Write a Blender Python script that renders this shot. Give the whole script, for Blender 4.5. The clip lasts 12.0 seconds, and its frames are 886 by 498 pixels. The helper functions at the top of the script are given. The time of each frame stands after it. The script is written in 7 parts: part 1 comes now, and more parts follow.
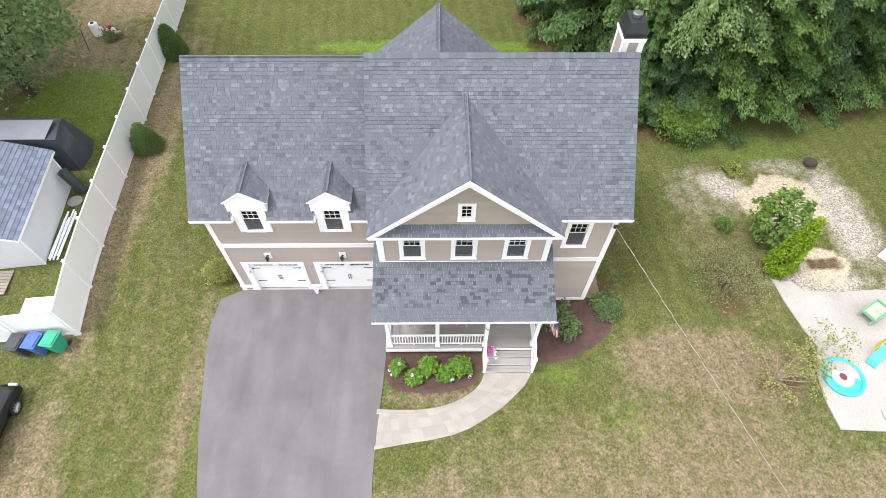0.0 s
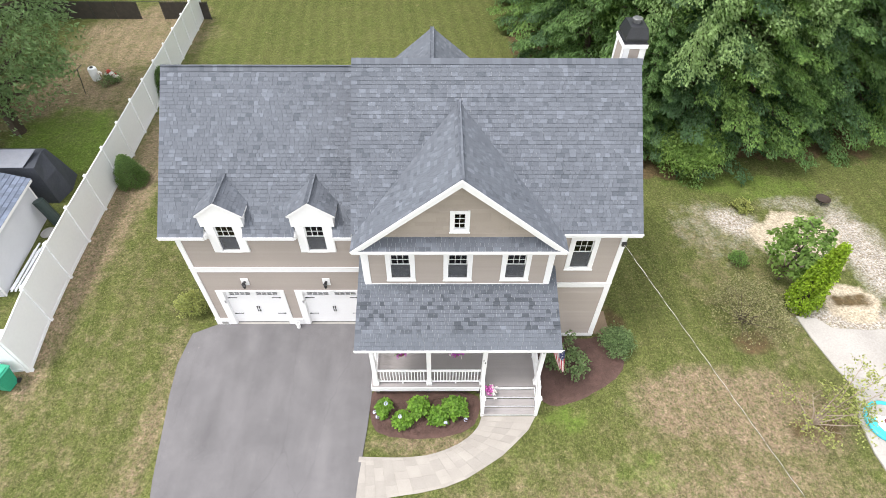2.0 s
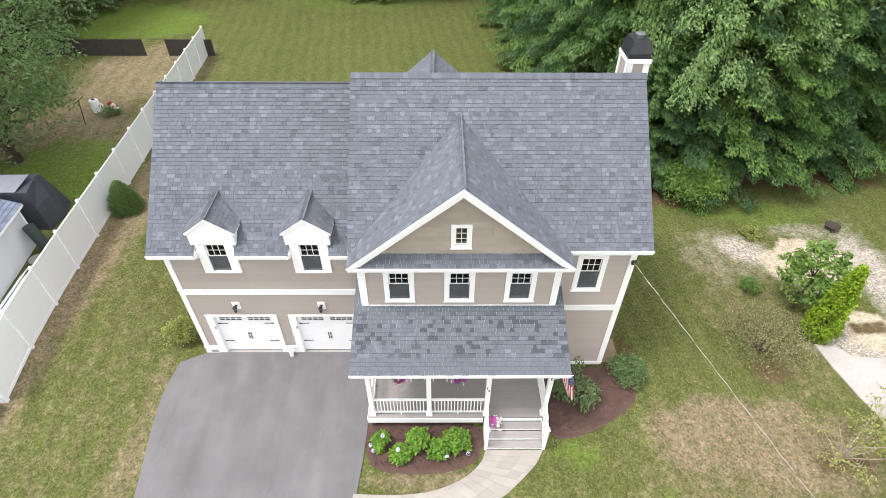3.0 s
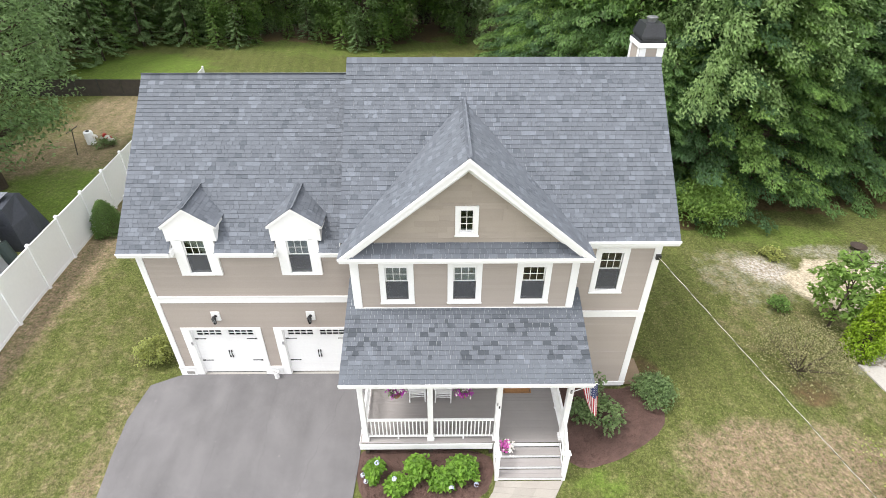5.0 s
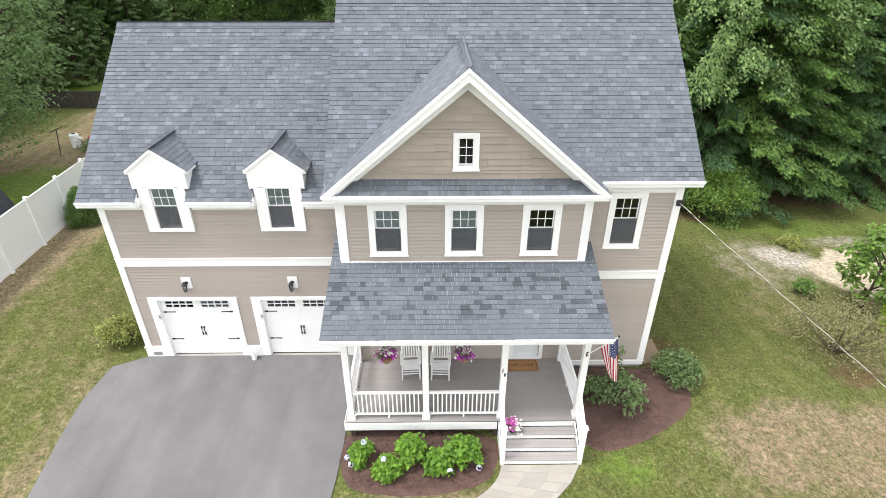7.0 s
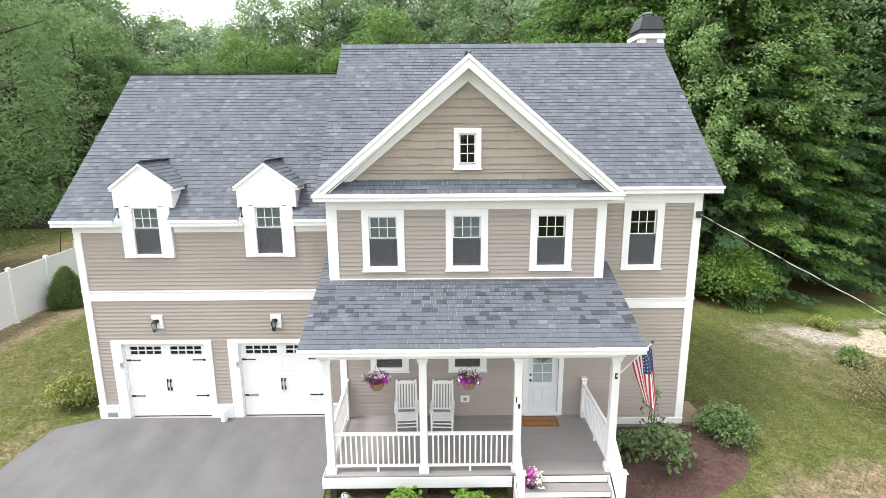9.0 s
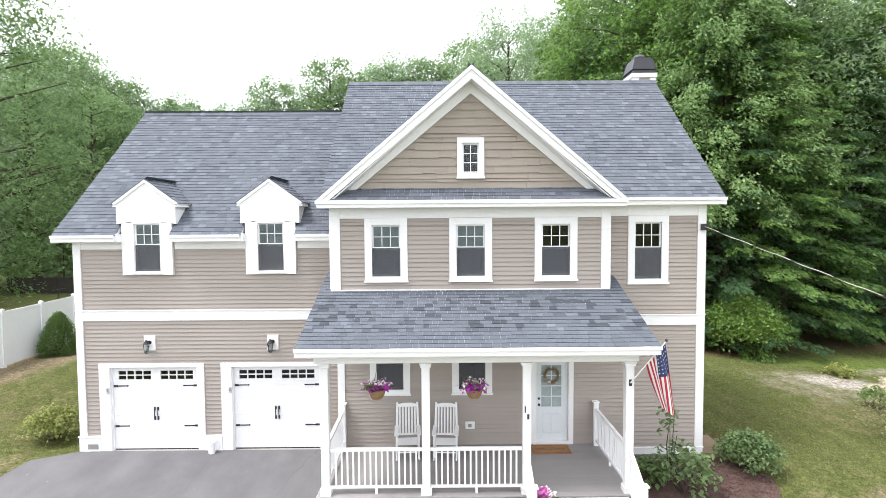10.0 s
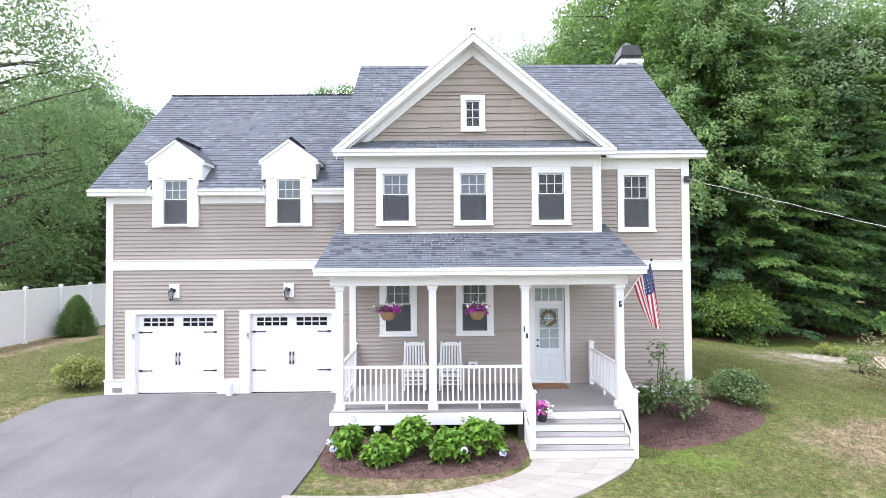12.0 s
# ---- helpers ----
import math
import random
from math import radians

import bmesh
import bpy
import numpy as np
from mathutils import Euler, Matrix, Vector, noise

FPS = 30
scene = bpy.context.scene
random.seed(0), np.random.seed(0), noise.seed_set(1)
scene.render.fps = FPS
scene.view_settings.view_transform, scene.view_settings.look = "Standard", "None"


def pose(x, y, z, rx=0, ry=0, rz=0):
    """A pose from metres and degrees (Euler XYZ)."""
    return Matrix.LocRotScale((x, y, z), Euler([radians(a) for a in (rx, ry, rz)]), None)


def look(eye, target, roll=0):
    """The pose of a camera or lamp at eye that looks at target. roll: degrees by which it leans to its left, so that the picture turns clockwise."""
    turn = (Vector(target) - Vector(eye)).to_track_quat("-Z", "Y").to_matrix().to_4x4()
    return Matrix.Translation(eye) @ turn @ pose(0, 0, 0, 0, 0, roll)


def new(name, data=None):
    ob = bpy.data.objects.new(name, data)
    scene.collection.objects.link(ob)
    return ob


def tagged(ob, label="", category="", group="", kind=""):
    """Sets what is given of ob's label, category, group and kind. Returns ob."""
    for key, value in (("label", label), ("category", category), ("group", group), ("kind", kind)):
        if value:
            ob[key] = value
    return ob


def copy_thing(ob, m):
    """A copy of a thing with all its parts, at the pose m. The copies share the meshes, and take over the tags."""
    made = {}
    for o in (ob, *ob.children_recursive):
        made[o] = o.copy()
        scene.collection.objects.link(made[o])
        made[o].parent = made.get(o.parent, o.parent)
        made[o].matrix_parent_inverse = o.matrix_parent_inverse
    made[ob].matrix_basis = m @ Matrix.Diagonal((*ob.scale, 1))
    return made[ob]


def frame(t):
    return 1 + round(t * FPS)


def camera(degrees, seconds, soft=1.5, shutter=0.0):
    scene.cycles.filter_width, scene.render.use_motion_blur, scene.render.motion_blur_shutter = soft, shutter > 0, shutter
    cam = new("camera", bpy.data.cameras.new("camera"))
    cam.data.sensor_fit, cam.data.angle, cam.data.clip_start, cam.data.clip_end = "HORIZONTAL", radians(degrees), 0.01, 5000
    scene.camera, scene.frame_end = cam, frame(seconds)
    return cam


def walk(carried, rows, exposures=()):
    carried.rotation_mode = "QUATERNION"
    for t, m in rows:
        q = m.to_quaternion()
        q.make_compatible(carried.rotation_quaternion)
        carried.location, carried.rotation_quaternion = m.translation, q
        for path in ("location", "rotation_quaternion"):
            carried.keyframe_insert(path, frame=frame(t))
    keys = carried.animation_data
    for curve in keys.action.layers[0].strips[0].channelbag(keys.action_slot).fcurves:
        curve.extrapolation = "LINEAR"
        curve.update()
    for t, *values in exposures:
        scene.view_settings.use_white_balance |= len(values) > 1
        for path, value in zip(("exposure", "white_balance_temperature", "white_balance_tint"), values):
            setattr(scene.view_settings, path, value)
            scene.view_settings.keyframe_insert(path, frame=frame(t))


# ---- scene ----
cam = camera(79.7, 12.0, soft=0.55)
PATH = [
    (0, (0.02, -13.28, 22.458), (0.041, -12.141, 20.815), 0.6),
    (0.5, (0.155, -13.492, 21.772), (0.176, -12.304, 20.163), 0.6),
    (1, (0.279, -13.674, 21.017), (0.297, -12.432, 19.449), 0.5),
    (1.5, (0.356, -13.783, 20.317), (0.372, -12.484, 18.797), 0.5),
    (2, (0.406, -13.786, 19.647), (0.42, -12.424, 18.182), 0.4),
    (2.5, (0.373, -13.818, 19.01), (0.389, -12.393, 17.608), 0.4),
    (3, (0.391, -13.827, 18.405), (0.404, -12.347, 17.059), 0.3),
    (3.5, (0.351, -13.858, 17.713), (0.366, -12.331, 16.422), 0.2),
    (5.5, (0.311, -13.917, 14.628), (0.324, -12.25, 13.523), 0.0),
    (6, (0.333, -13.999, 13.783), (0.347, -12.308, 12.716), 0.0),
    (6.5, (0.308, -13.997, 12.99), (0.332, -12.296, 11.939), 0.1),
    (8.5, (0.482, -14.081, 8.942), (0.492, -12.17, 8.354), -0.3),
    (9, (0.429, -14.121, 7.974), (0.437, -12.167, 7.55), -0.4),
    (9.5, (0.366, -14.142, 6.987), (0.375, -12.159, 6.73), -0.4),
    (10, (0.34, -14.196, 6.082), (0.349, -12.198, 5.983), -0.4),
    (10.5, (0.289, -14.589, 5.18), (0.301, -12.589, 5.198), -0.3),
    (11, (0.227, -15.026, 4.346), (0.239, -13.026, 4.372), -0.3),
    (11.5, (0.201, -15.274, 3.821), (0.211, -13.274, 3.854), -0.4),
    (12, (0.217, -15.383, 3.746), (0.223, -13.383, 3.788), -0.4),
]
walk(cam, [(t, look(eye, target, roll)) for t, eye, target, roll in PATH],
     [(0.0, 0.93, 6480, 12.5), (5.5, 0.99, 6580, 10), (8.5, 1.05, 6520, 9.5), (9.5, 1.10, 6450, 10), (10.5, 1.16, 6170, 14), (12.0, 1.20, 5960, 16)])

# ---- light ----
world = bpy.data.worlds.new("overcast_sky")
scene.world = world
world.use_nodes = True
wn, wl = world.node_tree.nodes, world.node_tree.links
sky = wn.new("ShaderNodeTexSky")
sky.sky_type, sky.sun_disc = "NISHITA", False
sky.sun_elevation, sky.sun_rotation = radians(64), radians(254)
sky.dust_density, sky.ozone_density = 4.0, 0.5
grey = wn.new("ShaderNodeHueSaturation")
grey.inputs["Saturation"].default_value = 0.18
cloud = wn.new("ShaderNodeMix")
cloud.data_type = "RGBA"
cloud.inputs[0].default_value = 0.72
cloud.inputs[7].default_value = (9.0, 9.2, 9.5, 1)
wl.new(sky.outputs["Color"], grey.inputs["Color"])
wl.new(grey.outputs["Color"], cloud.inputs[6])
wl.new(cloud.outputs[2], wn["Background"].inputs["Color"])
wn["Background"].inputs["Strength"].default_value = 0.13
sun = new("sun", bpy.data.lights.new("sun", "SUN"))
sun.data.energy, sun.data.angle, sun.data.color = 1.65, radians(16), (1.0, 0.97, 0.92)
sun.matrix_world = look((-12.2, -3.6, 26), (0, 0, 0))


# ---- materials ----
def mat(name, c1, c2=None, rough=0.7, s1=0.8, s2=25.0, bump=0.0, bscale=60.0, metal=0.0, rand="", amount=0.25, spec=0.5):
    """Two colours mixed by coarse and fine noise, with an optional tone for each piece."""
    m = bpy.data.materials.new(name)
    m.use_nodes = True
    n, l = m.node_tree.nodes, m.node_tree.links
    b = n["Principled BSDF"]
    b.inputs["Roughness"].default_value = rough
    b.inputs["Metallic"].default_value = metal
    b.inputs["Specular IOR Level"].default_value = spec
    c2 = c2 or tuple(v * 0.8 for v in c1)
    geo = n.new("ShaderNodeNewGeometry")
    na, nb = n.new("ShaderNodeTexNoise"), n.new("ShaderNodeTexNoise")
    na.inputs["Scale"].default_value, nb.inputs["Scale"].default_value = s1, s2
    na.inputs["Detail"].default_value, nb.inputs["Detail"].default_value = 4, 3
    for t in (na, nb):
        l.new(geo.outputs["Position"], t.inputs["Vector"])
    add = n.new("ShaderNodeMath")
    add.operation = "ADD"
    l.new(na.outputs["Fac"], add.inputs[0])
    l.new(nb.outputs["Fac"], add.inputs[1])
    rng = n.new("ShaderNodeMapRange")
    rng.inputs[1].default_value, rng.inputs[2].default_value = 0.7, 1.3
    l.new(add.outputs[0], rng.inputs[0])
    mix = n.new("ShaderNodeMix")
    mix.data_type = "RGBA"
    mix.inputs[6].default_value, mix.inputs[7].default_value = (*c1, 1), (*c2, 1)
    l.new(rng.outputs[0], mix.inputs[0])
    out = mix.outputs[2]
    if rand:
        if rand == "object":
            src = n.new("ShaderNodeObjectInfo").outputs["Random"]
        else:
            src = geo.outputs["Random Per Island"]
        tone = n.new("ShaderNodeMapRange")
        tone.inputs[3].default_value, tone.inputs[4].default_value = 1 - amount, 1 + amount
        l.new(src, tone.inputs[0])
        mul = n.new("ShaderNodeVectorMath")
        mul.operation = "SCALE"
        l.new(out, mul.inputs[0])
        l.new(tone.outputs[0], mul.inputs["Scale"])
        out = mul.outputs[0]
    l.new(out, b.inputs["Base Color"])
    if bump:
        bt = n.new("ShaderNodeTexNoise")
        bt.inputs["Scale"].default_value, bt.inputs["Detail"].default_value = bscale, 4
        l.new(geo.outputs["Position"], bt.inputs["Vector"])
        bp = n.new("ShaderNodeBump")
        bp.inputs["Strength"].default_value, bp.inputs["Distance"].default_value = bump, 0.02
        l.new(bt.outputs["Fac"], bp.inputs["Height"])
        l.new(bp.outputs["Normal"], b.inputs["Normal"])
    return m


def leaf_mat(name, c1, c2, amount=0.42):
    m = mat(name, c1, c2, rough=0.55, s1=0.35, s2=3.0, rand="island", amount=amount, spec=0.35)
    b = m.node_tree.nodes["Principled BSDF"]
    l = m.node_tree.links
    tr = m.node_tree.nodes.new("ShaderNodeBsdfTranslucent")
    mx = m.node_tree.nodes.new("ShaderNodeMixShader")
    mx.inputs[0].default_value = 0.5
    src = b.inputs["Base Color"].links[0].from_socket
    l.new(src, tr.inputs["Color"])
    l.new(b.outputs[0], mx.inputs[1])
    l.new(tr.outputs[0], mx.inputs[2])
    l.new(mx.outputs[0], m.node_tree.nodes["Material Output"].inputs["Surface"])
    return m


def shingle_mat(name, rand, patch, dark=1.0, pale=1.0, courses=False):
    """Laminated asphalt shingles: most tabs mid blue-grey, some pale, some dark."""
    m = bpy.data.materials.new(name)
    m.use_nodes = True
    n, l = m.node_tree.nodes, m.node_tree.links
    b = n["Principled BSDF"]
    b.inputs["Roughness"].default_value = 0.85
    b.inputs["Specular IOR Level"].default_value = 0.3
    geo = n.new("ShaderNodeNewGeometry")
    src = n.new("ShaderNodeObjectInfo").outputs["Random"] if rand == "object" else geo.outputs["Random Per Island"]
    big = n.new("ShaderNodeTexNoise")
    big.inputs["Scale"].default_value, big.inputs["Detail"].default_value = 0.55, 3
    l.new(geo.outputs["Position"], big.inputs["Vector"])
    sh = n.new("ShaderNodeMath")
    sh.operation = "MULTIPLY_ADD"
    sh.inputs[1].default_value, sh.inputs[2].default_value = patch, -patch * 0.5 - (0.14 if courses else 0.0)
    l.new(big.outputs["Fac"], sh.inputs[0])
    ad = n.new("ShaderNodeMath")
    l.new(src, ad.inputs[0])
    l.new(sh.outputs[0], ad.inputs[1])
    ramp = n.new("ShaderNodeValToRGB")
    e = ramp.color_ramp.elements
    e[0].position, e[0].color = 0.0, (0.082 * dark, 0.093 * dark, 0.110 * dark, 1)
    e[1].position, e[1].color = 1.0, (0.157 * pale, 0.173 * pale, 0.204 * pale, 1)
    for p, c in ((0.14, (0.108, 0.119, 0.140)), (0.72, (0.118, 0.130, 0.152)), (0.90, (0.135 * pale, 0.149 * pale, 0.175 * pale))):
        q = e.new(p)
        q.color = (*c, 1)
    l.new(ad.outputs[0], ramp.inputs[0])
    grain = n.new("ShaderNodeTexNoise")
    grain.inputs["Scale"].default_value, grain.inputs["Detail"].default_value = 130, 2
    l.new(geo.outputs["Position"], grain.inputs["Vector"])
    gr = n.new("ShaderNodeMapRange")
    gr.inputs[3].default_value, gr.inputs[4].default_value = 0.75, 1.25
    l.new(grain.outputs["Fac"], gr.inputs[0])
    mul = n.new("ShaderNodeVectorMath")
    mul.operation = "SCALE"
    tabs = ramp.outputs[0]
    if courses:
        # a darker, mottled batch of tabs in the middle courses, plain ones above and below
        xyz, off, gap, edge, blend = n.new("ShaderNodeSeparateXYZ"), n.new("ShaderNodeMath"), n.new("ShaderNodeMath"), n.new("ShaderNodeMapRange"), n.new("ShaderNodeMix")
        l.new(geo.outputs["Position"], xyz.inputs[0])
        off.operation, gap.operation = "ADD", "ABSOLUTE"
        off.inputs[1].default_value = 2.42
        l.new(xyz.outputs["Y"], off.inputs[0])
        l.new(off.outputs[0], gap.inputs[0])
        edge.inputs[1].default_value, edge.inputs[2].default_value, edge.inputs[3].default_value, edge.inputs[4].default_value = 0.55, 0.85, 1.0, 0.22
        l.new(gap.outputs[0], edge.inputs[0])
        blend.data_type = "RGBA"
        blend.inputs[6].default_value = (0.112, 0.125, 0.146, 1)
        l.new(edge.outputs[0], blend.inputs[0])
        l.new(tabs, blend.inputs[7])
        tabs = blend.outputs[2]
    l.new(tabs, mul.inputs[0])
    l.new(gr.outputs[0], mul.inputs["Scale"])
    l.new(mul.outputs[0], b.inputs["Base Color"])
    bp = n.new("ShaderNodeBump")
    bp.inputs["Strength"].default_value, bp.inputs["Distance"].default_value = 0.4, 0.01
    l.new(grain.outputs["Fac"], bp.inputs["Height"])
    l.new(bp.outputs["Normal"], b.inputs["Normal"])
    return m


WHITE = mat("white_trim_paint", (0.87, 0.87, 0.87), (0.82, 0.82, 0.825), 0.45, 0.6, 12, 0.04, 30)
VINYL = mat("white_vinyl", (0.915, 0.93, 0.955), (0.875, 0.89, 0.915), 0.4, 0.5, 8)
SIDING = mat("greige_vinyl_siding", (0.380, 0.333, 0.298), (0.346, 0.303, 0.271), 0.6, 0.4, 30, 0.08, 90, rand="object", amount=0.03)
SHAKE = mat("tan_shake_siding", (0.37, 0.32, 0.275), (0.32, 0.277, 0.235), 0.75, 1.2, 45, 0.2, 60, rand="object", amount=0.07)
CORE = mat("sheathing", (0.30, 0.26, 0.22), None, 0.8)
SHINGLE = shingle_mat("asphalt_shingles", "island", 0.25)
SHINGLE_PIECE = shingle_mat("asphalt_shingles_porch", "object", 1.0, 0.72, 1.10, True)
SHINGLE_PORCH = shingle_mat("asphalt_shingles_porch_upper", "island", 1.0, 0.72, 1.10, True)
SHINGLE_CAP = shingle_mat("asphalt_ridge_caps", "object", 0.25)
DECKGREY = mat("grey_composite_decking", (0.31, 0.29, 0.285), (0.265, 0.248, 0.243), 0.6, 1.5, 40, 0.1, 50, rand="object", amount=0.05)
ASPHALT = mat("worn_asphalt", (0.180, 0.173, 0.178), (0.128, 0.123, 0.128), 0.92, 0.5, 45, 0.35, 160, spec=0.25)
_n, _l = ASPHALT.node_tree.nodes, ASPHALT.node_tree.links
_map = _n.new("ShaderNodeMapping")
_map.inputs["Scale"].default_value = (1.0, 0.16, 1.0)
_map.inputs["Rotation"].default_value = (0, 0, radians(6))
_geo = next(q for q in _n if q.type == "NEW_GEOMETRY")
_l.new(_geo.outputs["Position"], _map.inputs["Vector"])
_st = _n.new("ShaderNodeTexNoise")
_st.inputs["Scale"].default_value, _st.inputs["Detail"].default_value = 0.9, 6
_l.new(_map.outputs[0], _st.inputs["Vector"])
_mr = _n.new("ShaderNodeMapRange")
_mr.inputs[1].default_value, _mr.inputs[2].default_value, _mr.inputs[3].default_value, _mr.inputs[4].default_value = 0.3, 0.7, 0.86, 1.13
_l.new(_st.outputs["Fac"], _mr.inputs[0])
_sc = _n.new("ShaderNodeVectorMath")
_sc.operation = "SCALE"
_pb = _n["Principled BSDF"]
_l.new(_pb.inputs["Base Color"].links[0].from_socket, _sc.inputs[0])
_l.new(_mr.outputs[0], _sc.inputs["Scale"])
# patchy wear and pale grit over the streaks
_wn, _wr, _gn, _gr, _gm = _n.new("ShaderNodeTexNoise"), _n.new("ShaderNodeMapRange"), _n.new("ShaderNodeTexNoise"), _n.new("ShaderNodeMapRange"), _n.new("ShaderNodeMix")
_wn.inputs["Scale"].default_value, _wn.inputs["Detail"].default_value, _wn.inputs["Roughness"].default_value = 0.55, 8, 0.7
_gn.inputs["Scale"].default_value, _gn.inputs["Detail"].default_value = 14.0, 2
for _q in (_wn, _gn):
    _l.new(_geo.outputs["Position"], _q.inputs["Vector"])
_wr.inputs[1].default_value, _wr.inputs[2].default_value, _wr.inputs[3].default_value, _wr.inputs[4].default_value = 0.35, 0.65, 0.92, 1.07
_gr.inputs[1].default_value, _gr.inputs[2].default_value = 0.755, 0.79
_l.new(_wn.outputs["Fac"], _wr.inputs[0])
_l.new(_gn.outputs["Fac"], _gr.inputs[0])
_s2 = _n.new("ShaderNodeVectorMath")
_s2.operation = "SCALE"
_l.new(_sc.outputs[0], _s2.inputs[0])
_l.new(_wr.outputs[0], _s2.inputs["Scale"])
_gm.data_type = "RGBA"
_gm.inputs[7].default_value = (0.42, 0.40, 0.38, 1)
_l.new(_gr.outputs[0], _gm.inputs[0])
_l.new(_s2.outputs[0], _gm.inputs[6])
# a few long thin cracks
_cw, _cm, _cv, _cr, _cx = _n.new("ShaderNodeTexNoise"), _n.new("ShaderNodeVectorMath"), _n.new("ShaderNodeTexVoronoi"), _n.new("ShaderNodeMapRange"), _n.new("ShaderNodeMix")
_cw.inputs["Scale"].default_value, _cw.inputs["Detail"].default_value = 0.9, 6
_l.new(_geo.outputs["Position"], _cw.inputs["Vector"])
_cm.operation = "MULTIPLY_ADD"
_cm.inputs[1].default_value = (0.55, 0.55, 0.0)
_l.new(_cw.outputs["Color"], _cm.inputs[0])
_l.new(_map.outputs[0], _cm.inputs[2])
_cv.feature = "DISTANCE_TO_EDGE"
_cv.inputs["Scale"].default_value = 0.42
_l.new(_cm.outputs[0], _cv.inputs["Vector"])
_cr.inputs[1].default_value, _cr.inputs[2].default_value, _cr.inputs[3].default_value, _cr.inputs[4].default_value = 0.001, 0.003, 0.22, 0.0
_l.new(_cv.outputs["Distance"], _cr.inputs[0])
_cx.data_type = "RGBA"
_cx.inputs[7].default_value = (0.05, 0.048, 0.05, 1)
_l.new(_cr.outputs[0], _cx.inputs[0])
_l.new(_gm.outputs[2], _cx.inputs[6])
_l.new(_cx.outputs[2], _pb.inputs["Base Color"])
PAVER = mat("pale_concrete_paver", (0.345, 0.32, 0.29), (0.285, 0.262, 0.236), 0.85, 1.6, 40, 0.3, 90, rand="object", amount=0.09)
PAVERBED = mat("paver_joint_sand", (0.31, 0.285, 0.255), (0.27, 0.245, 0.215), 0.95)
MULCH = mat("dark_bark_mulch", (0.125, 0.072, 0.060), (0.075, 0.044, 0.036), 0.95, 4, 30, 1.0, 45, rand="island", amount=0.35)
CONCRETE = mat("weathered_concrete", (0.43, 0.405, 0.38), (0.32, 0.30, 0.28), 0.9, 0.5, 14, 0.25, 50)
FOUNDATION = mat("foundation_concrete", (0.33, 0.32, 0.305), (0.25, 0.245, 0.235), 0.9, 1.5, 30, 0.2, 60)
BLACK = mat("black_iron", (0.02, 0.02, 0.022), (0.03, 0.03, 0.032), 0.45, 2, 20, 0.05, 40)
DARKMETAL = mat("dark_metal_flue_cap", (0.018, 0.019, 0.023), (0.03, 0.032, 0.038), 0.4, 2, 20, metal=0.0, spec=0.5)
BARK = mat("tree_bark", (0.10, 0.075, 0.055), (0.05, 0.038, 0.03), 0.95, 2, 20, 0.8, 15)
# dark paint standing in for the lack of light indoors
ROOM_SHADE = mat("unlit_room_paint", (0.075, 0.078, 0.085), None, 0.9)
CURTAIN = mat("pale_curtain", (0.8, 0.8, 0.8), (0.7, 0.7, 0.71), 0.9, 3, 20)
BLIND = mat("white_blind", (0.75, 0.75, 0.75), (0.68, 0.68, 0.68), 0.8, 3, 20)
LEAF = leaf_mat("woodland_leaves", (0.17, 0.285, 0.085), (0.088, 0.175, 0.055))
LEAF_LIGHT = leaf_mat("light_green_leaves", (0.21, 0.33, 0.085), (0.118, 0.225, 0.055))
LEAF_DARK = leaf_mat("dark_hemlock_leaves", (0.11, 0.20, 0.08), (0.055, 0.12, 0.048))
# lighter than the foliage itself: some distance haze is put into this colour
LEAF_FAR = leaf_mat("haze_lightened_leaves", (0.25, 0.36, 0.155), (0.16, 0.26, 0.105), 0.34)
LEAF_BRIGHT = leaf_mat("hydrangea_leaves", (0.21, 0.375, 0.05), (0.12, 0.25, 0.035), 0.4)
# aerial haze painted into the leaf colour, paler and greyer
LEAF_HAZE = leaf_mat("haze_paled_leaves", (0.35, 0.45, 0.265), (0.25, 0.36, 0.20), 0.28)
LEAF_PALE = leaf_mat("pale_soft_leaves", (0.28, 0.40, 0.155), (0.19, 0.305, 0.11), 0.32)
LEAF_MAPLE = leaf_mat("broad_maple_leaves", (0.25, 0.38, 0.09), (0.15, 0.26, 0.06), 0.3)
LEAF_SHRUB = leaf_mat("shrub_leaves", (0.23, 0.32, 0.135), (0.14, 0.215, 0.085))
LEAF_GOLD = leaf_mat("yellow_green_leaves", (0.38, 0.40, 0.13), (0.26, 0.30, 0.09))
LEAF_CONE = leaf_mat("arborvitae_leaves", (0.185, 0.29, 0.085), (0.11, 0.195, 0.058))
LEAF_LIME = leaf_mat("lime_arborvitae_leaves", (0.30, 0.43, 0.03), (0.18, 0.30, 0.022))
LEAF_BROWN = leaf_mat("sparse_brownish_leaves", (0.31, 0.29, 0.15), (0.22, 0.22, 0.11))
GRASSBLADE = leaf_mat("lawn_grass_blades", (0.20, 0.22, 0.07), (0.29, 0.26, 0.13), 0.3)
PETAL = mat("magenta_petals", (0.48, 0.03, 0.42), (0.36, 0.02, 0.36), 0.6, rand="island", amount=0.3)
PETAL_RED = mat("red_petals", (0.5, 0.03, 0.03), None, 0.6)
PETAL_WHITE = mat("white_petals", (0.78, 0.76, 0.74), (0.7, 0.66, 0.6), 0.6)
PETAL_BLUE = mat("pale_blue_petals", (0.50, 0.54, 0.74), (0.62, 0.64, 0.78), 0.6)


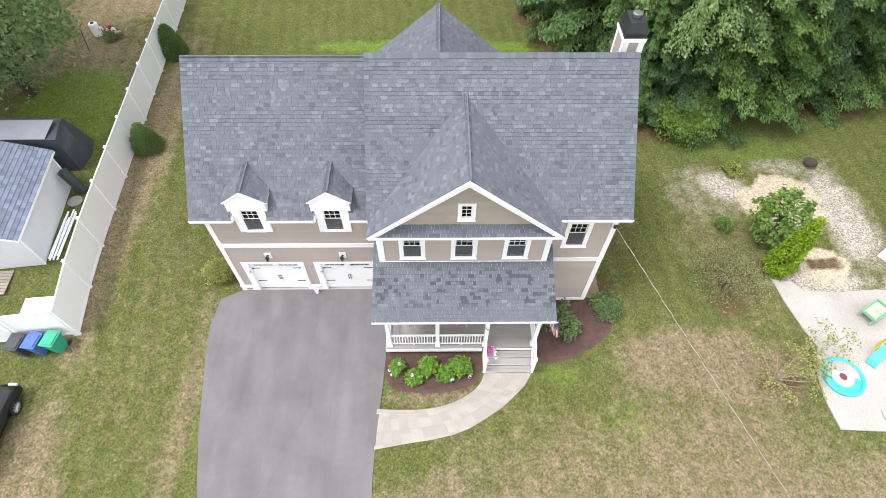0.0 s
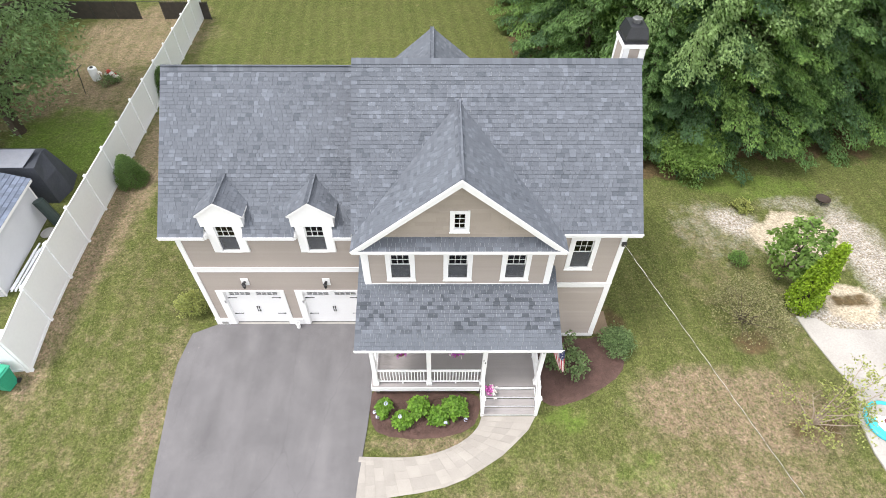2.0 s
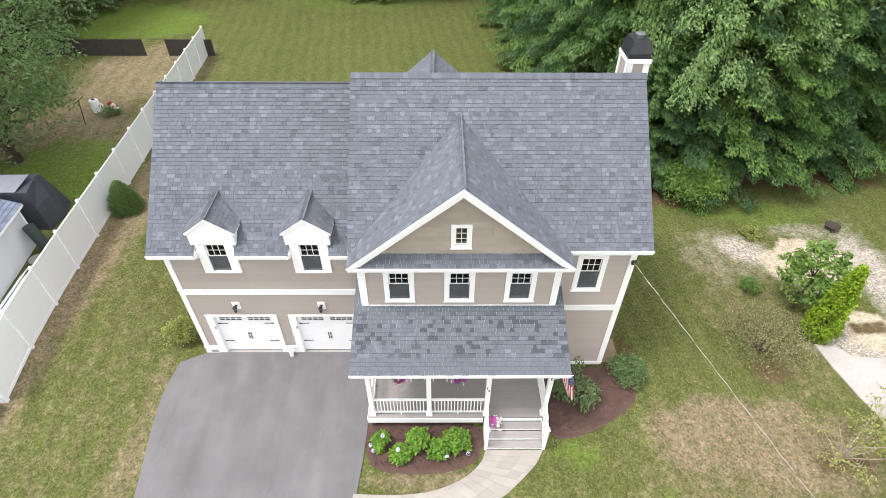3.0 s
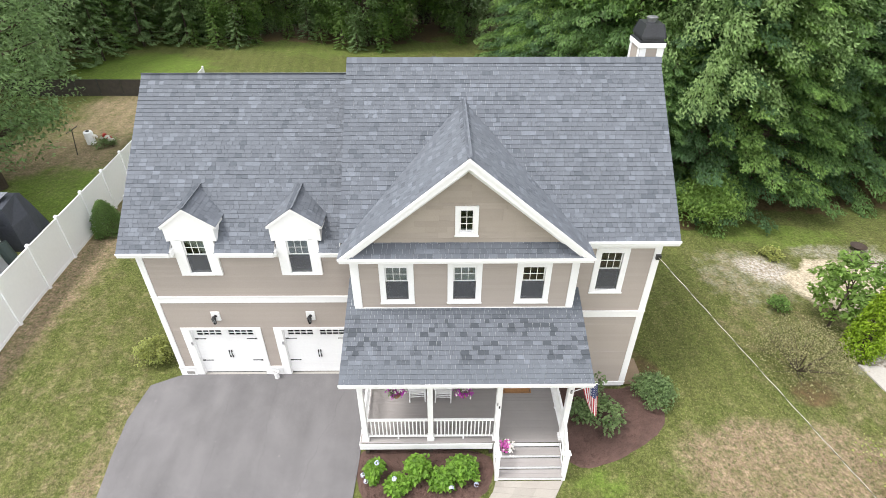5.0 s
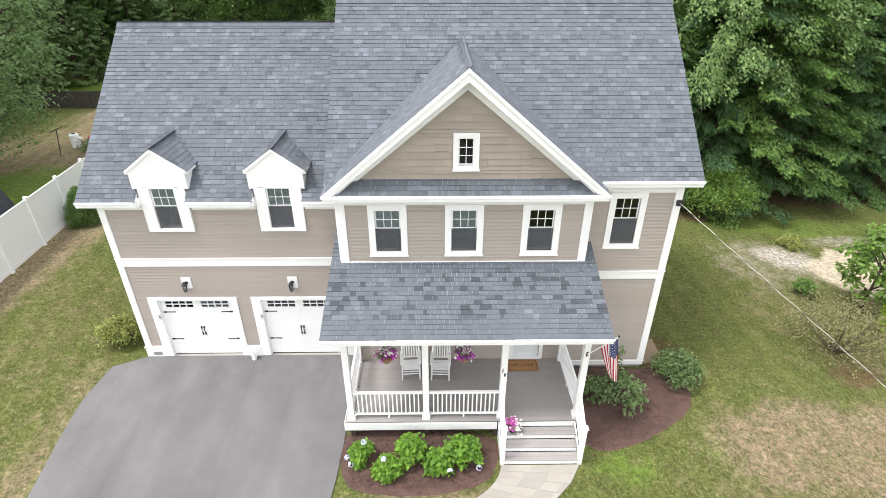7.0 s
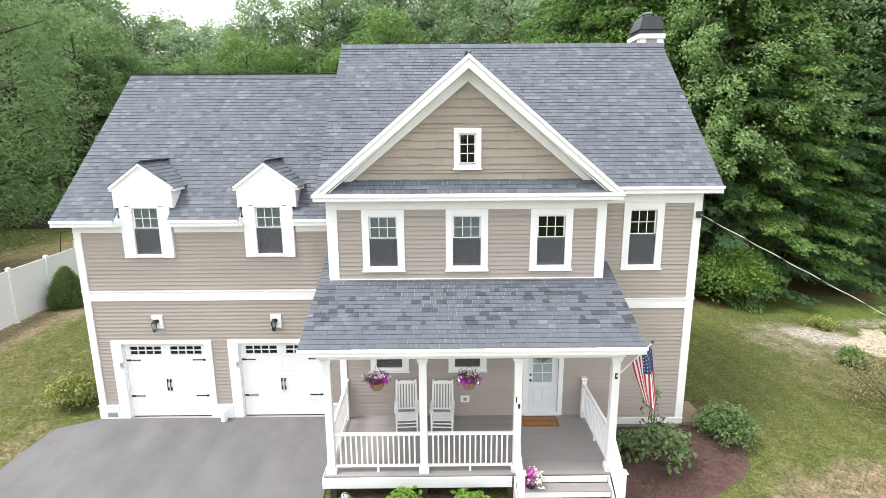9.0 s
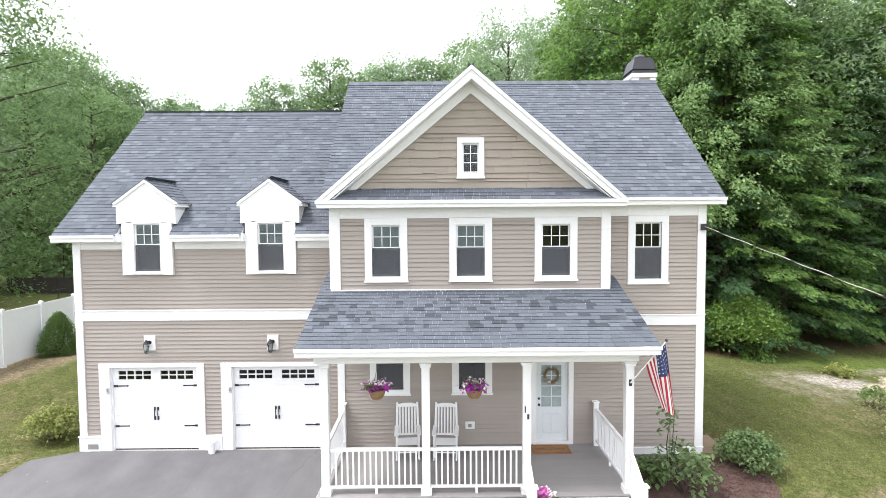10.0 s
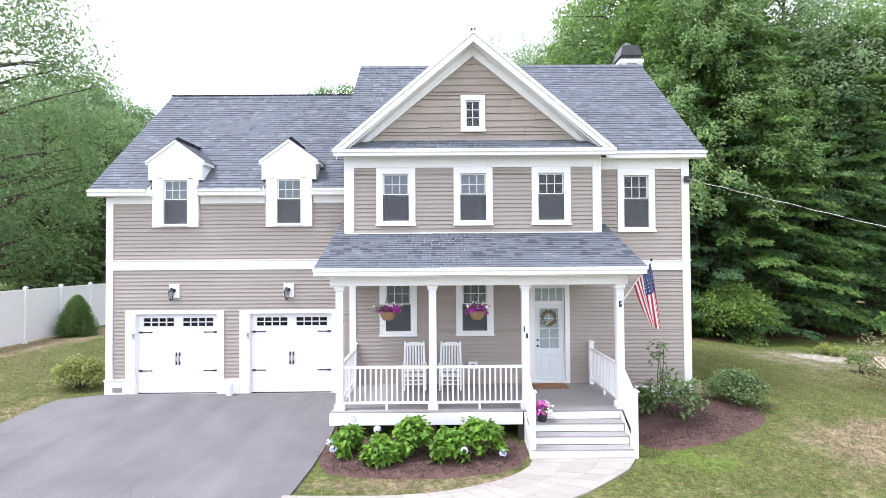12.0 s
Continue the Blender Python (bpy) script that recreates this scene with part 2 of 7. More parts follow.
def glass_mat():
    m = bpy.data.materials.new("window_glass")
    m.use_nodes = True
    n, l = m.node_tree.nodes, m.node_tree.links
    n.remove(n["Principled BSDF"])
    gl, tr, mx, fr = n.new("ShaderNodeBsdfGlossy"), n.new("ShaderNodeBsdfTransparent"), n.new("ShaderNodeMixShader"), n.new("ShaderNodeFresnel")
    gl.inputs["Roughness"].default_value = 0.03
    tr.inputs["Color"].default_value = (0.72, 0.76, 0.78, 1)
    fr.inputs["IOR"].default_value = 1.5
    l.new(fr.outputs[0], mx.inputs[0])
    l.new(tr.outputs[0], mx.inputs[1])
    l.new(gl.outputs[0], mx.inputs[2])
    l.new(mx.outputs[0], n["Material Output"].inputs["Surface"])
    return m


GLASS = glass_mat()


def screen_mat():
    """Insect screen: fine grey mesh that lets half the light through."""
    m = bpy.data.materials.new("insect_screen")
    m.use_nodes = True
    n, l = m.node_tree.nodes, m.node_tree.links
    tr, mx = n.new("ShaderNodeBsdfTransparent"), n.new("ShaderNodeMixShader")
    n["Principled BSDF"].inputs["Base Color"].default_value = (0.10, 0.105, 0.118, 1)
    n["Principled BSDF"].inputs["Roughness"].default_value = 0.6
    mx.inputs[0].default_value = 0.6
    l.new(tr.outputs[0], mx.inputs[1])
    l.new(n["Principled BSDF"].outputs[0], mx.inputs[2])
    l.new(mx.outputs[0], n["Material Output"].inputs["Surface"])
    return m


SCREEN = screen_mat()


# ---- building helpers ----
def ground_z(x, y):
    def ss(a, b, v):
        u = min(1.0, max(0.0, (v - a) / (b - a)))
        return u * u * (3 - 2 * u)
    return -0.07 - 0.29 * ss(0, -4.2, y) - 0.018 * max(0.0, min(12.0, -y - 4)) - 0.5 * ss(8, 19, x) - 0.05 * ss(-3.0, -4.4, y) + 0.45 * ss(-10.5, -15, x) * ss(-6, 4, y)


def thing(name, loc, label, category, group="", kind="", turn=0.0):
    ob = new(name)
    ob.empty_display_size = 0.2
    ob.matrix_basis = pose(*loc, 0, 0, turn)
    return tagged(ob, label, category, group, kind)


def part(name, bm, material, parent=None, label="", smooth=False):
    me = bpy.data.meshes.new(name)
    bm.to_mesh(me)
    bm.free()
    me.materials.append(material)
    if smooth:
        for p in me.polygons:
            p.use_smooth = True
    ob = new(name, me)
    ob.parent = parent
    return tagged(ob, label)


def piece(name, me, parent, m):
    ob = new(name, me)
    ob.parent = parent
    ob.matrix_basis = m
    return ob


def raw(name, verts, faces, material, parent=None, label="", kind=""):
    me = bpy.data.meshes.new(name)
    me.from_pydata(verts, [], faces)
    me.materials.append(material)
    ob = new(name, me)
    ob.parent = parent
    return tagged(ob, label, kind=kind)


def box(bm, x0, x1, y0, y1, z0, z1, bev=0.0):
    vs = [bm.verts.new((x, y, z)) for x in (x0, x1) for y in (y0, y1) for z in (z0, z1)]
    fs = [bm.faces.new([vs[i] for i in f]) for f in ((0, 1, 3, 2), (4, 6, 7, 5), (0, 4, 5, 1), (2, 3, 7, 6), (0, 2, 6, 4), (1, 5, 7, 3))]
    if bev:
        es = list({e for f in fs for e in f.edges})
        bmesh.ops.bevel(bm, geom=es, offset=bev, segments=1, affect="EDGES")


def boxes(*list_of, bev=0.0):
    bm = bmesh.new()
    for b in list_of:
        box(bm, *b, bev=bev)
    return bm


def prism(poly, y0, y1, axis="y"):
    """A polygon (a, z) carried from y0 to y1 along the axis."""
    bm = bmesh.new()
    put = (lambda a, z, d: (a, d, z)) if axis == "y" else ((lambda a, z, d: (d, a, z)) if axis == "x" else (lambda a, z, d: (a, z, d)))
    lo = [bm.verts.new(put(a, z, y0)) for a, z in poly]
    hi = [bm.verts.new(put(a, z, y1)) for a, z in poly]
    n = len(poly)
    bm.faces.new(lo)
    bm.faces.new(hi[::-1])
    for i in range(n):
        bm.faces.new((lo[i], hi[i], hi[(i + 1) % n], lo[(i + 1) % n]))
    bmesh.ops.recalc_face_normals(bm, faces=bm.faces[:])
    return bm


def tube(bm, a, b, r0, r1, seg=8):
    a, b = Vector(a), Vector(b)
    q = (b - a).to_track_quat("Z", "Y")
    rings = []
    for p, r in ((a, r0), (b, r1)):
        rings.append([bm.verts.new(p + q @ Vector((r * math.cos(6.28319 * i / seg), r * math.sin(6.28319 * i / seg), 0))) for i in range(seg)])
    for i in range(seg):
        j = (i + 1) % seg
        bm.faces.new((rings[0][i], rings[0][j], rings[1][j], rings[1][i]))
    bm.faces.new(rings[0][::-1])
    bm.faces.new(rings[1])


def lathe(profile, seg=16, centre=(0, 0)):
    bm = bmesh.new()
    rings = []
    for r, z in profile:
        rings.append([bm.verts.new((centre[0] + max(r, 0.001) * math.cos(6.28319 * i / seg), centre[1] + max(r, 0.001) * math.sin(6.28319 * i / seg), z)) for i in range(seg)])
    for a, b in zip(rings, rings[1:]):
        for i in range(seg):
            j = (i + 1) % seg
            bm.faces.new((a[i], a[j], b[j], b[i]))
    bm.faces.new(rings[0][::-1])
    bm.faces.new(rings[-1])
    return bm


def slab(corners, down):
    """A flat slab under a planar polygon given in 3D."""
    bm = bmesh.new()
    c = [Vector(v) for v in corners]
    n = (c[1] - c[0]).cross(c[2] - c[0]).normalized()
    if n.z < 0:
        n = -n
    hi = [bm.verts.new(v) for v in c]
    lo = [bm.verts.new(v - n * down) for v in c]
    bm.faces.new(hi)
    bm.faces.new(lo[::-1])
    for i in range(len(c)):
        j = (i + 1) % len(c)
        bm.faces.new((hi[i], lo[i], lo[j], hi[j]))
    bmesh.ops.recalc_face_normals(bm, faces=bm.faces[:])
    return bm


def span(poly, v):
    """Where the horizontal line at v crosses a convex polygon (u, v)."""
    us = []
    for (u0, v0), (u1, v1) in zip(poly, poly[1:] + poly[:1]):
        if (v0 - v) * (v1 - v) <= 0 and v0 != v1:
            us.append(u0 + (u1 - u0) * (v - v0) / (v1 - v0))
    return (min(us), max(us)) if len(us) > 1 else None


def tab_verts(w, e, lift=0.009, thick=0.015):
    """One shingle tab: lower edge lifted, upper edge tucked in."""
    return [(0, 0, lift - thick), (w, 0, lift - thick), (0, 0, lift + 0.004), (w, 0, lift + 0.004), (0, e + 0.012, 0.003), (w, e + 0.012, 0.003), (0, e, -0.002), (w, e, -0.002)]


TAB_FACES = [(2, 3, 5, 4), (0, 1, 3, 2), (0, 2, 4, 6), (1, 7, 5, 3)]


def roof_plane(parent, poly, origin, ulen, vlen, seed, single=0, material=None):
    """Courses of shingle tabs over a polygon in (u, v); the first `single` tabs are pieces of their own."""
    rnd = random.Random(seed)
    o, u, v = Vector(origin), Vector(ulen).normalized(), Vector(vlen).normalized()
    n = u.cross(v)
    m = Matrix((u, v, n)).transposed().to_4x4()
    m.translation = o
    top = max(p[1] for p in poly)
    e, vv, verts, faces = 0.148, -0.012, [], []
    widths = [0.12, 0.14, 0.17, 0.19, 0.23, 0.27]
    shared = {}
    count = 0
    while vv < top - 0.02:
        s = span(poly, min(max(vv + e * 0.5, 0.001), top - 0.001))
        if s:
            a, end = s
            a -= 0.012
            end += 0.012
            while a < end - 0.02:
                w = min(rnd.choice(widths), end - a)
                if end - a - w < 0.07:
                    w = end - a
                lift = rnd.choice((0.009, 0.011, 0.015))
                dv = rnd.choice((0, 0, 0, -0.004))
                if count < single:
                    key = (round(w, 3), lift)
                    if key not in shared:
                        me = bpy.data.meshes.new("shingle")
                        me.from_pydata(tab_verts(w, e, lift), [], TAB_FACES)
                        me.materials.append(SHINGLE_PIECE)
                        shared[key] = me
                    piece("shingle", shared[key], parent, m @ Matrix.Translation((a, vv + dv, 0.004)))
                else:
                    k = len(verts)
                    verts += [m @ Vector((x + a, y + vv + dv, z + 0.004)) for x, y, z in tab_verts(w, e, lift)]
                    faces += [tuple(i + k for i in f) for f in TAB_FACES]
                count += 1
                a += w + 0.005
        vv += e
    if verts:
        raw("shingles", verts, faces, material or SHINGLE, parent, kind="stuff")


def ridge_caps(parent, a, b, slope, material=None):
    """Folded cap shingles laid along a ridge."""
    a, b = Vector(a), Vector(b)
    d = (b - a).normalized()
    side = Vector((0, 0, 1)).cross(d).normalized()
    m = Matrix((d, side, Vector((0, 0, 1)))).transposed().to_4x4()
    w, s = 0.155, slope
    vs = []
    for x, lift in ((0, 0.040), (0.20, 0.026)):
        vs += [(x, -w, -w * s + lift), (x, 0, lift + 0.006), (x, w, -w * s + lift), (x, -w, -w * s + lift - 0.02), (x, 0, lift - 0.016), (x, w, -w * s + lift - 0.02)]
    fs = [(0, 1, 7, 6), (1, 2, 8, 7), (0, 3, 4, 1), (1, 4, 5, 2), (0, 6, 9, 3), (2, 5, 11, 8)]
    me = bpy.data.meshes.new("ridge_cap")
    me.from_pydata(vs, [], fs)
    me.materials.append(SHINGLE_CAP)
    n = int((b - a).length / 0.16)
    for i in range(n):
        q = m.copy()
        q.translation = a + d * (i * (b - a).length / n)
        piece("ridge_cap", me, parent, q)


# ---- house ----
house = thing("house", (0, 0, 0), "two-storey greige sided house with white trim and grey shingles", "house")

GX0, GX1, MX1 = -9.44, -2.30, 7.06          # garage left, main block left, main block right
GY, MY, BY, PY = 0.0, -0.72, -1.38, -3.20   # garage wall, main wall, bay wall, porch posts
BX1 = 4.42                                   # bay right
LAP = 0.1095


def rects_around(u0, u1, z0, z1, holes):
    """Rectangles that fill a wall but for its holes (u0, u1, z0, z1)."""
    zs = sorted({z0, z1, *[h[2] for h in holes if z0 < h[2] < z1], *[h[3] for h in holes if z0 < h[3] < z1]})
    out = []
    for a, b in zip(zs, zs[1:]):
        mid, at = (a + b) / 2, u0
        for h in sorted(h for h in holes if h[2] < mid < h[3]):
            if h[0] > at:
                out.append((at, min(h[0], u1), a, b))
            at = max(at, h[1])
        if at < u1:
            out.append((at, u1, a, b))
    return out


def lap_board(w, e=LAP):
    """A clapboard: thick lower edge, thin upper edge."""
    return prism([(-0.025, 0.0), (0.004, 0.014), (0.004, e + 0.004), (-0.002, e + 0.004), (-0.026, 0.004)], 0, w, "x")


def front_wall(name, u0, u1, z0, z1, y, holes, blocks=None, label="", mat_=None, lap=LAP, z_from=None):
    """A wall facing -y with real openings, its boards as pieces. blocks: what the boards stop at."""
    bm = bmesh.new()
    for a, b, c, d in rects_around(u0, u1, z0, z1, holes):
        box(bm, a, b, y + 0.006, y + 0.16, c, d)
    bmesh.ops.remove_doubles(bm, verts=bm.verts, dist=0.0005)
    w = part(name, bm, CORE, house, label)
    z = z0 if z_from is None else z_from
    shared = {}
    while z < z1 - 0.01:
        e = min(lap, z1 - z)
        for a, b, c, d in rects_around(u0, u1, z, z + e, blocks or holes):
            if d - c < 0.02 or b - a < 0.02:
                continue
            key = (round(b - a, 3), round(d - c, 3))
            if key not in shared:
                me = bpy.data.meshes.new("clapboard")
                t = lap_board(b - a, d - c)
                t.to_mesh(me)
                t.free()
                me.materials.append(mat_ or SIDING)
                shared[key] = me
            piece("clapboard", shared[key], w, Matrix.Translation((a, y, c)))
        z += lap
    return w


def side_wall(x, y0, y1, z0, top, facing, label=""):
    """A wall in a plane of x; top is a list of (y, z) of its upper edge."""
    poly = [(y0, z0), (y1, z0)] + [p for p in top[::-1]]
    part("wall", prism(poly, x - facing * 0.16, x - facing * 0.006, "x"), CORE, house, label)
    verts, faces, z = [], [], z0
    zt = max(p[1] for p in top)
    while z < zt - 0.03:
        s = span(poly, min(z + LAP * 0.5, zt - 0.001))
        if s:
            k = len(verts)
            for yy in s:
                for dx, dz in ((0.036, 0), (0.034, 0.008), (0.002, LAP), (-0.002, 0.006)):
                    verts.append((x + facing * dx, yy, z + dz))
            faces += [(k, k + 4, k + 5, k + 1), (k + 1, k + 5, k + 6, k + 2), (k, k + 3, k + 7, k + 4)]
        z += LAP
    raw("lap_siding", verts, faces, SIDING, house, kind="stuff")


def board(name, x0, x1, y0, y1, z0, z1, label="", material=None, bev=0.004):
    return part(name, boxes((x0, x1, y0, y1, z0, z1), bev=bev), material or WHITE, house, label)


def double_hung(cx, z0, z1, w, y, casing=0.175, head=0.17, foot=0.12, cols=3, rows=2, dress="", split=0.46):
    """A double-hung window: casing, sill, two sashes with panes and bars. (z0, z1, w): the opening."""
    x0, x1 = cx - w / 2, cx + w / 2
    yf = y - 0.05
    bm = boxes((x0 - casing, x0, yf, y + 0.02, z0 - foot, z1 + head), (x1, x1 + casing, yf, y + 0.02, z0 - foot, z1 + head),
               (x0, x1, yf, y + 0.02, z1, z1 + head), (x0, x1, yf, y + 0.02, z0 - foot, z0), bev=0.004)
    win = part("window", bm, WHITE, house, "white double-hung window with grilles in the upper sash" if cols else "white window")
    part("sill", boxes((x0 - casing - 0.02, x1 + casing + 0.02, yf - 0.035, yf + 0.003, z0 - foot - 0.02, z0 - foot + 0.025), bev=0.004), WHITE, win)
    zm = z0 + (z1 - z0) * (1 - split) if rows else z0
    t = 0.035
    if rows:
        part("insect_screen", boxes((x0 + 0.002, x1 - 0.002, y + 0.012, y + 0.014, z0 + 0.002, zm + 0.01)), SCREEN, win, "grey insect screen")
    if rows:
        bm = boxes((x0, x0 + t, y + 0.045, y + 0.075, z0, zm), (x1 - t, x1, y + 0.045, y + 0.075, z0, zm),
                   (x0 + t, x1 - t, y + 0.045, y + 0.075, z0, z0 + 0.05), (x0 + t, x1 - t, y + 0.045, y + 0.075, zm - 0.02, zm + 0.02))
        part("lower_sash", bm, WHITE, win)
    bm = boxes((x0, x0 + t, y + 0.02, y + 0.05, zm + 0.02, z1), (x1 - t, x1, y + 0.02, y + 0.05, zm + 0.02, z1),
               (x0 + t, x1 - t, y + 0.02, y + 0.05, z1 - t, z1), (x0 + t, x1 - t, y + 0.02, y + 0.05, zm + 0.02, zm + 0.045))
    part("upper_sash", bm, WHITE, win)
    rr = rows or 3
    for i in range(1, cols):
        xx = x0 + t + (x1 - x0 - 2 * t) * i / cols
        part("muntin", boxes((xx - 0.009, xx + 0.009, y + 0.016, y + 0.028, zm + 0.045, z1 - t)), WHITE, win)
    for i in range(1, rr):
        zz = zm + 0.045 + (z1 - t - zm - 0.045) * i / rr
        part("muntin", boxes((x0 + t, x1 - t, y + 0.013, y + 0.024, zz - 0.009, zz + 0.009)), WHITE, win)
    for a, b, yy in ((zm, z1 - t, y + 0.034),) + (((z0 + 0.05, zm, y + 0.06),) if rows else ()):
        p = part("pane", boxes((x0 + t, x1 - t, yy, yy + 0.004, a, b)), GLASS, win)
        p.visible_shadow = False
    # jambs close the depth of the opening
    part("jamb", boxes((x0 - 0.02, x0, y + 0.021, y + 0.17, z0, z1), (x1, x1 + 0.02, y + 0.021, y + 0.17, z0, z1),
                       (x0 - 0.02, x1 + 0.02, y + 0.021, y + 0.17, z1, z1 + 0.02), (x0 - 0.02, x1 + 0.02, y + 0.021, y + 0.17, z0 - 0.02, z0)), WHITE, win)
    if "blind" in dress:
        part("blind", boxes((x0 + t, x1 - t, y + 0.056, y + 0.062, z1 - 0.42 * (z1 - z0), z1)), BLIND, win)
    if "curtain" in dress:
        for sx in ((x1 - 0.17, x1), (x0, x0 + 0.10)):
            bm = bmesh.new()
            n = 12
            top = [bm.verts.new((sx[0] + (sx[1] - sx[0]) * i / n, y + 0.17 + 0.018 * math.sin(i * 2.1), z1)) for i in range(n + 1)]
            bot = [bm.verts.new((sx[0] + (sx[1] - sx[0]) * i / n, y + 0.17 + 0.024 * math.sin(i * 2.1), z0 - 0.02)) for i in range(n + 1)]
            for i in range(n):
                bm.faces.new((top[i], bot[i], bot[i + 1], top[i + 1]))
            bmesh.ops.solidify(bm, geom=bm.faces[:], thickness=0.004)
            part("curtain", bm, CURTAIN, win)
    return win


# openings: (x0, x1, z0, z1)
D1, D2 = -7.445, -4.175
DORMER_OPEN = [(c - 0.34, c + 0.34, 4.84, 6.11) for c in (D1, D2)]
GDOORS = [(-8.70, -6.16, -0.1, 2.24), (-5.42, -2.86, -0.1, 2.24)]
front_wall("wall", GX0, GX1, 0.34, 5.62, GY, GDOORS + DORMER_OPEN,
           GDOORS + [(a - 0.29, b + 0.29, 4.73, 6.2) for a, b, c, d in DORMER_OPEN] + [(GX0, GX1, 3.51, 3.78)], "greige lap siding over the garage")
BAYWIN = [(c - 0.34, c + 0.34, 4.79, 6.03) for c in (-0.975, 1.065, 3.125)]
front_wall("wall", GX1, BX1, 4.30, 6.50, BY, BAYWIN, None, "greige lap siding on the projecting bay", z_from=4.47)
PWIN = [(c - 0.34, c + 0.34, 1.80, 3.12) for c in (-0.98, 1.125)]
DOOR = (2.76, 3.60, 0.35, 2.95)
W4 = (5.275, 5.955, 4.62, 6.06)
front_wall("wall", GX1, MX1, 0.22, 6.50, MY, PWIN + [DOOR, W4, (GX1 + 0.2, BX1 - 0.2, 4.9, 6.4)], PWIN + [DOOR, W4, (GX1, BX1, 3.45, 6.6), (BX1, MX1, 3.43, 3.69)], "greige lap siding behind the porch")
side_wall(GX1, BY + 0.17, 0.0, 4.30, [(BY + 0.17, 6.5), (0.0, 6.5)], -1)
side_wall(BX1, BY + 0.17, MY, 4.30, [(BY + 0.17, 6.5), (MY, 6.5)], 1)
side_wall(GX1, MY + 0.17, 0.0, 0.22, [(MY + 0.17, 4.3), (0.0, 4.3)], -1)
side_wall(MX1, MY + 0.17, 7.75, 0.22, [(MY + 0.17, 6.75), (3.51, 10.35), (7.75, 6.75)], 1, "greige lap siding on the gable end")
side_wall(GX0, GY + 0.17, 8.85, 0.22, [(GY + 0.17, 5.85), (4.4, 9.6), (8.85, 5.85)], -1, "greige lap siding on the garage gable end")
side_wall(GX1, 0.0, 7.75, 5.6, [(0.0, 7.2), (3.51, 10.35), (7.75, 6.75)], -1)
for q in ((GX0, GX1, 8.85, 9.0, 0, 5.7), (GX1, MX1, 7.75, 7.9, 0, 6.6)):
    part("wall", boxes(q), SIDING, house, "rear wall in greige siding")
part("foundation", boxes((GX0 + 0.02, GX1, 0.21, 8.9, -0.3, 0.22), (GX0 + 0.02, -8.75, 0.03, 0.205, -0.3, 0.335), (-6.1, -5.5, 0.03, 0.205, -0.3, 0.335), (-2.8, GX1, 0.03, 0.205, -0.3, 0.335), (GX1, MX1 - 0.02, MY + 0.02, 7.8, -0.45, 0.22)), FOUNDATION, house, "bare concrete foundation")
# added partitions and floors behind the windows; the rooms' darkness is in their colour
part("room_backing", boxes((GX0 + 0.2, MX1 - 0.2, 3.0, 3.1, 0.24, 6.4), (GX0 + 0.2, MX1 - 0.2, 0.2, 2.6, 3.30, 3.42), (GX1 + 0.1, MX1 - 0.2, -0.5, 2.6, 6.32, 6.4), (GX1 + 0.2, BX1 - 0.2, BY + 0.2, 2.0, 4.5, 4.56)), ROOM_SHADE, house, "added partitions painted dark as unlit rooms")

# white trim boards
for x0, x1, y, z0, z1 in ((GX0 - 0.02, GX0 + 0.18, GY, 0.30, 5.62), (GX1 - 0.02, GX1 + 0.22, BY, 4.44, 6.5), (BX1 - 0.20, BX1 + 0.02, BY, 4.44, 6.5),
                          (MX1 - 0.19, MX1 + 0.02, MY, 0.06, 6.5), (GX1 - 0.02, GX1 + 0.16, MY, 0.35, 4.3), (BX1 + 0.02, BX1 + 0.10, MY, 4.6, 6.5)):
    board("corner_board", x0, x1, y - 0.048, y + 0.03, z0, z1)
board("corner_board", GX0 - 0.05, GX0 - 0.005, GY + 0.031, GY + 0.18, 0.0, 5.7)
board("corner_board", MX1 + 0.006, MX1 + 0.05, MY + 0.031, MY + 0.18, 0.06, 6.5)
board("corner_board", GX1 - 0.05, GX1 - 0.006, BY + 0.031, BY + 0.2, 4.44, 6.5)
board("corner_board", BX1 + 0.006, BX1 + 0.05, BY + 0.031, BY + 0.2, 4.44, 6.5)
board("band_board", GX0 + 0.18, GX1 - 0.02, GY - 0.045, GY + 0.02, 3.51, 3.77)
board("drip_cap", GX0 - 0.03, GX1 - 0.02, GY - 0.065, GY + 0.02, 3.772, 3.80)
board("band_board", BX1 + 0.1, MX1 - 0.19, MY - 0.045, MY + 0.02, 3.43, 3.68)
board("drip_cap", BX1 + 0.1, MX1 + 0.04, MY - 0.065, MY + 0.02, 3.682, 3.71)
board("skirt_board", BX1 + 0.1, MX1 - 0.19, MY - 0.045, MY + 0.02, 0.06, 0.22)
board("skirt_cap", BX1 + 0.1, MX1 + 0.04, MY - 0.06, MY + 0.02, 0.222, 0.25)
for a, b in ((GX0 + 0.18, D1 - 0.70), (D1 + 0.70, D2 - 0.70), (D2 + 0.70, GX1 - 0.02)):
    board("frieze_board", a, b, GY - 0.044, GY + 0.02, 5.43, 5.63)
for a, b in ((GX1 + 0.22, -1.50), (-0.455, 0.545), (1.585, 2.605), (3.645, BX1 - 0.20)):
    board("frieze_board", a, b, BY - 0.042, BY + 0.02, 6.19, 6.5)
board("frieze_board", GX1 + 0.22, BX1 - 0.2, BY - 0.044, BY + 0.02, 6.203, 6.505)
board("base_board", GX1 + 0.22, BX1 - 0.2, BY - 0.045, BY + 0.02, 4.44, 4.475)
for a, b in ((BX1 + 0.1, 5.095), (6.135, MX1 - 0.19)):
    board("frieze_board", a, b, MY - 0.042, MY + 0.02, 6.22, 6.5)
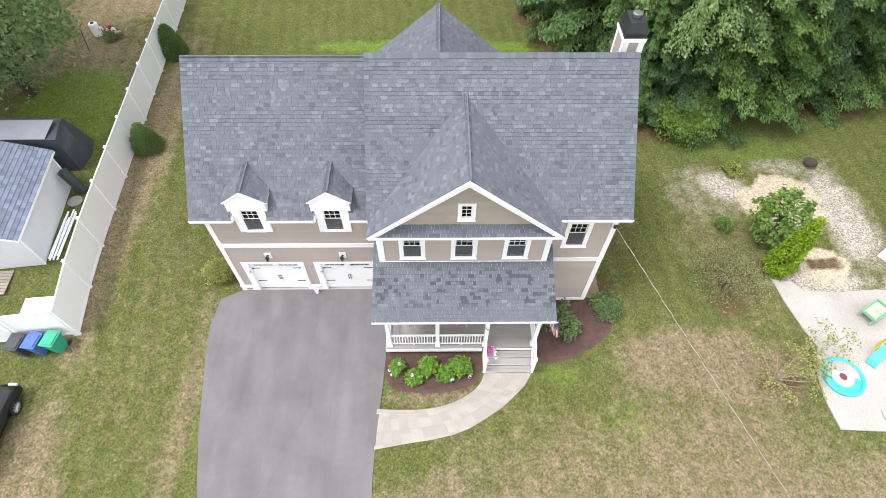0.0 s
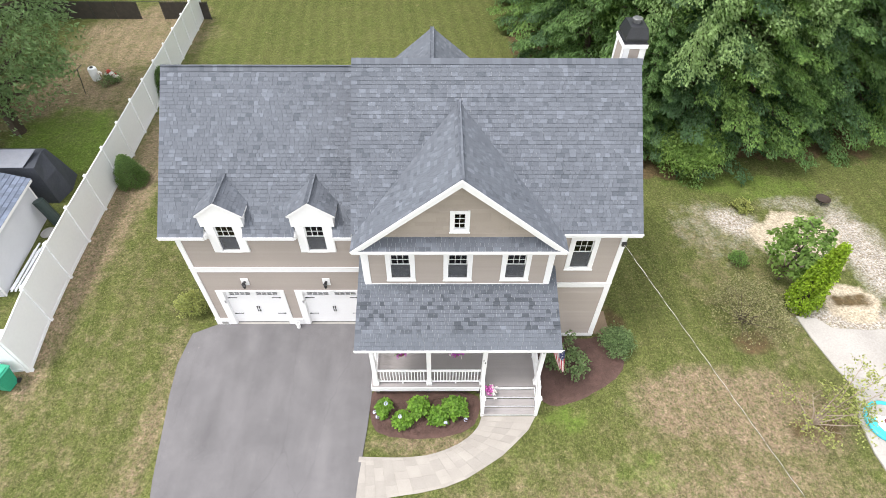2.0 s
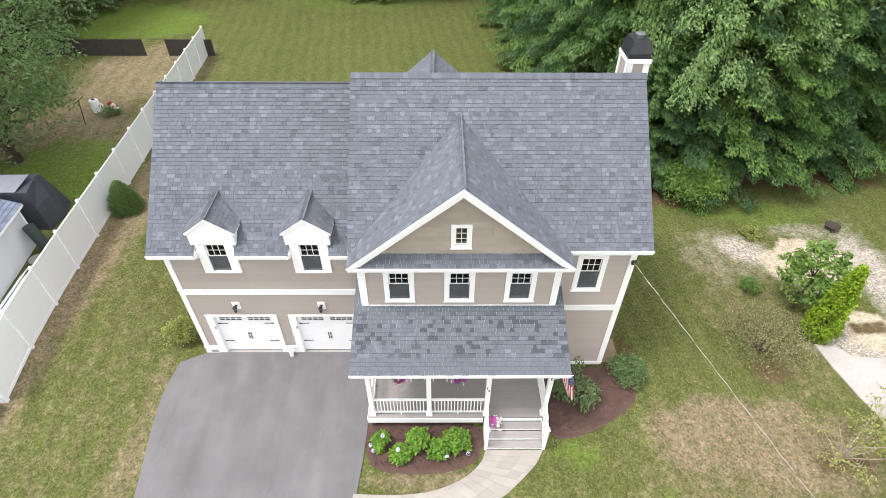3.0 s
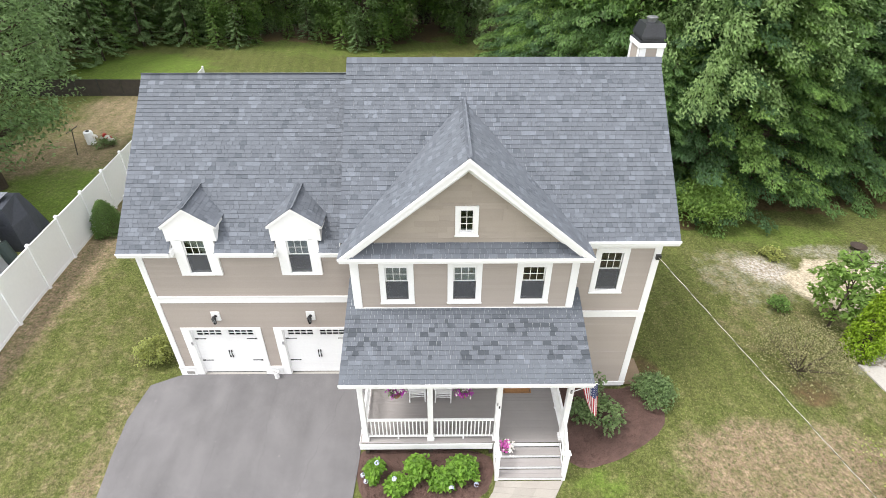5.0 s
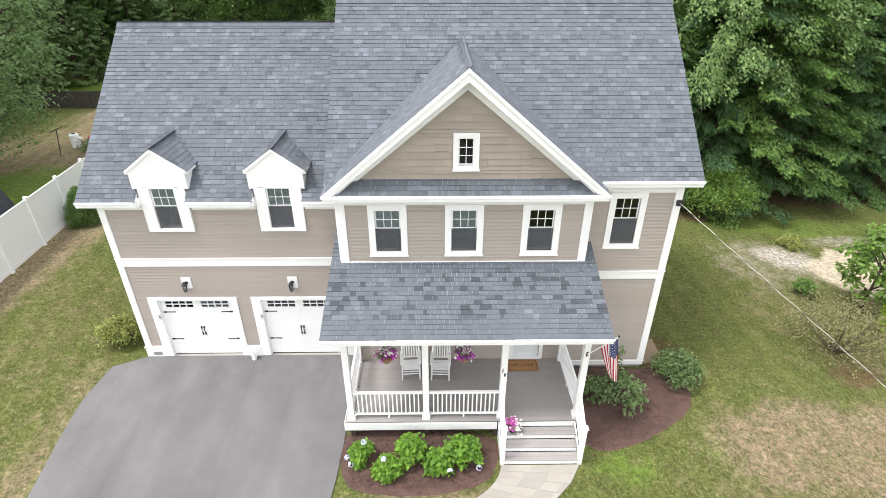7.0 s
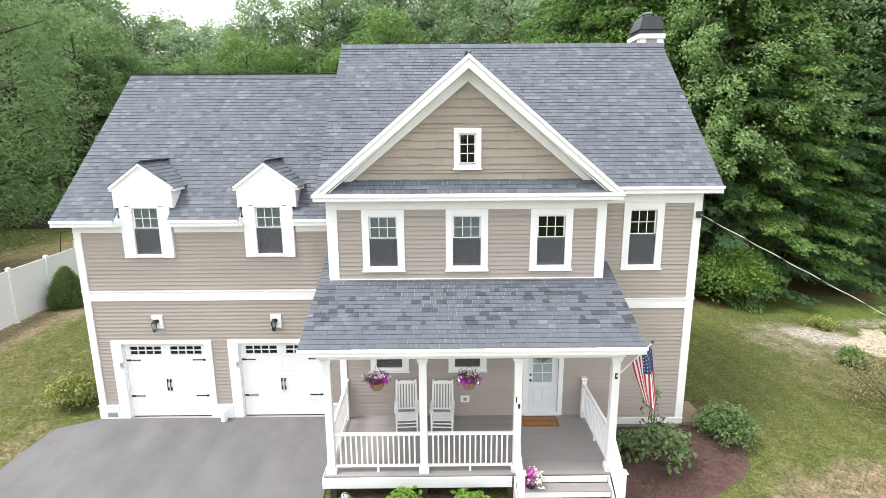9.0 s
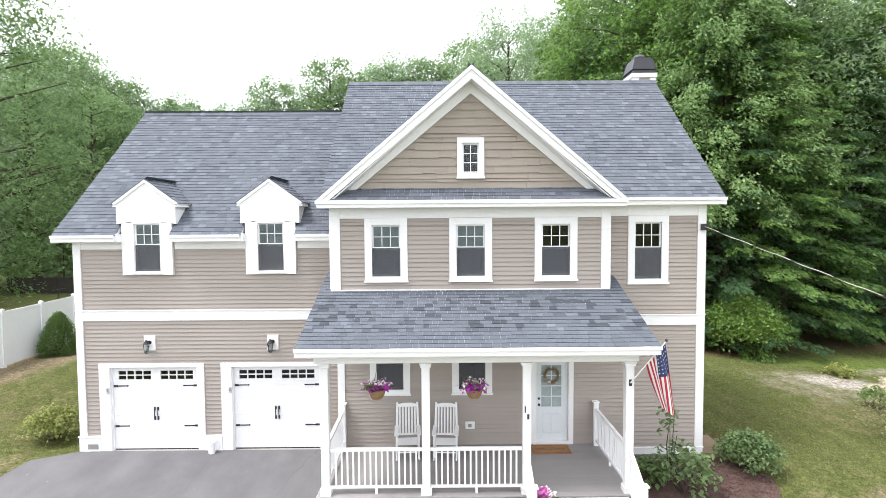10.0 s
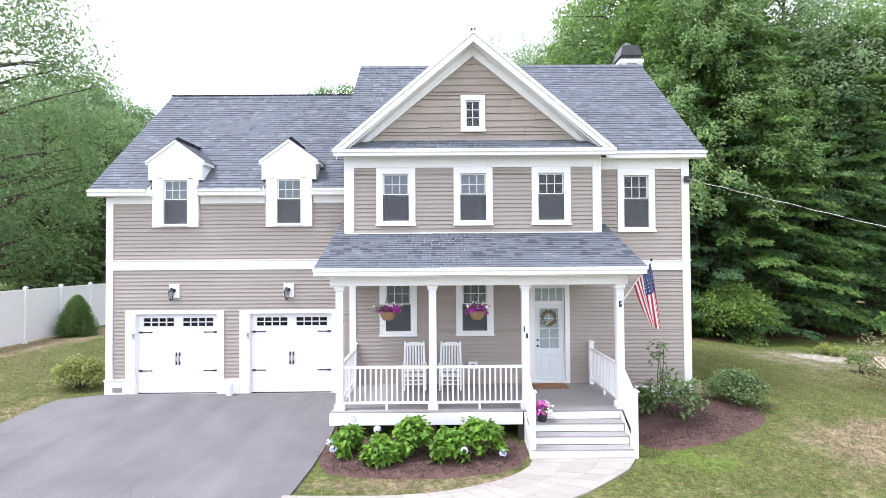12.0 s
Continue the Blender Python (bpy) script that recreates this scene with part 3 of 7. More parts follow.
board("frieze_board", 5.095, 6.135, MY - 0.044, MY + 0.02, 6.233, 6.503)
# plinth blocks beside the garage doors
for a, b in ((GX0 - 0.035, -8.89), (-6.058, -5.612), (-2.755, GX1 - 0.02)):
    board("plinth_block", a, b, GY - 0.065, GY + 0.02, -0.09, 0.34)
    board("plinth_cap", a - 0.015, b + 0.015, GY - 0.09, GY + 0.02, 0.342, 0.375)

# windows
for c, d in zip((-0.975, 1.065, 3.125), ("blind curtain", "blind curtain", "")):
    double_hung(c, 4.79, 6.03, 0.68, BY, dress=d)
double_hung(5.615, 4.62, 6.06, 0.68, MY)
for c in (-0.98, 1.125):
    double_hung(c, 1.80, 3.12, 0.68, MY, dress="blind")
for c, d in ((D1, "blind curtain"), (D2, "blind")):
    double_hung(c, 4.84, 6.11, 0.68, GY - 0.056, casing=0.05, head=0.05, foot=0.05, dress=d)


# garage doors
def garage_door(x0, x1):
    top = 2.24
    d = part("garage_door", boxes((x0 + 0.12, x1 - 0.12, 0.10, 0.14, -0.03, 1.80)), WHITE, house, "white carriage-style garage door with a row of small panes")
    a, b = x0 + 0.12, x1 - 0.12
    mid = (a + b) / 2
    n = 4
    for i in range(n):
        z0 = -0.03 + i * 0.46
        part("panel", boxes((a, mid - 0.001, 0.083, 0.102, z0 + 0.001, z0 + 0.459), (mid + 0.001, b, 0.083, 0.102, z0 + 0.001, z0 + 0.459), bev=0.0015), WHITE, d)
    # top section with lights
    zs0, zs1 = 1.88, 2.12
    part("rail", boxes((a, b, 0.083, 0.14, 1.812, zs0), (a, b, 0.083, 0.14, zs1, top + 0.02)), WHITE, d)
    for gx0, gx1 in ((a + 0.14, mid - 0.13), (mid + 0.13, b - 0.14)):
        w = (gx1 - gx0) / 4
        for i in range(1, 4):
            part("muntin", boxes((gx0 + i * w - 0.014, gx0 + i * w + 0.014, 0.08, 0.12, zs0, zs1)), WHITE, d)
        part("muntin", boxes((gx0, gx1, 0.084, 0.118, (zs0 + zs1) / 2 - 0.013, (zs0 + zs1) / 2 + 0.013)), WHITE, d)
        part("pane", boxes((gx0, gx1, 0.11, 0.114, zs0, zs1)), GLASS, d).visible_shadow = False
    for s0, s1 in ((a, a + 0.14), (mid - 0.13, mid + 0.13), (b - 0.14, b)):
        part("stile", boxes((s0, s1, 0.083, 0.14, zs0, zs1)), WHITE, d)
    for sx, dx in ((a + 0.02, 1), (b - 0.02, -1)):
        for z in (0.60, 1.71):
            bm = boxes((min(sx, sx + dx * 0.36), max(sx, sx + dx * 0.36), 0.066, 0.082, z - 0.013, z + 0.013), (min(sx, sx + dx * 0.10), max(sx, sx + dx * 0.10), 0.063, 0.082, z - 0.026, z + 0.026))
            tube(bm, (sx + dx * 0.36, 0.074, z), (sx + dx * 0.40, 0.074, z), 0.026, 0.004, 6)
            part("strap_hinge", bm, BLACK, d, "black strap hinge")
    for dx in (-0.045, 0.045):
        bm = boxes((mid + dx - 0.012, mid + dx + 0.012, 0.03, 0.045, 0.86, 1.04), bev=0.004)
        for z in (0.82, 1.08):
            box(bm, mid + dx - 0.02, mid + dx + 0.02, 0.045, 0.082, z - 0.05, z + 0.05, 0.006)
        part("handle", bm, BLACK, d, "black pull handle")
    part("bottom_seal", boxes((a, b, 0.08, 0.14, -0.058, -0.031)), BLACK, d)
    # casing flares into the opening
    c = boxes((x0 - 0.19, x0 + 0.10, -0.052, 0.02, -0.09, top), (x1 - 0.10, x1 + 0.10, -0.052, 0.02, -0.09, top), (x0 - 0.19, x1 + 0.10, -0.052, 0.02, top + 0.002, top + 0.11), bev=0.004)
    for q in ((x0, x0 + 0.118, 0.022, 0.20, -0.09, top), (x1 - 0.118, x1, 0.022, 0.20, -0.09, top), (x0, x1, 0.022, 0.20, top + 0.022, top + 0.05)):
        box(c, *q)
    part("door_casing", c, WHITE, house)


garage_door(-8.70, -6.16)
garage_door(-5.42, -2.86)
part("garage_floor", boxes((GX0 + 0.2, GX1 - 0.2, 0.15, 2.6, 0.225, 0.24)), CONCRETE, house)
for a, b in ((-8.70, -6.16), (-5.42, -2.86)):
    part("threshold", boxes((a, b, -0.06, 0.20, -0.12, -0.06)), CONCRETE, house)


# carriage lamps
def wall_lamp(x, z):
    b = part("mounting_block", boxes((x - 0.15, x + 0.15, GY - 0.055, GY + 0.01, z - 0.20, z + 0.20), bev=0.006), WHITE, house)
    lx, ly = x - 0.03, GY - 0.17
    bm = bmesh.new()
    tube(bm, (x, GY - 0.045, z + 0.02), (x, GY - 0.07, z + 0.02), 0.06, 0.05, 10)
    tube(bm, (x, GY - 0.06, z + 0.05), (lx, ly, z + 0.09), 0.014, 0.014, 6)
    tube(bm, (lx, ly, z + 0.0), (lx, ly, z + 0.11), 0.085, 0.015, 8)
    tube(bm, (lx, ly, z - 0.27), (lx, ly, z - 0.23), 0.012, 0.05, 8)
    for i in range(6):
        a = i * 1.0472
        tube(bm, (lx + 0.048 * math.cos(a), ly + 0.048 * math.sin(a), z - 0.23), (lx + 0.08 * math.cos(a), ly + 0.08 * math.sin(a), z), 0.006, 0.006, 4)
    part("lantern", bm, BLACK, b, "black coach lantern")
    g = bmesh.new()
    tube(g, (lx, ly, z - 0.225), (lx, ly, z - 0.003), 0.042, 0.074, 8)
    part("lantern_glass", g, GLASS, b)


wall_lamp(-7.49, 2.905)
wall_lamp(-4.19, 2.905)


# ---- roofs ----
S = 0.875
EAVE_G, EAVE_M = (-0.33, 5.80), (-1.02, 6.66)
NOTCH = 0.10
nz = EAVE_G[1] + (NOTCH - EAVE_G[0]) * (9.91 - EAVE_G[1]) / (4.40 - EAVE_G[0])
lg = math.hypot(4.40 - EAVE_G[0], 9.91 - EAVE_G[1])
nv = lg * (NOTCH - EAVE_G[0]) / (4.40 - EAVE_G[0])
SLOPE_G = (0, 4.40 - EAVE_G[0], 9.91 - EAVE_G[1])
roof = part("roof", slab([(-9.80, NOTCH, nz), (GX1, NOTCH, nz), (GX1, 4.40, 9.91), (-9.80, 4.40, 9.91)], 0.10), WHITE, house, "blue-grey shingled garage roof")
roof_plane(roof, [(0, 0), (GX1 + 9.80, 0), (GX1 + 9.80, lg - nv), (0, lg - nv)], (-9.80, NOTCH, nz), (1, 0, 0), SLOPE_G, 1)
for a, b, sd in ((-9.80, D1 - 0.71, 15), (D1 + 0.71, D2 - 0.71, 16), (D2 + 0.71, GX1, 17)):
    low = part("roof_eave", slab([(a, EAVE_G[0], EAVE_G[1]), (b, EAVE_G[0], EAVE_G[1]), (b, NOTCH, nz), (a, NOTCH, nz)], 0.10), WHITE, house, "blue-grey shingled eave of the garage roof")
    roof_plane(low, [(0, 0), (b - a, 0), (b - a, nv), (0, nv)], (a, *EAVE_G), (1, 0, 0), SLOPE_G, sd)
back = part("roof", slab([(-9.80, 9.13, 5.80), (GX1, 9.13, 5.80), (GX1, 4.40, 9.91), (-9.80, 4.40, 9.91)], 0.10), WHITE, house, "blue-grey shingled rear garage roof")
roof_plane(back, [(0, 0), (GX1 + 9.80, 0), (GX1 + 9.80, lg), (0, lg)], (GX1, 9.13, 5.80), (-1, 0, 0), (0, -4.73, 4.11), 2)
ridge_caps(roof, (-9.80, 4.40, 9.925), (GX1 - 0.3, 4.40, 9.925), S)

roof_m = part("roof", slab([(-2.62, *EAVE_M), (7.42, *EAVE_M), (7.42, 3.51, 10.67), (-2.62, 3.51, 10.67)], 0.10), WHITE, house, "blue-grey shingled main roof")
lm = math.hypot(3.51 - EAVE_M[0], 10.67 - EAVE_M[1])
roof_plane(roof_m, [(0, 0), (10.04, 0), (10.04, lm), (0, lm)], (-2.62, *EAVE_M), (1, 0, 0), (0, 3.51 - EAVE_M[0], 10.67 - EAVE_M[1]), 3)
back_m = part("roof", slab([(-2.62, 8.04, 6.66), (7.42, 8.04, 6.66), (7.42, 3.51, 10.67), (-2.62, 3.51, 10.67)], 0.10), WHITE, house, "blue-grey shingled rear main roof")
roof_plane(back_m, [(0, 0), (10.04, 0), (10.04, lm), (0, lm)], (7.42, 8.04, 6.66), (-1, 0, 0), (0, -4.53, 4.01), 4)
ridge_caps(roof_m, (-2.62, 3.51, 10.685), (7.42, 3.51, 10.685), S)

# front gable over the bay
PK, TL, TR, GF = (1.08, 9.70), (-2.57, 6.60), (4.73, 6.60), -1.78
for x, w0, seed in ((TL[0], 1, 5), (TR[0], -1, 6)):
    rp = part("gable_roof", slab([(x, GF, TL[1]), (x, -0.9, TL[1]), (PK[0], 2.55, PK[1]), (PK[0], GF, PK[1])], 0.06), WHITE, house, "steep shingled roof of the front gable")
    ln = math.hypot(PK[0] - x, PK[1] - TL[1])
    if w0 > 0:
        roof_plane(rp, [(-4.33, ln), (0.0, ln), (0, 0), (-0.88, 0)], (x, GF, TL[1]), (0, -1, 0), (PK[0] - x, 0, PK[1] - TL[1]), seed)
    else:
        roof_plane(rp, [(0.0, 0), (0.88, 0), (4.33, ln), (0, ln)], (x, GF, TL[1]), (0, 1, 0), (PK[0] - x, 0, PK[1] - TL[1]), seed)
    ridge_caps(rp, (PK[0], GF + 0.03, PK[1] - 0.03), (PK[0], 2.4, PK[1] + 0.015), 0.85) if w0 > 0 else None
    # rake board and its shadow moulding on the front edge
    nx, nz = (PK[1] - TL[1]) / ln * (-w0), abs(PK[0] - x) / ln
    dz = 0.215 / nz
    part("rake_board", prism([(x, TL[1] - 0.02), (PK[0], PK[1] - 0.02), (PK[0], PK[1] - 0.02 - dz), (x + w0 * 0.22, TL[1] - 0.06)], GF - 0.012, GF + 0.02), WHITE, house)
    part("rake_moulding", prism([(x - w0 * 0.02, TL[1] - 0.012), (PK[0], PK[1] + 0.004), (PK[0], PK[1] - 0.09), (x + w0 * 0.05, TL[1] - 0.05)], GF - 0.045, GF - 0.013), WHITE, house)
    part("rake_soffit", prism([(x + w0 * 0.27, TL[1] - 0.045), (PK[0], PK[1] - dz + 0.015), (PK[0], PK[1] - dz - 0.005), (x + w0 * 0.30, TL[1] - 0.055)], GF + 0.021, BY - 0.002), WHITE, house)
    part("inner_rake_board", prism([(x + w0 * 0.66, TL[1] + 0.25), (PK[0], PK[1] - dz - 0.008), (PK[0], PK[1] - 0.55), (x + w0 * 0.86, TL[1] + 0.25)], BY - 0.06, BY - 0.003), WHITE, house)
# eave return: cornice and pent roof
board("cornice", TL[0] + 0.02, TR[0] - 0.02, GF - 0.01, GF + 0.06, 6.44, 6.60)
board("crown_moulding", TL[0] - 0.01, TR[0] + 0.01, GF - 0.04, GF - 0.011, 6.53, 6.615)
board("soffit", TL[0] + 0.06, TR[0] - 0.06, GF + 0.061, BY - 0.035, 6.49, 6.51)
pent = part("pent_roof", slab([(TL[0] + 0.25, GF, 6.62), (TR[0] - 0.25, GF, 6.62), (TR[0] - 0.55, BY - 0.01, 6.90), (TL[0] + 0.55, BY - 0.01, 6.90)], 0.04), WHITE, house, "narrow shingled pent roof")
roof_plane(pent, [(0, 0), (6.80, 0), (6.50, 0.485), (0.30, 0.485)], (TL[0] + 0.25, GF, 6.62), (1, 0, 0), (0, 0.39, 0.28), 7)
# shake-sided gable wall
tri = [(-2.0, 6.72), (4.16, 6.72), (1.08, 9.34)]
AW = (0.865, 1.285, 7.25, 7.99)
sl = (9.34 - 6.72) / 3.08
bm = prism([(-2.0, 6.72), (4.16, 6.72), (4.16 - (AW[2] - 6.72) / sl, AW[2]), (-2.0 + (AW[2] - 6.72) / sl, AW[2])], BY + 0.006, BY + 0.12)
for poly in ([(-2.0 + (AW[2] - 6.72) / sl, AW[2]), (AW[0], AW[2]), (AW[0], AW[3]), (-2.0 + (AW[3] - 6.72) / sl, AW[3])],
             [(AW[1], AW[2]), (4.16 - (AW[2] - 6.72) / sl, AW[2]), (4.16 - (AW[3] - 6.72) / sl, AW[3]), (AW[1], AW[3])],
             [(-2.0 + (AW[3] - 6.72) / sl, AW[3]), (4.16 - (AW[3] - 6.72) / sl, AW[3]), (1.08, 9.34)]):
    t = prism(poly, BY + 0.006, BY + 0.12)
    me = bpy.data.meshes.new("piece")
    t.to_mesh(me)
    t.free()
    bm.from_mesh(me)
    bpy.data.meshes.remove(me)
bmesh.ops.remove_doubles(bm, verts=bm.verts, dist=0.0005)
gw = part("wall", bm, CORE, house, "tan shake-sided gable wall")
rnd = random.Random(11)
z = 6.88
AT = (0.75, 1.40, 7.14, 8.12)
part("flashing", boxes((-1.80, 3.96, BY - 0.03, BY, 6.87, 6.90)), WHITE, house)
shk = {}
while z < 9.2:
    s = span(tri, z + 0.10)
    a = s[0] + 0.02
    row = random.Random(int(z * 100))
    while a < s[1] - 0.05:
        w = min(row.choice((0.30, 0.45, 0.62, 0.85, 1.1)), s[1] - a)
        for p, q, c, d in rects_around(a, a + w, z, z + 0.1886, [AT]):
            if q - p < 0.02 or d - c < 0.05:
                continue
            dz = rnd.choice((0, 0, 0.012, -0.008))
            key = (round(q - p, 2), round(d - c, 2))
            if key not in shk:
                t = prism([(-0.026, 0.0), (0.004, 0.004), (0.004, d - c), (0.0, d - c), (-0.024, 0.008)], 0, q - p - 0.004, "x")
                me = bpy.data.meshes.new("shake")
                t.to_mesh(me)
                t.free()
                me.materials.append(SHAKE)
                shk[key] = me
            piece("shake", shk[key], gw, Matrix.Translation((p, BY, c + dz)))
        a += w
    z += 0.1886
double_hung(1.075, 7.26, 7.98, 0.40, BY, casing=0.125, head=0.13, foot=0.11, cols=2, rows=0)

# eaves of the main and garage roofs
board("fascia", -2.64 + 7.35, 7.44, EAVE_M[0] - 0.02, EAVE_M[0] + 0.02, 6.49, 6.665)
board("gutter_lip", 4.71, 7.45, EAVE_M[0] - 0.06, EAVE_M[0] - 0.021, 6.60, 6.67)
board("soffit", BX1, 7.40, EAVE_M[0] + 0.021, MY - 0.035, 6.495, 6.515)
for a, b in ((-9.82, D1 - 0.72), (D1 + 0.72, D2 - 0.72), (D2 + 0.72, GX1 - 0.03)):
    board("fascia", a, b, EAVE_G[0] - 0.02, EAVE_G[0] + 0.02, 5.635, 5.805)
    board("gutter_lip", a, b, EAVE_G[0] - 0.055, EAVE_G[0] - 0.021, 5.74, 5.81)
    board("soffit", a + 0.02, b, EAVE_G[0] + 0.021, GY - 0.035, 5.632, 5.65)
for x, y0, z0, y1, z1 in ((7.42, EAVE_M[0], EAVE_M[1], 3.51, 10.67), (7.42, 8.04, 6.66, 3.51, 10.67), (-9.80, EAVE_G[0], EAVE_G[1], 4.40, 9.91), (-9.80, 9.13, 5.80, 4.40, 9.91), (-2.62, EAVE_M[0], EAVE_M[1], 3.51, 10.67), (-2.62, 8.04, 6.66, 3.51, 10.67)):
    part("rake_board", prism([(y0, z0 - 0.01), (y1, z1 - 0.01), (y1, z1 - 0.22), (y0, z0 - 0.18)], x - 0.012, x + 0.012, "x"), WHITE, house)


# wall dormers
def dormer(cx, seed):
    yf, tip, pk = GY - 0.101, (0.87, 6.65), (0.0, 7.28)
    hw = 0.78
    # white face with the window opening
    bm = bmesh.new()
    for a, b, c, d in rects_around(cx - 0.665, cx + 0.665, 4.745, 6.14, [(cx - 0.39, cx + 0.39, 4.79, 6.16)]):
        box(bm, a, b, yf + 0.001, GY + 0.03, c, d)
    box(bm, cx - 0.66, cx + 0.66, yf, GY + 0.10, 6.16, 6.30)
    part("dormer_casing", bm, WHITE, house, "white panelled dormer surround")
    part("dormer_face", prism([(cx - hw, 6.10), (cx - 0.45, 6.16), (cx + 0.45, 6.16), (cx + hw, 6.10), (cx + hw, 6.70), (cx + 0.02, 7.20), (cx - 0.02, 7.20), (cx - hw, 6.70)], GY - 0.108, GY + 0.10), WHITE, house)
    side = prism([(GY + 0.10, 5.85), (GY + 0.10, 6.70), (1.0, 6.70)], cx - hw, cx - hw + 0.04, "x")
    part("dormer_cheek", side, WHITE, house)
    part("dormer_cheek", prism([(GY + 0.10, 5.85), (GY + 0.10, 6.70), (1.0, 6.70)], cx + hw - 0.04, cx + hw, "x"), WHITE, house)
    fy = -0.125
    ln = math.hypot(tip[0], pk[1] - tip[1])
    for w0, sd in ((-1, seed), (1, seed + 1)):
        x = cx + w0 * tip[0]
        rp = part("dormer_roof", slab([(x, fy, tip[1]), (x, 0.78, tip[1]), (cx, 1.45, pk[1]), (cx, fy, pk[1])], 0.05), WHITE, house, "small shingled dormer roof")
        if w0 < 0:
            roof_plane(rp, [(-1.72, ln), (0, ln), (0, 0), (-1.05, 0)], (x, fy, tip[1]), (0, -1, 0), (-w0 * tip[0], 0, pk[1] - tip[1]), sd)
            ridge_caps(rp, (cx, fy, pk[1] - 0.03), (cx, 1.35, pk[1] - 0.03), 0.68)
        else:
            roof_plane(rp, [(0, 0), (1.05, 0), (1.72, ln), (0, ln)], (x, fy, tip[1]), (0, 1, 0), (-w0 * tip[0], 0, pk[1] - tip[1]), sd)
        part("dormer_rake", prism([(x, tip[1] - 0.012), (cx, pk[1] - 0.012), (cx, pk[1] - 0.085), (x - w0 * 0.09, tip[1] - 0.03)], fy - 0.02, fy + 0.012), WHITE, house)
        part("dormer_soffit", prism([(x, tip[1] - 0.055), (cx, pk[1] - 0.07), (cx, pk[1] - 0.10), (x - w0 * 0.14, tip[1] - 0.075)], fy + 0.013, GY - 0.109), WHITE, house)
        part("eave_return", boxes((min(x, x - w0 * 0.09), max(x, x - w0 * 0.09), fy + 0.02, GY + 0.5, tip[1] - 0.10, tip[1] - 0.05)), WHITE, house)
        part("shoulder", boxes((min(cx + w0 * 0.722, cx + w0 * 0.66), max(cx + w0 * 0.722, cx + w0 * 0.66), EAVE_G[0] + 0.02, GY + 0.1, 5.63, 5.84)), WHITE, house)


dormer(D1, 21)
dormer(D2, 31)

# rear gable
for x, w0, sd in ((-3.0, 1, 41), (3.2, -1, 42)):
    rp = part("rear_gable_roof", slab([(x, 8.0, 6.5), (x, 9.45, 6.5), (0.1, 9.45, 9.08), (0.1, 4.9, 9.08)], 0.08), WHITE, house, "shingled rear gable roof")
    ln = math.hypot(0.1 - x, 2.58)
    if w0 > 0:
        roof_plane(rp, [(0, ln), (4.2, ln), (1.2, 0), (0, 0)], (x, 9.45, 6.5), (0, -1, 0), (0.1 - x, 0, 2.58), sd)
        ridge_caps(rp, (0.1, 9.45, 9.09), (0.1, 5.4, 9.09), 0.83)
    else:
        roof_plane(rp, [(-1.2, 0), (0, 0), (0, ln), (-4.2, ln)], (x, 9.45, 6.5), (0, 1, 0), (0.1 - x, 0, 2.58), sd)
part("wall", prism([(-2.7, 0), (2.9, 0), (2.9, 6.7), (0.1, 8.9), (-2.7, 6.7)], 7.92, 9.2), SIDING, house, "rear projection in greige siding")

# chimney
CX0, CX1, CY0, CY1, CT = 6.84, 7.60, 3.87, 4.85, 10.98
ch = part("chimney", boxes((CX0, CX1, CY0, CY1, 0.0, CT)), SIDING, house, "sided chimney chase with white corners and dark metal cap")
for x in (CX0 - 0.01, CX1 - 0.20):
    part("corner_board", boxes((x, x + 0.21, CY0 - 0.02, CY0 + 0.01, 8.5, CT - 0.02), (x, x + 0.21, CY1 - 0.01, CY1 + 0.02, 0.0, CT - 0.02)), WHITE, ch)
part("corner_board", boxes((CX0 - 0.02, CX0 - 0.001, CY0 - 0.02, CY0 + 0.16, 8.5, CT - 0.02), (CX0 - 0.02, CX0 - 0.001, CY1 - 0.14, CY1 + 0.02, 8.5, CT - 0.02), (CX1 + 0.001, CX1 + 0.02, CY0 - 0.02, CY0 + 0.16, 8.5, CT - 0.02), (CX1 + 0.001, CX1 + 0.02, CY1 - 0.14, CY1 + 0.02, 0, CT - 0.02)), WHITE, ch)
part("band", boxes((CX0 - 0.05, CX1 + 0.05, CY0 - 0.05, CY1 + 0.05, CT - 0.08, CT + 0.07), bev=0.01), WHITE, ch)
bm = bmesh.new()


def ring_of(inset, z):
    return [bm.verts.new(p) for p in ((CX0 - 0.03 + inset, CY0 - 0.03 + inset, z), (CX1 + 0.03 - inset, CY0 - 0.03 + inset, z), (CX1 + 0.03 - inset, CY1 + 0.03 - inset, z), (CX0 - 0.03 + inset, CY1 + 0.03 - inset, z))]


ST = CT + 0.071
rings = [ring_of(0.0, ST), ring_of(0.0, ST + 0.04), ring_of(0.05, ST + 0.045), ring_of(0.06, ST + 0.13), ring_of(0.02, ST + 0.135), ring_of(0.025, ST + 0.18), ring_of(0.13, ST + 0.55), ring_of(0.15, ST + 0.55)]
for a, b in zip(rings, rings[1:]):
    for i in range(4):
        bm.faces.new((a[i], a[(i + 1) % 4], b[(i + 1) % 4], b[i]))
bm.faces.new(rings[-1])
shroud = part("metal_shroud", bm, DARKMETAL, ch, "black sheet-metal chimney shroud")
for sx, ex in ((CX0 - 0.005, CX0 + 0.10), (CX1 + 0.005, CX1 - 0.10)):
    for sy, ey in ((CY0 - 0.005, CY0 + 0.10), (CY1 + 0.005, CY1 - 0.10)):
        bm = bmesh.new()
        tube(bm, (sx, sy, ST + 0.18), (ex, ey, ST + 0.55), 0.016, 0.016, 6)
        part("corner_rib", bm, DARKMETAL, shroud)
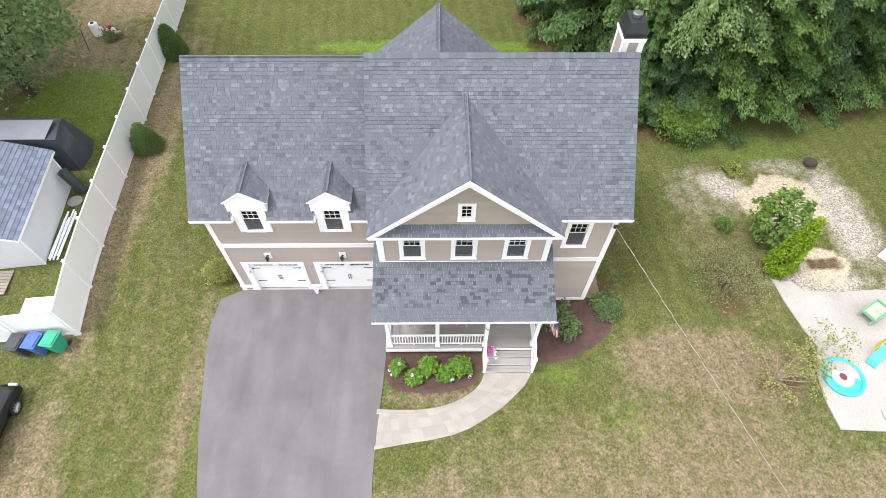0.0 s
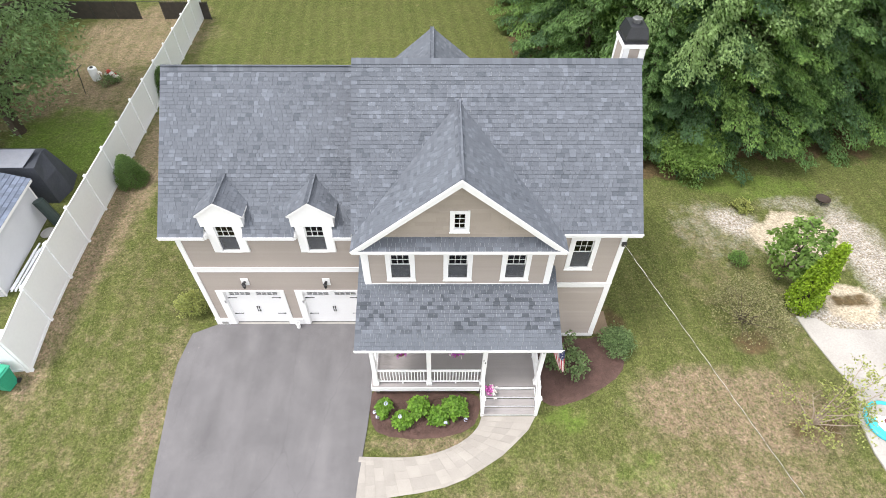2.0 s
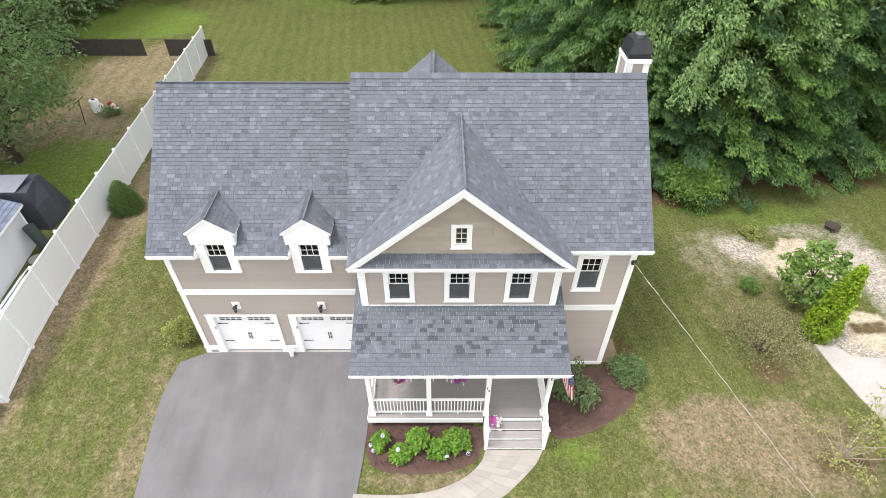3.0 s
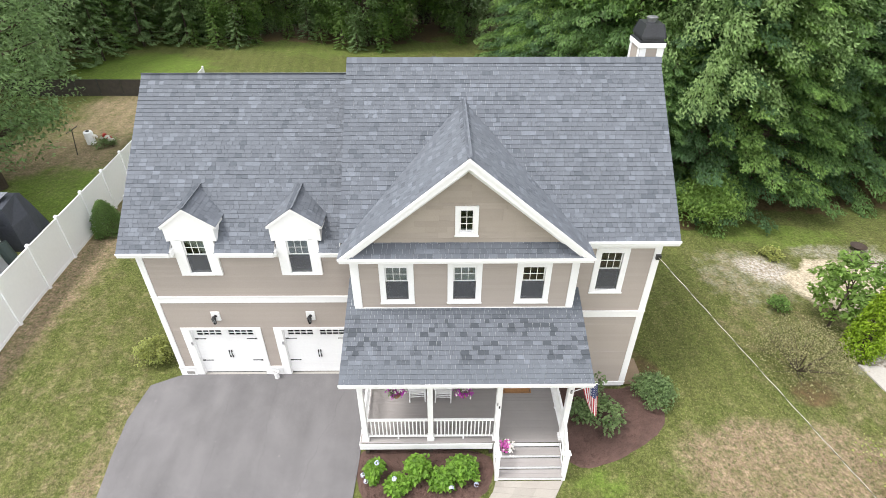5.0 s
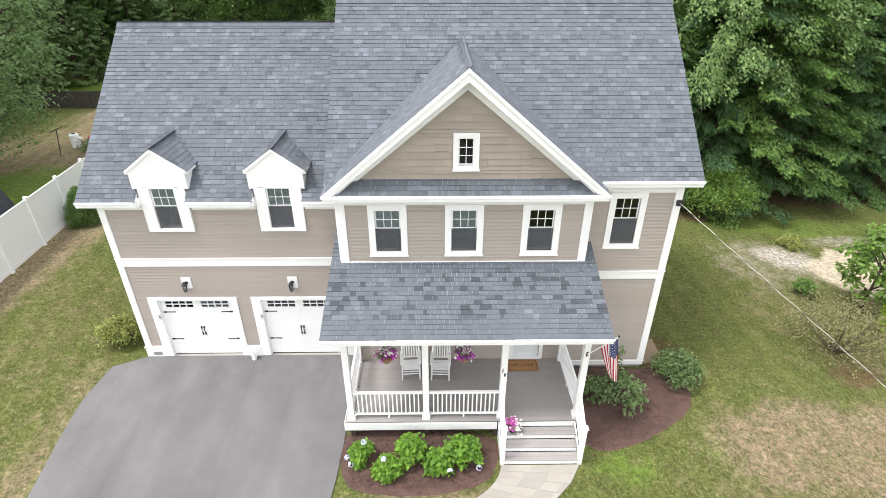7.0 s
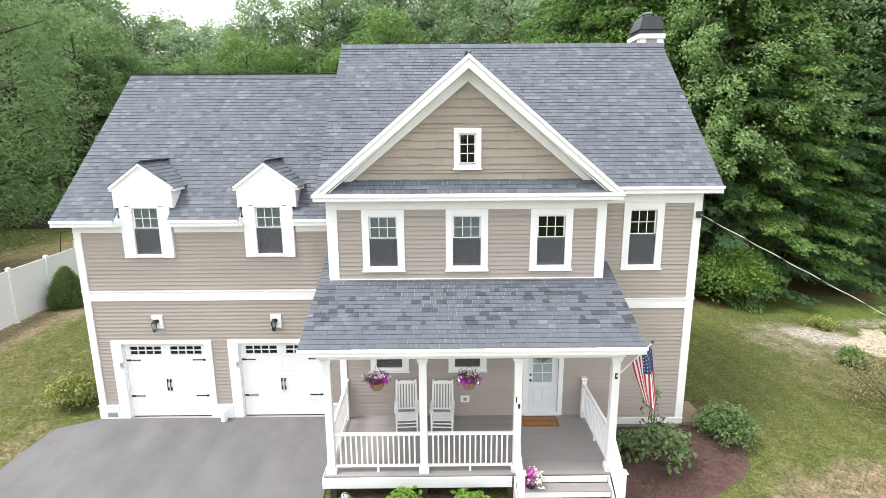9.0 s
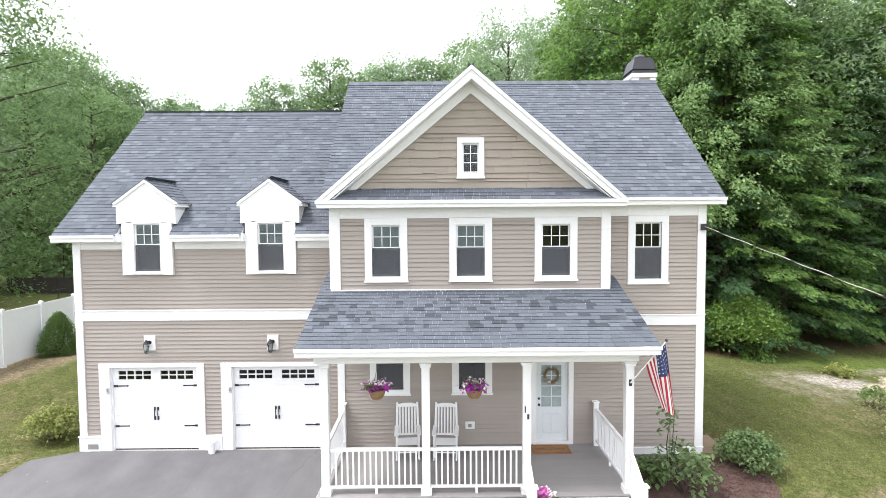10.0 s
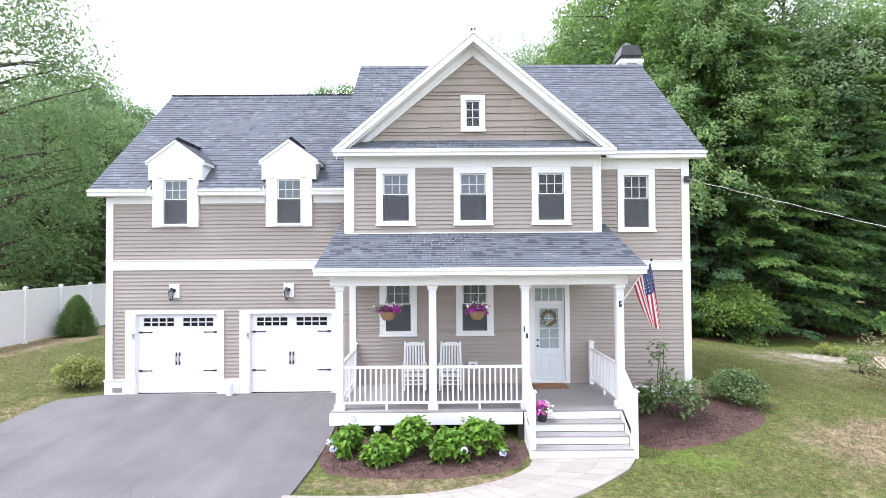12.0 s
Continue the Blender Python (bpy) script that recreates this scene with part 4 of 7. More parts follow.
part("flue", lathe([(0.13, ST + 0.54), (0.13, ST + 0.64), (0.18, ST + 0.65), (0.18, ST + 0.70), (0.15, ST + 0.72), (0.02, ST + 0.725)], 16, (7.22, 4.36)), mat("weathered_steel", (0.22, 0.225, 0.23), (0.15, 0.153, 0.16), 0.45, 3, 20, metal=0.6), shroud, "round grey steel flue cap")

# ---- porch ----
DZ = 0.35
px0, px1 = -2.30, 4.48
proof = part("porch_roof", slab([(-2.58, -3.70, 3.585), (4.73, -3.70, 3.585), (4.73, MY - 0.02, 4.70), (-2.58, MY - 0.02, 4.70)], 0.05), WHITE, house, "low shingled porch roof with mottled tabs")
lp = math.hypot(2.98, 1.115)
roof_plane(proof, [(0, 0), (7.31, 0), (7.31, lp), (0, lp)], (-2.58, -3.70, 3.585), (1, 0, 0), (0, 2.98, 1.115), 8, 290, SHINGLE_PORCH)
part("porch_roof_return", slab([(-2.58, MY - 0.02, 4.70), (-2.31, MY - 0.02, 4.70), (-2.31, -0.03, 4.955), (-2.58, -0.03, 4.955)], 0.05), WHITE, house)
roof_plane(proof, [(0, 0), (0.24, 0), (0.24, 0.73), (0, 0.73)], (-2.58, MY - 0.02, 4.70), (1, 0, 0), (0, 2.98, 1.115), 9)
board("fascia", -2.60, 4.75, -3.72, -3.68, 3.41, 3.575)
board("gutter_lip", -2.61, 4.76, -3.75, -3.721, 3.51, 3.58)
for x in (-2.58, 4.73):
    part("rake_board", prism([(-3.68, 3.575), (MY - 0.02, 4.685), (MY - 0.02, 4.52), (-3.68, 3.415)], x - 0.015, x + 0.015, "x"), WHITE, house)
    part("porch_gable_infill", prism([(-3.3, 3.40), (MY - 0.02, 3.40), (MY - 0.02, 4.60), (-3.3, 3.62)], x - 0.2 * (1 if x > 0 else -1) - 0.01, x - 0.2 * (1 if x > 0 else -1) + 0.01, "x"), SIDING, house)
board("porch_ceiling", px0 - 0.05, px1 + 0.05, -3.67, MY - 0.02, 3.385, 3.405)
board("porch_beam", px0 - 0.02, px1 - 0.02, PY - 0.10, PY + 0.10, 3.17, 3.383)
for x in (-2.2, 4.28):
    board("porch_beam", x - 0.09, x + 0.09, PY + 0.102, MY - 0.022, 3.18, 3.382)
POSTS = (-2.115, 0.005, 2.125, 4.28)


def porch_post(x, y):
    bm = boxes((x - 0.085, x + 0.085, y - 0.085, y + 0.085, DZ, 3.168), bev=0.006)
    p = part("porch_post", bm, WHITE, house, "square white porch post")
    part("base_collar", boxes((x - 0.115, x + 0.115, y - 0.115, y + 0.115, DZ + 0.001, DZ + 0.14), bev=0.008), WHITE, p)
    part("capital", boxes((x - 0.11, x + 0.11, y - 0.11, y + 0.11, 3.07, 3.165), (x - 0.125, x + 0.125, y - 0.125, y + 0.125, 3.13, 3.166), bev=0.008), WHITE, p)
    return p


made = [porch_post(x, PY) for x in POSTS]
# number plaque drawn as plain bars
part("number_bar", boxes((2.075, 2.10, PY - 0.10, PY - 0.088, 2.10, 2.24), bev=0.003), BLACK, made[2], "black raised mark")
part("number_bar", boxes((2.125, 2.17, PY - 0.10, PY - 0.088, 1.96, 2.07), bev=0.003), BLACK, made[2], "black raised mark")


def newel(x, y, z0, z1):
    n = part("newel_post", boxes((x - 0.06, x + 0.06, y - 0.06, y + 0.06, z0, z1), bev=0.005), WHITE, house)
    part("newel_cap", boxes((x - 0.085, x + 0.085, y - 0.085, y + 0.085, z1, z1 + 0.03), (x - 0.055, x + 0.055, y - 0.055, y + 0.055, z1 + 0.031, z1 + 0.05), bev=0.006), WHITE, n)


for x in (-2.17, 4.28):
    newel(x, MY - 0.14, DZ, 1.47)
for x in (2.10, 4.24):
    newel(x, -4.20, -0.42, 0.96)


def railing(a, b, drop=0.0):
    """A white rail with square balusters from a to b (x, y), its far end lowered by drop."""
    a, b = Vector((*a, 0)), Vector((*b, 0))
    d = b - a
    n = d.length
    u = d.normalized()
    sd = Vector((-u.y, u.x, 0))
    def beam(z0, z1, w):
        bm = bmesh.new()
        vs = [bm.verts.new(p + sd * s + Vector((0, 0, z - (drop if p is b else 0)))) for p in (a, b) for s in (-w, w) for z in (z0, z1)]
        for f in ((0, 1, 3, 2), (4, 6, 7, 5), (0, 4, 5, 1), (2, 3, 7, 6), (0, 2, 6, 4), (1, 5, 7, 3)):
            bm.faces.new([vs[i] for i in f])
        bmesh.ops.recalc_face_normals(bm, faces=bm.faces[:])
        return bm
    rail = part("railing", beam(DZ + 0.93, DZ + 0.99, 0.035), WHITE, house, "white porch railing with square balusters")
    part("bottom_rail", beam(DZ + 0.13, DZ + 0.18, 0.025), WHITE, rail)
    k = max(3, round(n / 0.118))
    for i in range(1, k):
        p = a + d * (i / k)
        z = -drop * i / k
        part("baluster", boxes((p.x - 0.018, p.x + 0.018, p.y - 0.018, p.y + 0.018, DZ + 0.181 + z - 0.01, DZ + 0.935 + z)), WHITE, rail)
    if not drop:
        p = a + d * 0.5
        part("foot_block", boxes((p.x - 0.025, p.x + 0.025, p.y - 0.02, p.y + 0.02, DZ, DZ + 0.129)), WHITE, rail)


railing((POSTS[0] + 0.09, PY), (POSTS[1] - 0.09, PY))
railing((POSTS[1] + 0.09, PY), (POSTS[2] - 0.09, PY))
railing((-2.17, MY - 0.21), (-2.14, PY + 0.09))
railing((4.28, MY - 0.21), (4.28, PY + 0.09))
railing((2.115, PY - 0.09), (2.10, -4.13), 0.38)
railing((4.28, PY - 0.09), (4.24, -4.13), 0.38)

# porch floor boards, fascia, steps
floor = part("porch_floor", boxes((px0 + 0.03, px1 - 0.03, -3.24, MY, DZ - 0.20, DZ - 0.03)), DECKGREY, house, "grey composite porch floor")
me = bpy.data.meshes.new("deck_board")
t = boxes((px0, px1, 0, 0.1375, -0.028, 0), bev=0.002)
t.to_mesh(me)
t.free()
me.materials.append(DECKGREY)
for i in range(19):
    piece("deck_board", me, floor, Matrix.Translation((0, MY - 0.139 * (i + 1), DZ)))
board("deck_fascia", px0 - 0.02, 2.02, -3.40, -3.37, DZ - 0.30, DZ - 0.032)
board("deck_fascia", px0 - 0.02, px0 + 0.01, -3.369, MY - 0.02, DZ - 0.30, DZ - 0.032)
board("deck_fascia", px1 - 0.01, px1 + 0.02, -3.369, MY - 0.02, DZ - 0.30, DZ - 0.032)
for x in (-2.1, -0.0, 2.0, 4.3):
    part("footing_post", boxes((x - 0.07, x + 0.07, -3.30, -3.16, -0.5, DZ - 0.20)), BARK, house)
for i in range(3):
    z, y = DZ - 0.187 * (i + 1), -3.40 - 0.28 * i
    for k in range(2):
        part("tread", boxes((2.08, 4.20, y - 0.145 * (k + 1) + 0.003 - 0.02, y - 0.145 * k - 0.02, z - 0.028, z), bev=0.004), DECKGREY, house)
for i in range(4):
    z, y = DZ - 0.187 * i, -3.38 - 0.28 * i
    board("riser", 2.08, 4.20, y - 0.018, y, z - 0.187, z - 0.029)
for x in (2.055, 4.215):
    part("stringer", prism([(-3.37, DZ - 0.03), (-3.42, DZ - 0.03), (-4.24, -0.18), (-4.24, -0.42), (-3.37, -0.42)], x, x + 0.025, "x"), WHITE, house)

# front door
DX0, DX1, _, DT = DOOR
board("door_casing", DX0 - 0.13, DX0, MY - 0.05, MY + 0.02, DZ, DT + 0.12)
board("door_casing", DX1, DX1 + 0.13, MY - 0.05, MY + 0.02, DZ, DT + 0.12)
board("door_casing", DX0, DX1, MY - 0.05, MY + 0.02, DT, DT + 0.12)
board("door_jamb", DX0, DX0 + 0.03, MY + 0.021, MY + 0.16, DZ + 0.09, DT)
board("door_jamb", DX1 - 0.03, DX1, MY + 0.021, MY + 0.16, DZ + 0.09, DT)
board("door_sill", DX0 - 0.08, DX1 + 0.08, MY - 0.07, MY + 0.16, DZ + 0.001, DZ + 0.088)
board("door_head", DX0 + 0.03, DX1 - 0.03, MY + 0.021, MY + 0.16, 2.52, 2.60)
DOORPAINT = mat("pale_door_paint", (0.74, 0.78, 0.80), (0.70, 0.74, 0.76), 0.4, 1, 20)
a, b = DX0 + 0.03, DX1 - 0.03
door = part("door", boxes((a, a + 0.13, MY + 0.05, MY + 0.095, DZ + 0.09, 2.52), (b - 0.13, b, MY + 0.05, MY + 0.095, DZ + 0.09, 2.52), (a + 0.13, b - 0.13, MY + 0.05, MY + 0.095, DZ + 0.09, 1.30), (a + 0.13, b - 0.13, MY + 0.05, MY + 0.095, 2.39, 2.52)), DOORPAINT, house, "pale panelled front door with glazed upper half and wreath")
for xx in (a + 0.16, (a + b) / 2 + 0.015):
    part("door_panel", boxes((xx, xx + (b - a) / 2 - 0.175, MY + 0.04, MY + 0.052, 0.62, 1.12), bev=0.008), DOORPAINT, door)
FROST = mat("frosted_glass", (0.40, 0.46, 0.47), (0.30, 0.36, 0.38), 0.15, 2, 8)
part("pane", boxes((a + 0.13, b - 0.13, MY + 0.07, MY + 0.074, 1.30, 2.39)), FROST, door)
for i in range(1, 2):
    part("muntin", boxes(((a + b) / 2 - 0.012, (a + b) / 2 + 0.012, MY + 0.045, MY + 0.07, 1.30, 2.39)), DOORPAINT, door)
for i in range(1, 4):
    zz = 1.30 + 1.09 * i / 4
    part("muntin", boxes((a + 0.13, b - 0.13, MY + 0.048, MY + 0.069, zz - 0.012, zz + 0.012)), DOORPAINT, door)
bm = lathe([(0.03, 0), (0.03, 0.02), (0.015, 0.03), (0.03, 0.05), (0.02, 0.07)], 10)
bmesh.ops.transform(bm, matrix=pose(a + 0.065, MY + 0.05, 1.36, 90), verts=bm.verts)
part("knob", bm, BLACK, door, "black door knob")
bm = lathe([(0.03, 0), (0.03, 0.02)], 10)
bmesh.ops.transform(bm, matrix=pose(a + 0.065, MY + 0.05, 1.52, 90), verts=bm.verts)
part("deadbolt", bm, BLACK, door, "black deadbolt")
part("transom", boxes((a, b, MY + 0.06, MY + 0.064, 2.60, DT)), FROST, house)
for i in range(5):
    xx = a + (b - a) * i / 4
    part("transom_bar", boxes((xx - 0.012, xx + 0.012, MY + 0.04, MY + 0.07, 2.60, DT)), WHITE, house)


# ---- ground ----
def blob(x, y, cx, cy, rx, ry, soft=0.5):
    d = math.hypot((x - cx) / rx, (y - cy) / ry) + 0.35 * (noise.noise((x * 0.5, y * 0.5, 3.0)) + 0.6 * noise.noise((x * 1.7, y * 1.7, 7.0)))
    return min(1.0, max(0.0, (1.0 + soft * 0.5 - d) / soft))


def axis_steps(lo, hi, step, far):
    out, v, s = [], lo, step
    while v > -far:
        s *= 1.5
        v -= s
        out.append(v)
    out = out[::-1] + [lo + step * i for i in range(int((hi - lo) / step) + 1)]
    v, s = out[-1], step
    while v < far:
        s *= 1.5
        v += s
        out.append(v)
    return out


def ground_mat():
    m = bpy.data.materials.new("lawn_with_bare_patches")
    m.use_nodes = True
    n, l = m.node_tree.nodes, m.node_tree.links
    b = n["Principled BSDF"]
    b.inputs["Roughness"].default_value = 0.95
    b.inputs["Specular IOR Level"].default_value = 0.15
    geo = n.new("ShaderNodeNewGeometry")

    def tex(scale, detail=5, rough=0.6):
        t = n.new("ShaderNodeTexNoise")
        t.inputs["Scale"].default_value, t.inputs["Detail"].default_value, t.inputs["Roughness"].default_value = scale, detail, rough
        l.new(geo.outputs["Position"], t.inputs["Vector"])
        return t.outputs["Fac"]

    def ramp(f, lo, hi):
        r = n.new("ShaderNodeMapRange")
        r.inputs[1].default_value, r.inputs[2].default_value = lo, hi
        l.new(f, r.inputs[0])
        return r.outputs[0]

    def mix(f, a, c):
        x = n.new("ShaderNodeMix")
        x.data_type = "RGBA"
        if isinstance(f, float):
            x.inputs[0].default_value = f
        else:
            l.new(f, x.inputs[0])
        for s, v in ((6, a), (7, c)):
            if isinstance(v, tuple):
                x.inputs[s].default_value = (*v, 1)
            else:
                l.new(v, x.inputs[s])
        return x.outputs[2]

    def attr(name):
        a = n.new("ShaderNodeAttribute")
        a.attribute_name = name
        return a.outputs["Fac"]

    def madd(f, k, c):
        x = n.new("ShaderNodeMath")
        x.operation = "MULTIPLY_ADD"
        l.new(f, x.inputs[0])
        x.inputs[1].default_value = k
        if isinstance(c, float):
            x.inputs[2].default_value = c
        else:
            l.new(c, x.inputs[2])
        return x.outputs[0]

    green = mix(ramp(tex(0.35), 0.35, 0.65), (0.102, 0.130, 0.032), (0.138, 0.150, 0.047))
    green = mix(ramp(tex(3.6, 9, 0.75), 0.54, 0.69), green, (0.235, 0.20, 0.10))
    green = mix(ramp(tex(11.0, 5, 0.7), 0.50, 0.62), green, (0.20, 0.205, 0.08))
    green = mix(ramp(tex(38.0, 3), 0.35, 0.7), green, (0.055, 0.068, 0.017))
    straw = mix(ramp(tex(1.3), 0.35, 0.65), (0.290, 0.206, 0.146), (0.225, 0.155, 0.105))
    straw = mix(ramp(tex(7.5, 4, 0.6), 0.50, 0.58), straw, (0.105, 0.11, 0.046))
    straw = mix(ramp(tex(16.0, 4), 0.48, 0.62), straw, (0.16, 0.135, 0.065))
    straw = mix(ramp(tex(45.0, 3), 0.45, 0.75), straw, (0.31, 0.255, 0.175))
    sand = mix(ramp(tex(2.2), 0.35, 0.65), (0.52, 0.45, 0.345), (0.44, 0.37, 0.28))
    gravel = mix(ramp(tex(9.0, 6, 0.75), 0.44, 0.54), (0.29, 0.235, 0.175), (0.50, 0.465, 0.43))
    litter = mix(ramp(tex(5.0), 0.35, 0.65), (0.155, 0.105, 0.055), (0.095, 0.075, 0.036))
    dryf = ramp(madd(tex(1.6, 8, 0.75), 1.5, madd(attr("dry"), 0.62, -0.62)), 0.22, 0.78)
    col = mix(dryf, green, straw)
    # mower passes, side by side along the lot
    turn, band, soft = n.new("ShaderNodeMapping"), n.new("ShaderNodeTexWave"), n.new("ShaderNodeMapRange")
    turn.inputs["Rotation"].default_value = (0, 0, radians(-7))
    l.new(geo.outputs["Position"], turn.inputs["Vector"])
    band.inputs["Scale"].default_value, band.inputs["Distortion"].default_value, band.inputs["Detail"].default_value, band.inputs["Detail Scale"].default_value = 0.30, 4.0, 3.0, 0.4
    l.new(turn.outputs[0], band.inputs["Vector"])
    soft.inputs[3].default_value, soft.inputs[4].default_value = 0.93, 1.06
    l.new(band.outputs["Fac"], soft.inputs[0])
    mown = n.new("ShaderNodeVectorMath")
    mown.operation = "SCALE"
    l.new(col, mown.inputs[0])
    l.new(soft.outputs[0], mown.inputs["Scale"])
    col = mown.outputs[0]
    lush_and_shade = mix(ramp(tex(6.0), 0.35, 0.65), (0.105, 0.175, 0.026), (0.150, 0.225, 0.040))
    col = mix(ramp(madd(tex(1.5, 5, 0.7), 0.8, madd(attr("lush_and_shade"), 1.0, -0.40)), 0.35, 1.0), col, lush_and_shade)
    col = mix(ramp(madd(tex(2.0, 5, 0.7), 0.8, madd(attr("gravel"), 1.0, -0.4)), 0.30, 0.95), col, gravel)
    col = mix(ramp(madd(tex(2.5, 4), 0.5, madd(attr("sand"), 1.0, -0.25)), 0.36, 0.72), col, sand)
    col = mix(ramp(madd(tex(1.0, 5), 0.7, madd(attr("litter"), 1.0, -0.35)), 0.35, 0.6), col, litter)
    wide = n.new("ShaderNodeMapRange")
    wide.inputs[1].default_value, wide.inputs[2].default_value, wide.inputs[3].default_value, wide.inputs[4].default_value = 0.32, 0.68, 0.62, 1.38
    l.new(tex(3.2, 10, 0.95), wide.inputs[0])
    fine = n.new("ShaderNodeMapRange")
    fine.inputs[1].default_value, fine.inputs[2].default_value, fine.inputs[3].default_value, fine.inputs[4].default_value = 0.36, 0.64, 0.66, 1.34
    l.new(tex(10.0, 4, 0.7), fine.inputs[0])
    both = n.new("ShaderNodeMath")
    both.operation = "MULTIPLY"
    l.new(wide.outputs[0], both.inputs[0])
    l.new(fine.outputs[0], both.inputs[1])
    vary = n.new("ShaderNodeVectorMath")
    vary.operation = "SCALE"
    l.new(col, vary.inputs[0])
    l.new(both.outputs[0], vary.inputs["Scale"])
    l.new(vary.outputs[0], b.inputs["Base Color"])
    bp = n.new("ShaderNodeBump")
    bp.inputs["Strength"].default_value, bp.inputs["Distance"].default_value = 0.8, 0.05
    l.new(tex(42.0, 4), bp.inputs["Height"])
    l.new(bp.outputs["Normal"], b.inputs["Normal"])
    return m


xs, ys = axis_steps(-44.0, 34.0, 0.45, 1500.0), axis_steps(-22.0, 60.0, 0.45, 1500.0)
gv = [(x, y, ground_z(x, y) + 0.025 * noise.noise((x * 0.6, y * 0.6, 0.0))) for y in ys for x in xs]
nx = len(xs)
gf = [(j * nx + i, j * nx + i + 1, (j + 1) * nx + i + 1, (j + 1) * nx + i) for j in range(len(ys) - 1) for i in range(nx - 1)]
ground = tagged(raw("ground", gv, gf, ground_mat()), "patchy green and straw lawn with bare sand and gravel", "ground", kind="structure")
for p in ground.data.polygons:
    p.use_smooth = True


def paint(name, f):
    a = ground.data.attributes.new(name, "FLOAT", "POINT")
    a.data.foreach_set("value", [f(x, y) if -46 < x < 36 and -24 < y < 62 else 0.0 for x, y, z_ in gv])


paint("dry", lambda x, y: max(blob(x, y, 12.6, -3.9, 4.4, 1.9, 0.4), 0.85 * blob(x, y, 12.5, -8.5, 5.5, 4.0, 1.0), 0.75 * blob(x, y, 7.0, -9.5, 6.0, 3.2, 1.0), 0.75 * blob(x, y, 0.0, -10.5, 5.0, 2.2), blob(x, y, -16.6, 8.0, 1.3, 12.0, 0.6), 0.9 * blob(x, y, -17.0, -9.5, 2.0, 4.0),
                              0.7 * blob(x, y, -11.0, -6.5, 0.6, 7.0), blob(x, y, -24.0, 18.5, 6.0, 4.5, 1.2), 0.9 * blob(x, y, -23.0, 27.0, 5.0, 6.0), 0.9 * blob(x, y, 0.0, -5.4, 2.6, 0.45), 0.35 * blob(x, y, 16.0, 3.0, 3.5, 6.0), blob(x, y, 9.0, 25.0, 1.6, 6.0), 0.8 * blob(x, y, 18.0, -9.5, 4.0, 2.0), 0.25 * blob(x, y, -13.5, -2.0, 2.5, 9.0)))
# greener grass; the blob at (-22.6, 13.0) also paints in the shade tree's shadow
paint("lush_and_shade", lambda x, y: max(0.75 * blob(x, y, 5.4, -4.5, 1.0, 0.55), 0.4 * blob(x, y, 7.6, -3.9, 1.6, 0.5), 0.6 * blob(x, y, 18.0, 10.0, 5.0, 1.2), 1.0 * blob(x, y, -0.5, 19.6, 9.0, 0.9), 0.8 * blob(x, y, -22.6, 13.0, 3.6, 4.2), 0.5 * blob(x, y, -10.0, 48.0, 16.0, 6.0), 0.8 * blob(x, y, -29.0, 38.0, 8.0, 5.0), 0.5 * blob(x, y, 8.0, -6.5, 1.6, 1.0)))
paint("sand", lambda x, y: max(blob(x, y, 19.6, 5.6, 2.2, 2.3, 0.4), blob(x, y, 20.0, 1.5, 1.5, 1.2, 0.4)))
paint("gravel", lambda x, y: max(0.45 * blob(x, y, 15.3, 6.3, 2.9, 3.0, 1.2), 0.95 * blob(x, y, 22.6, 4.5, 1.5, 4.2, 0.9), blob(x, y, 19.6, 0.6, 2.8, 0.8, 0.7), 0.95 * blob(x, y, 16.4, 7.0, 1.5, 1.2, 0.9), 0.6 * blob(x, y, 20.5, 8.5, 2.0, 0.7, 1.0)))
paint("litter", lambda x, y: max(blob(x, y, 20.0, 17.0, 9.5, 4.6, 0.5), blob(x, y, 9.0, 27.0, 3.0, 9.0), blob(x, y, -2.0, 60.0, 3.0, 9.0), 0.9 * blob(x, y, -14.0, 52.0, 16.0, 4.0), blob(x, y, 12.5, 12.5, 3.0, 2.0), 0.5 * blob(x, y, 7.9, 0.0, 0.9, 1.2), 0.6 * blob(x, y, 14.3, -0.9, 1.3, 0.6), 0.6 * blob(x, y, 20.3, 1.6, 1.2, 0.5), 0.5 * blob(x, y, 15.4, -4.7, 1.1, 0.7)))


def strip(name, left, right, material, label, category, lift, kind="structure"):
    """A sheet between two edge lines of the same count, laid on the ground, with a real edge thickness."""
    verts, faces = [], []
    k = 12
    def dense(e):
        out = []
        for (x0, y0), (x1, y1) in zip(e, e[1:]):
            out += [(x0 + (x1 - x0) * i / 6, y0 + (y1 - y0) * i / 6) for i in range(6)]
        return out + [e[-1]]
    L, R = dense(left), dense(right)
    for (xa, ya), (xb, yb) in zip(L, R):
        for i in range(k + 1):
            x, y = xa + (xb - xa) * i / k, ya + (yb - ya) * i / k
            verts.append((x, y, ground_z(x, y) + lift))
    n = len(L)
    for j in range(n - 1):
        for i in range(k):
            faces.append((j * (k + 1) + i, j * (k + 1) + i + 1, (j + 1) * (k + 1) + i + 1, (j + 1) * (k + 1) + i))
    rim = [i for i in range(k + 1)] + [j * (k + 1) + k for j in range(1, n)] + [(n - 1) * (k + 1) + i for i in range(k - 1, -1, -1)] + [j * (k + 1) for j in range(n - 2, 0, -1)]
    base = len(verts)
    verts += [(verts[i][0], verts[i][1], verts[i][2] - 0.15) for i in rim]
    for q in range(len(rim)):
        r = (q + 1) % len(rim)
        faces.append((rim[q], base + q, base + r, rim[r]))
    ob = tagged(raw(name, verts, faces, material), label, category, kind=kind)
    return ob


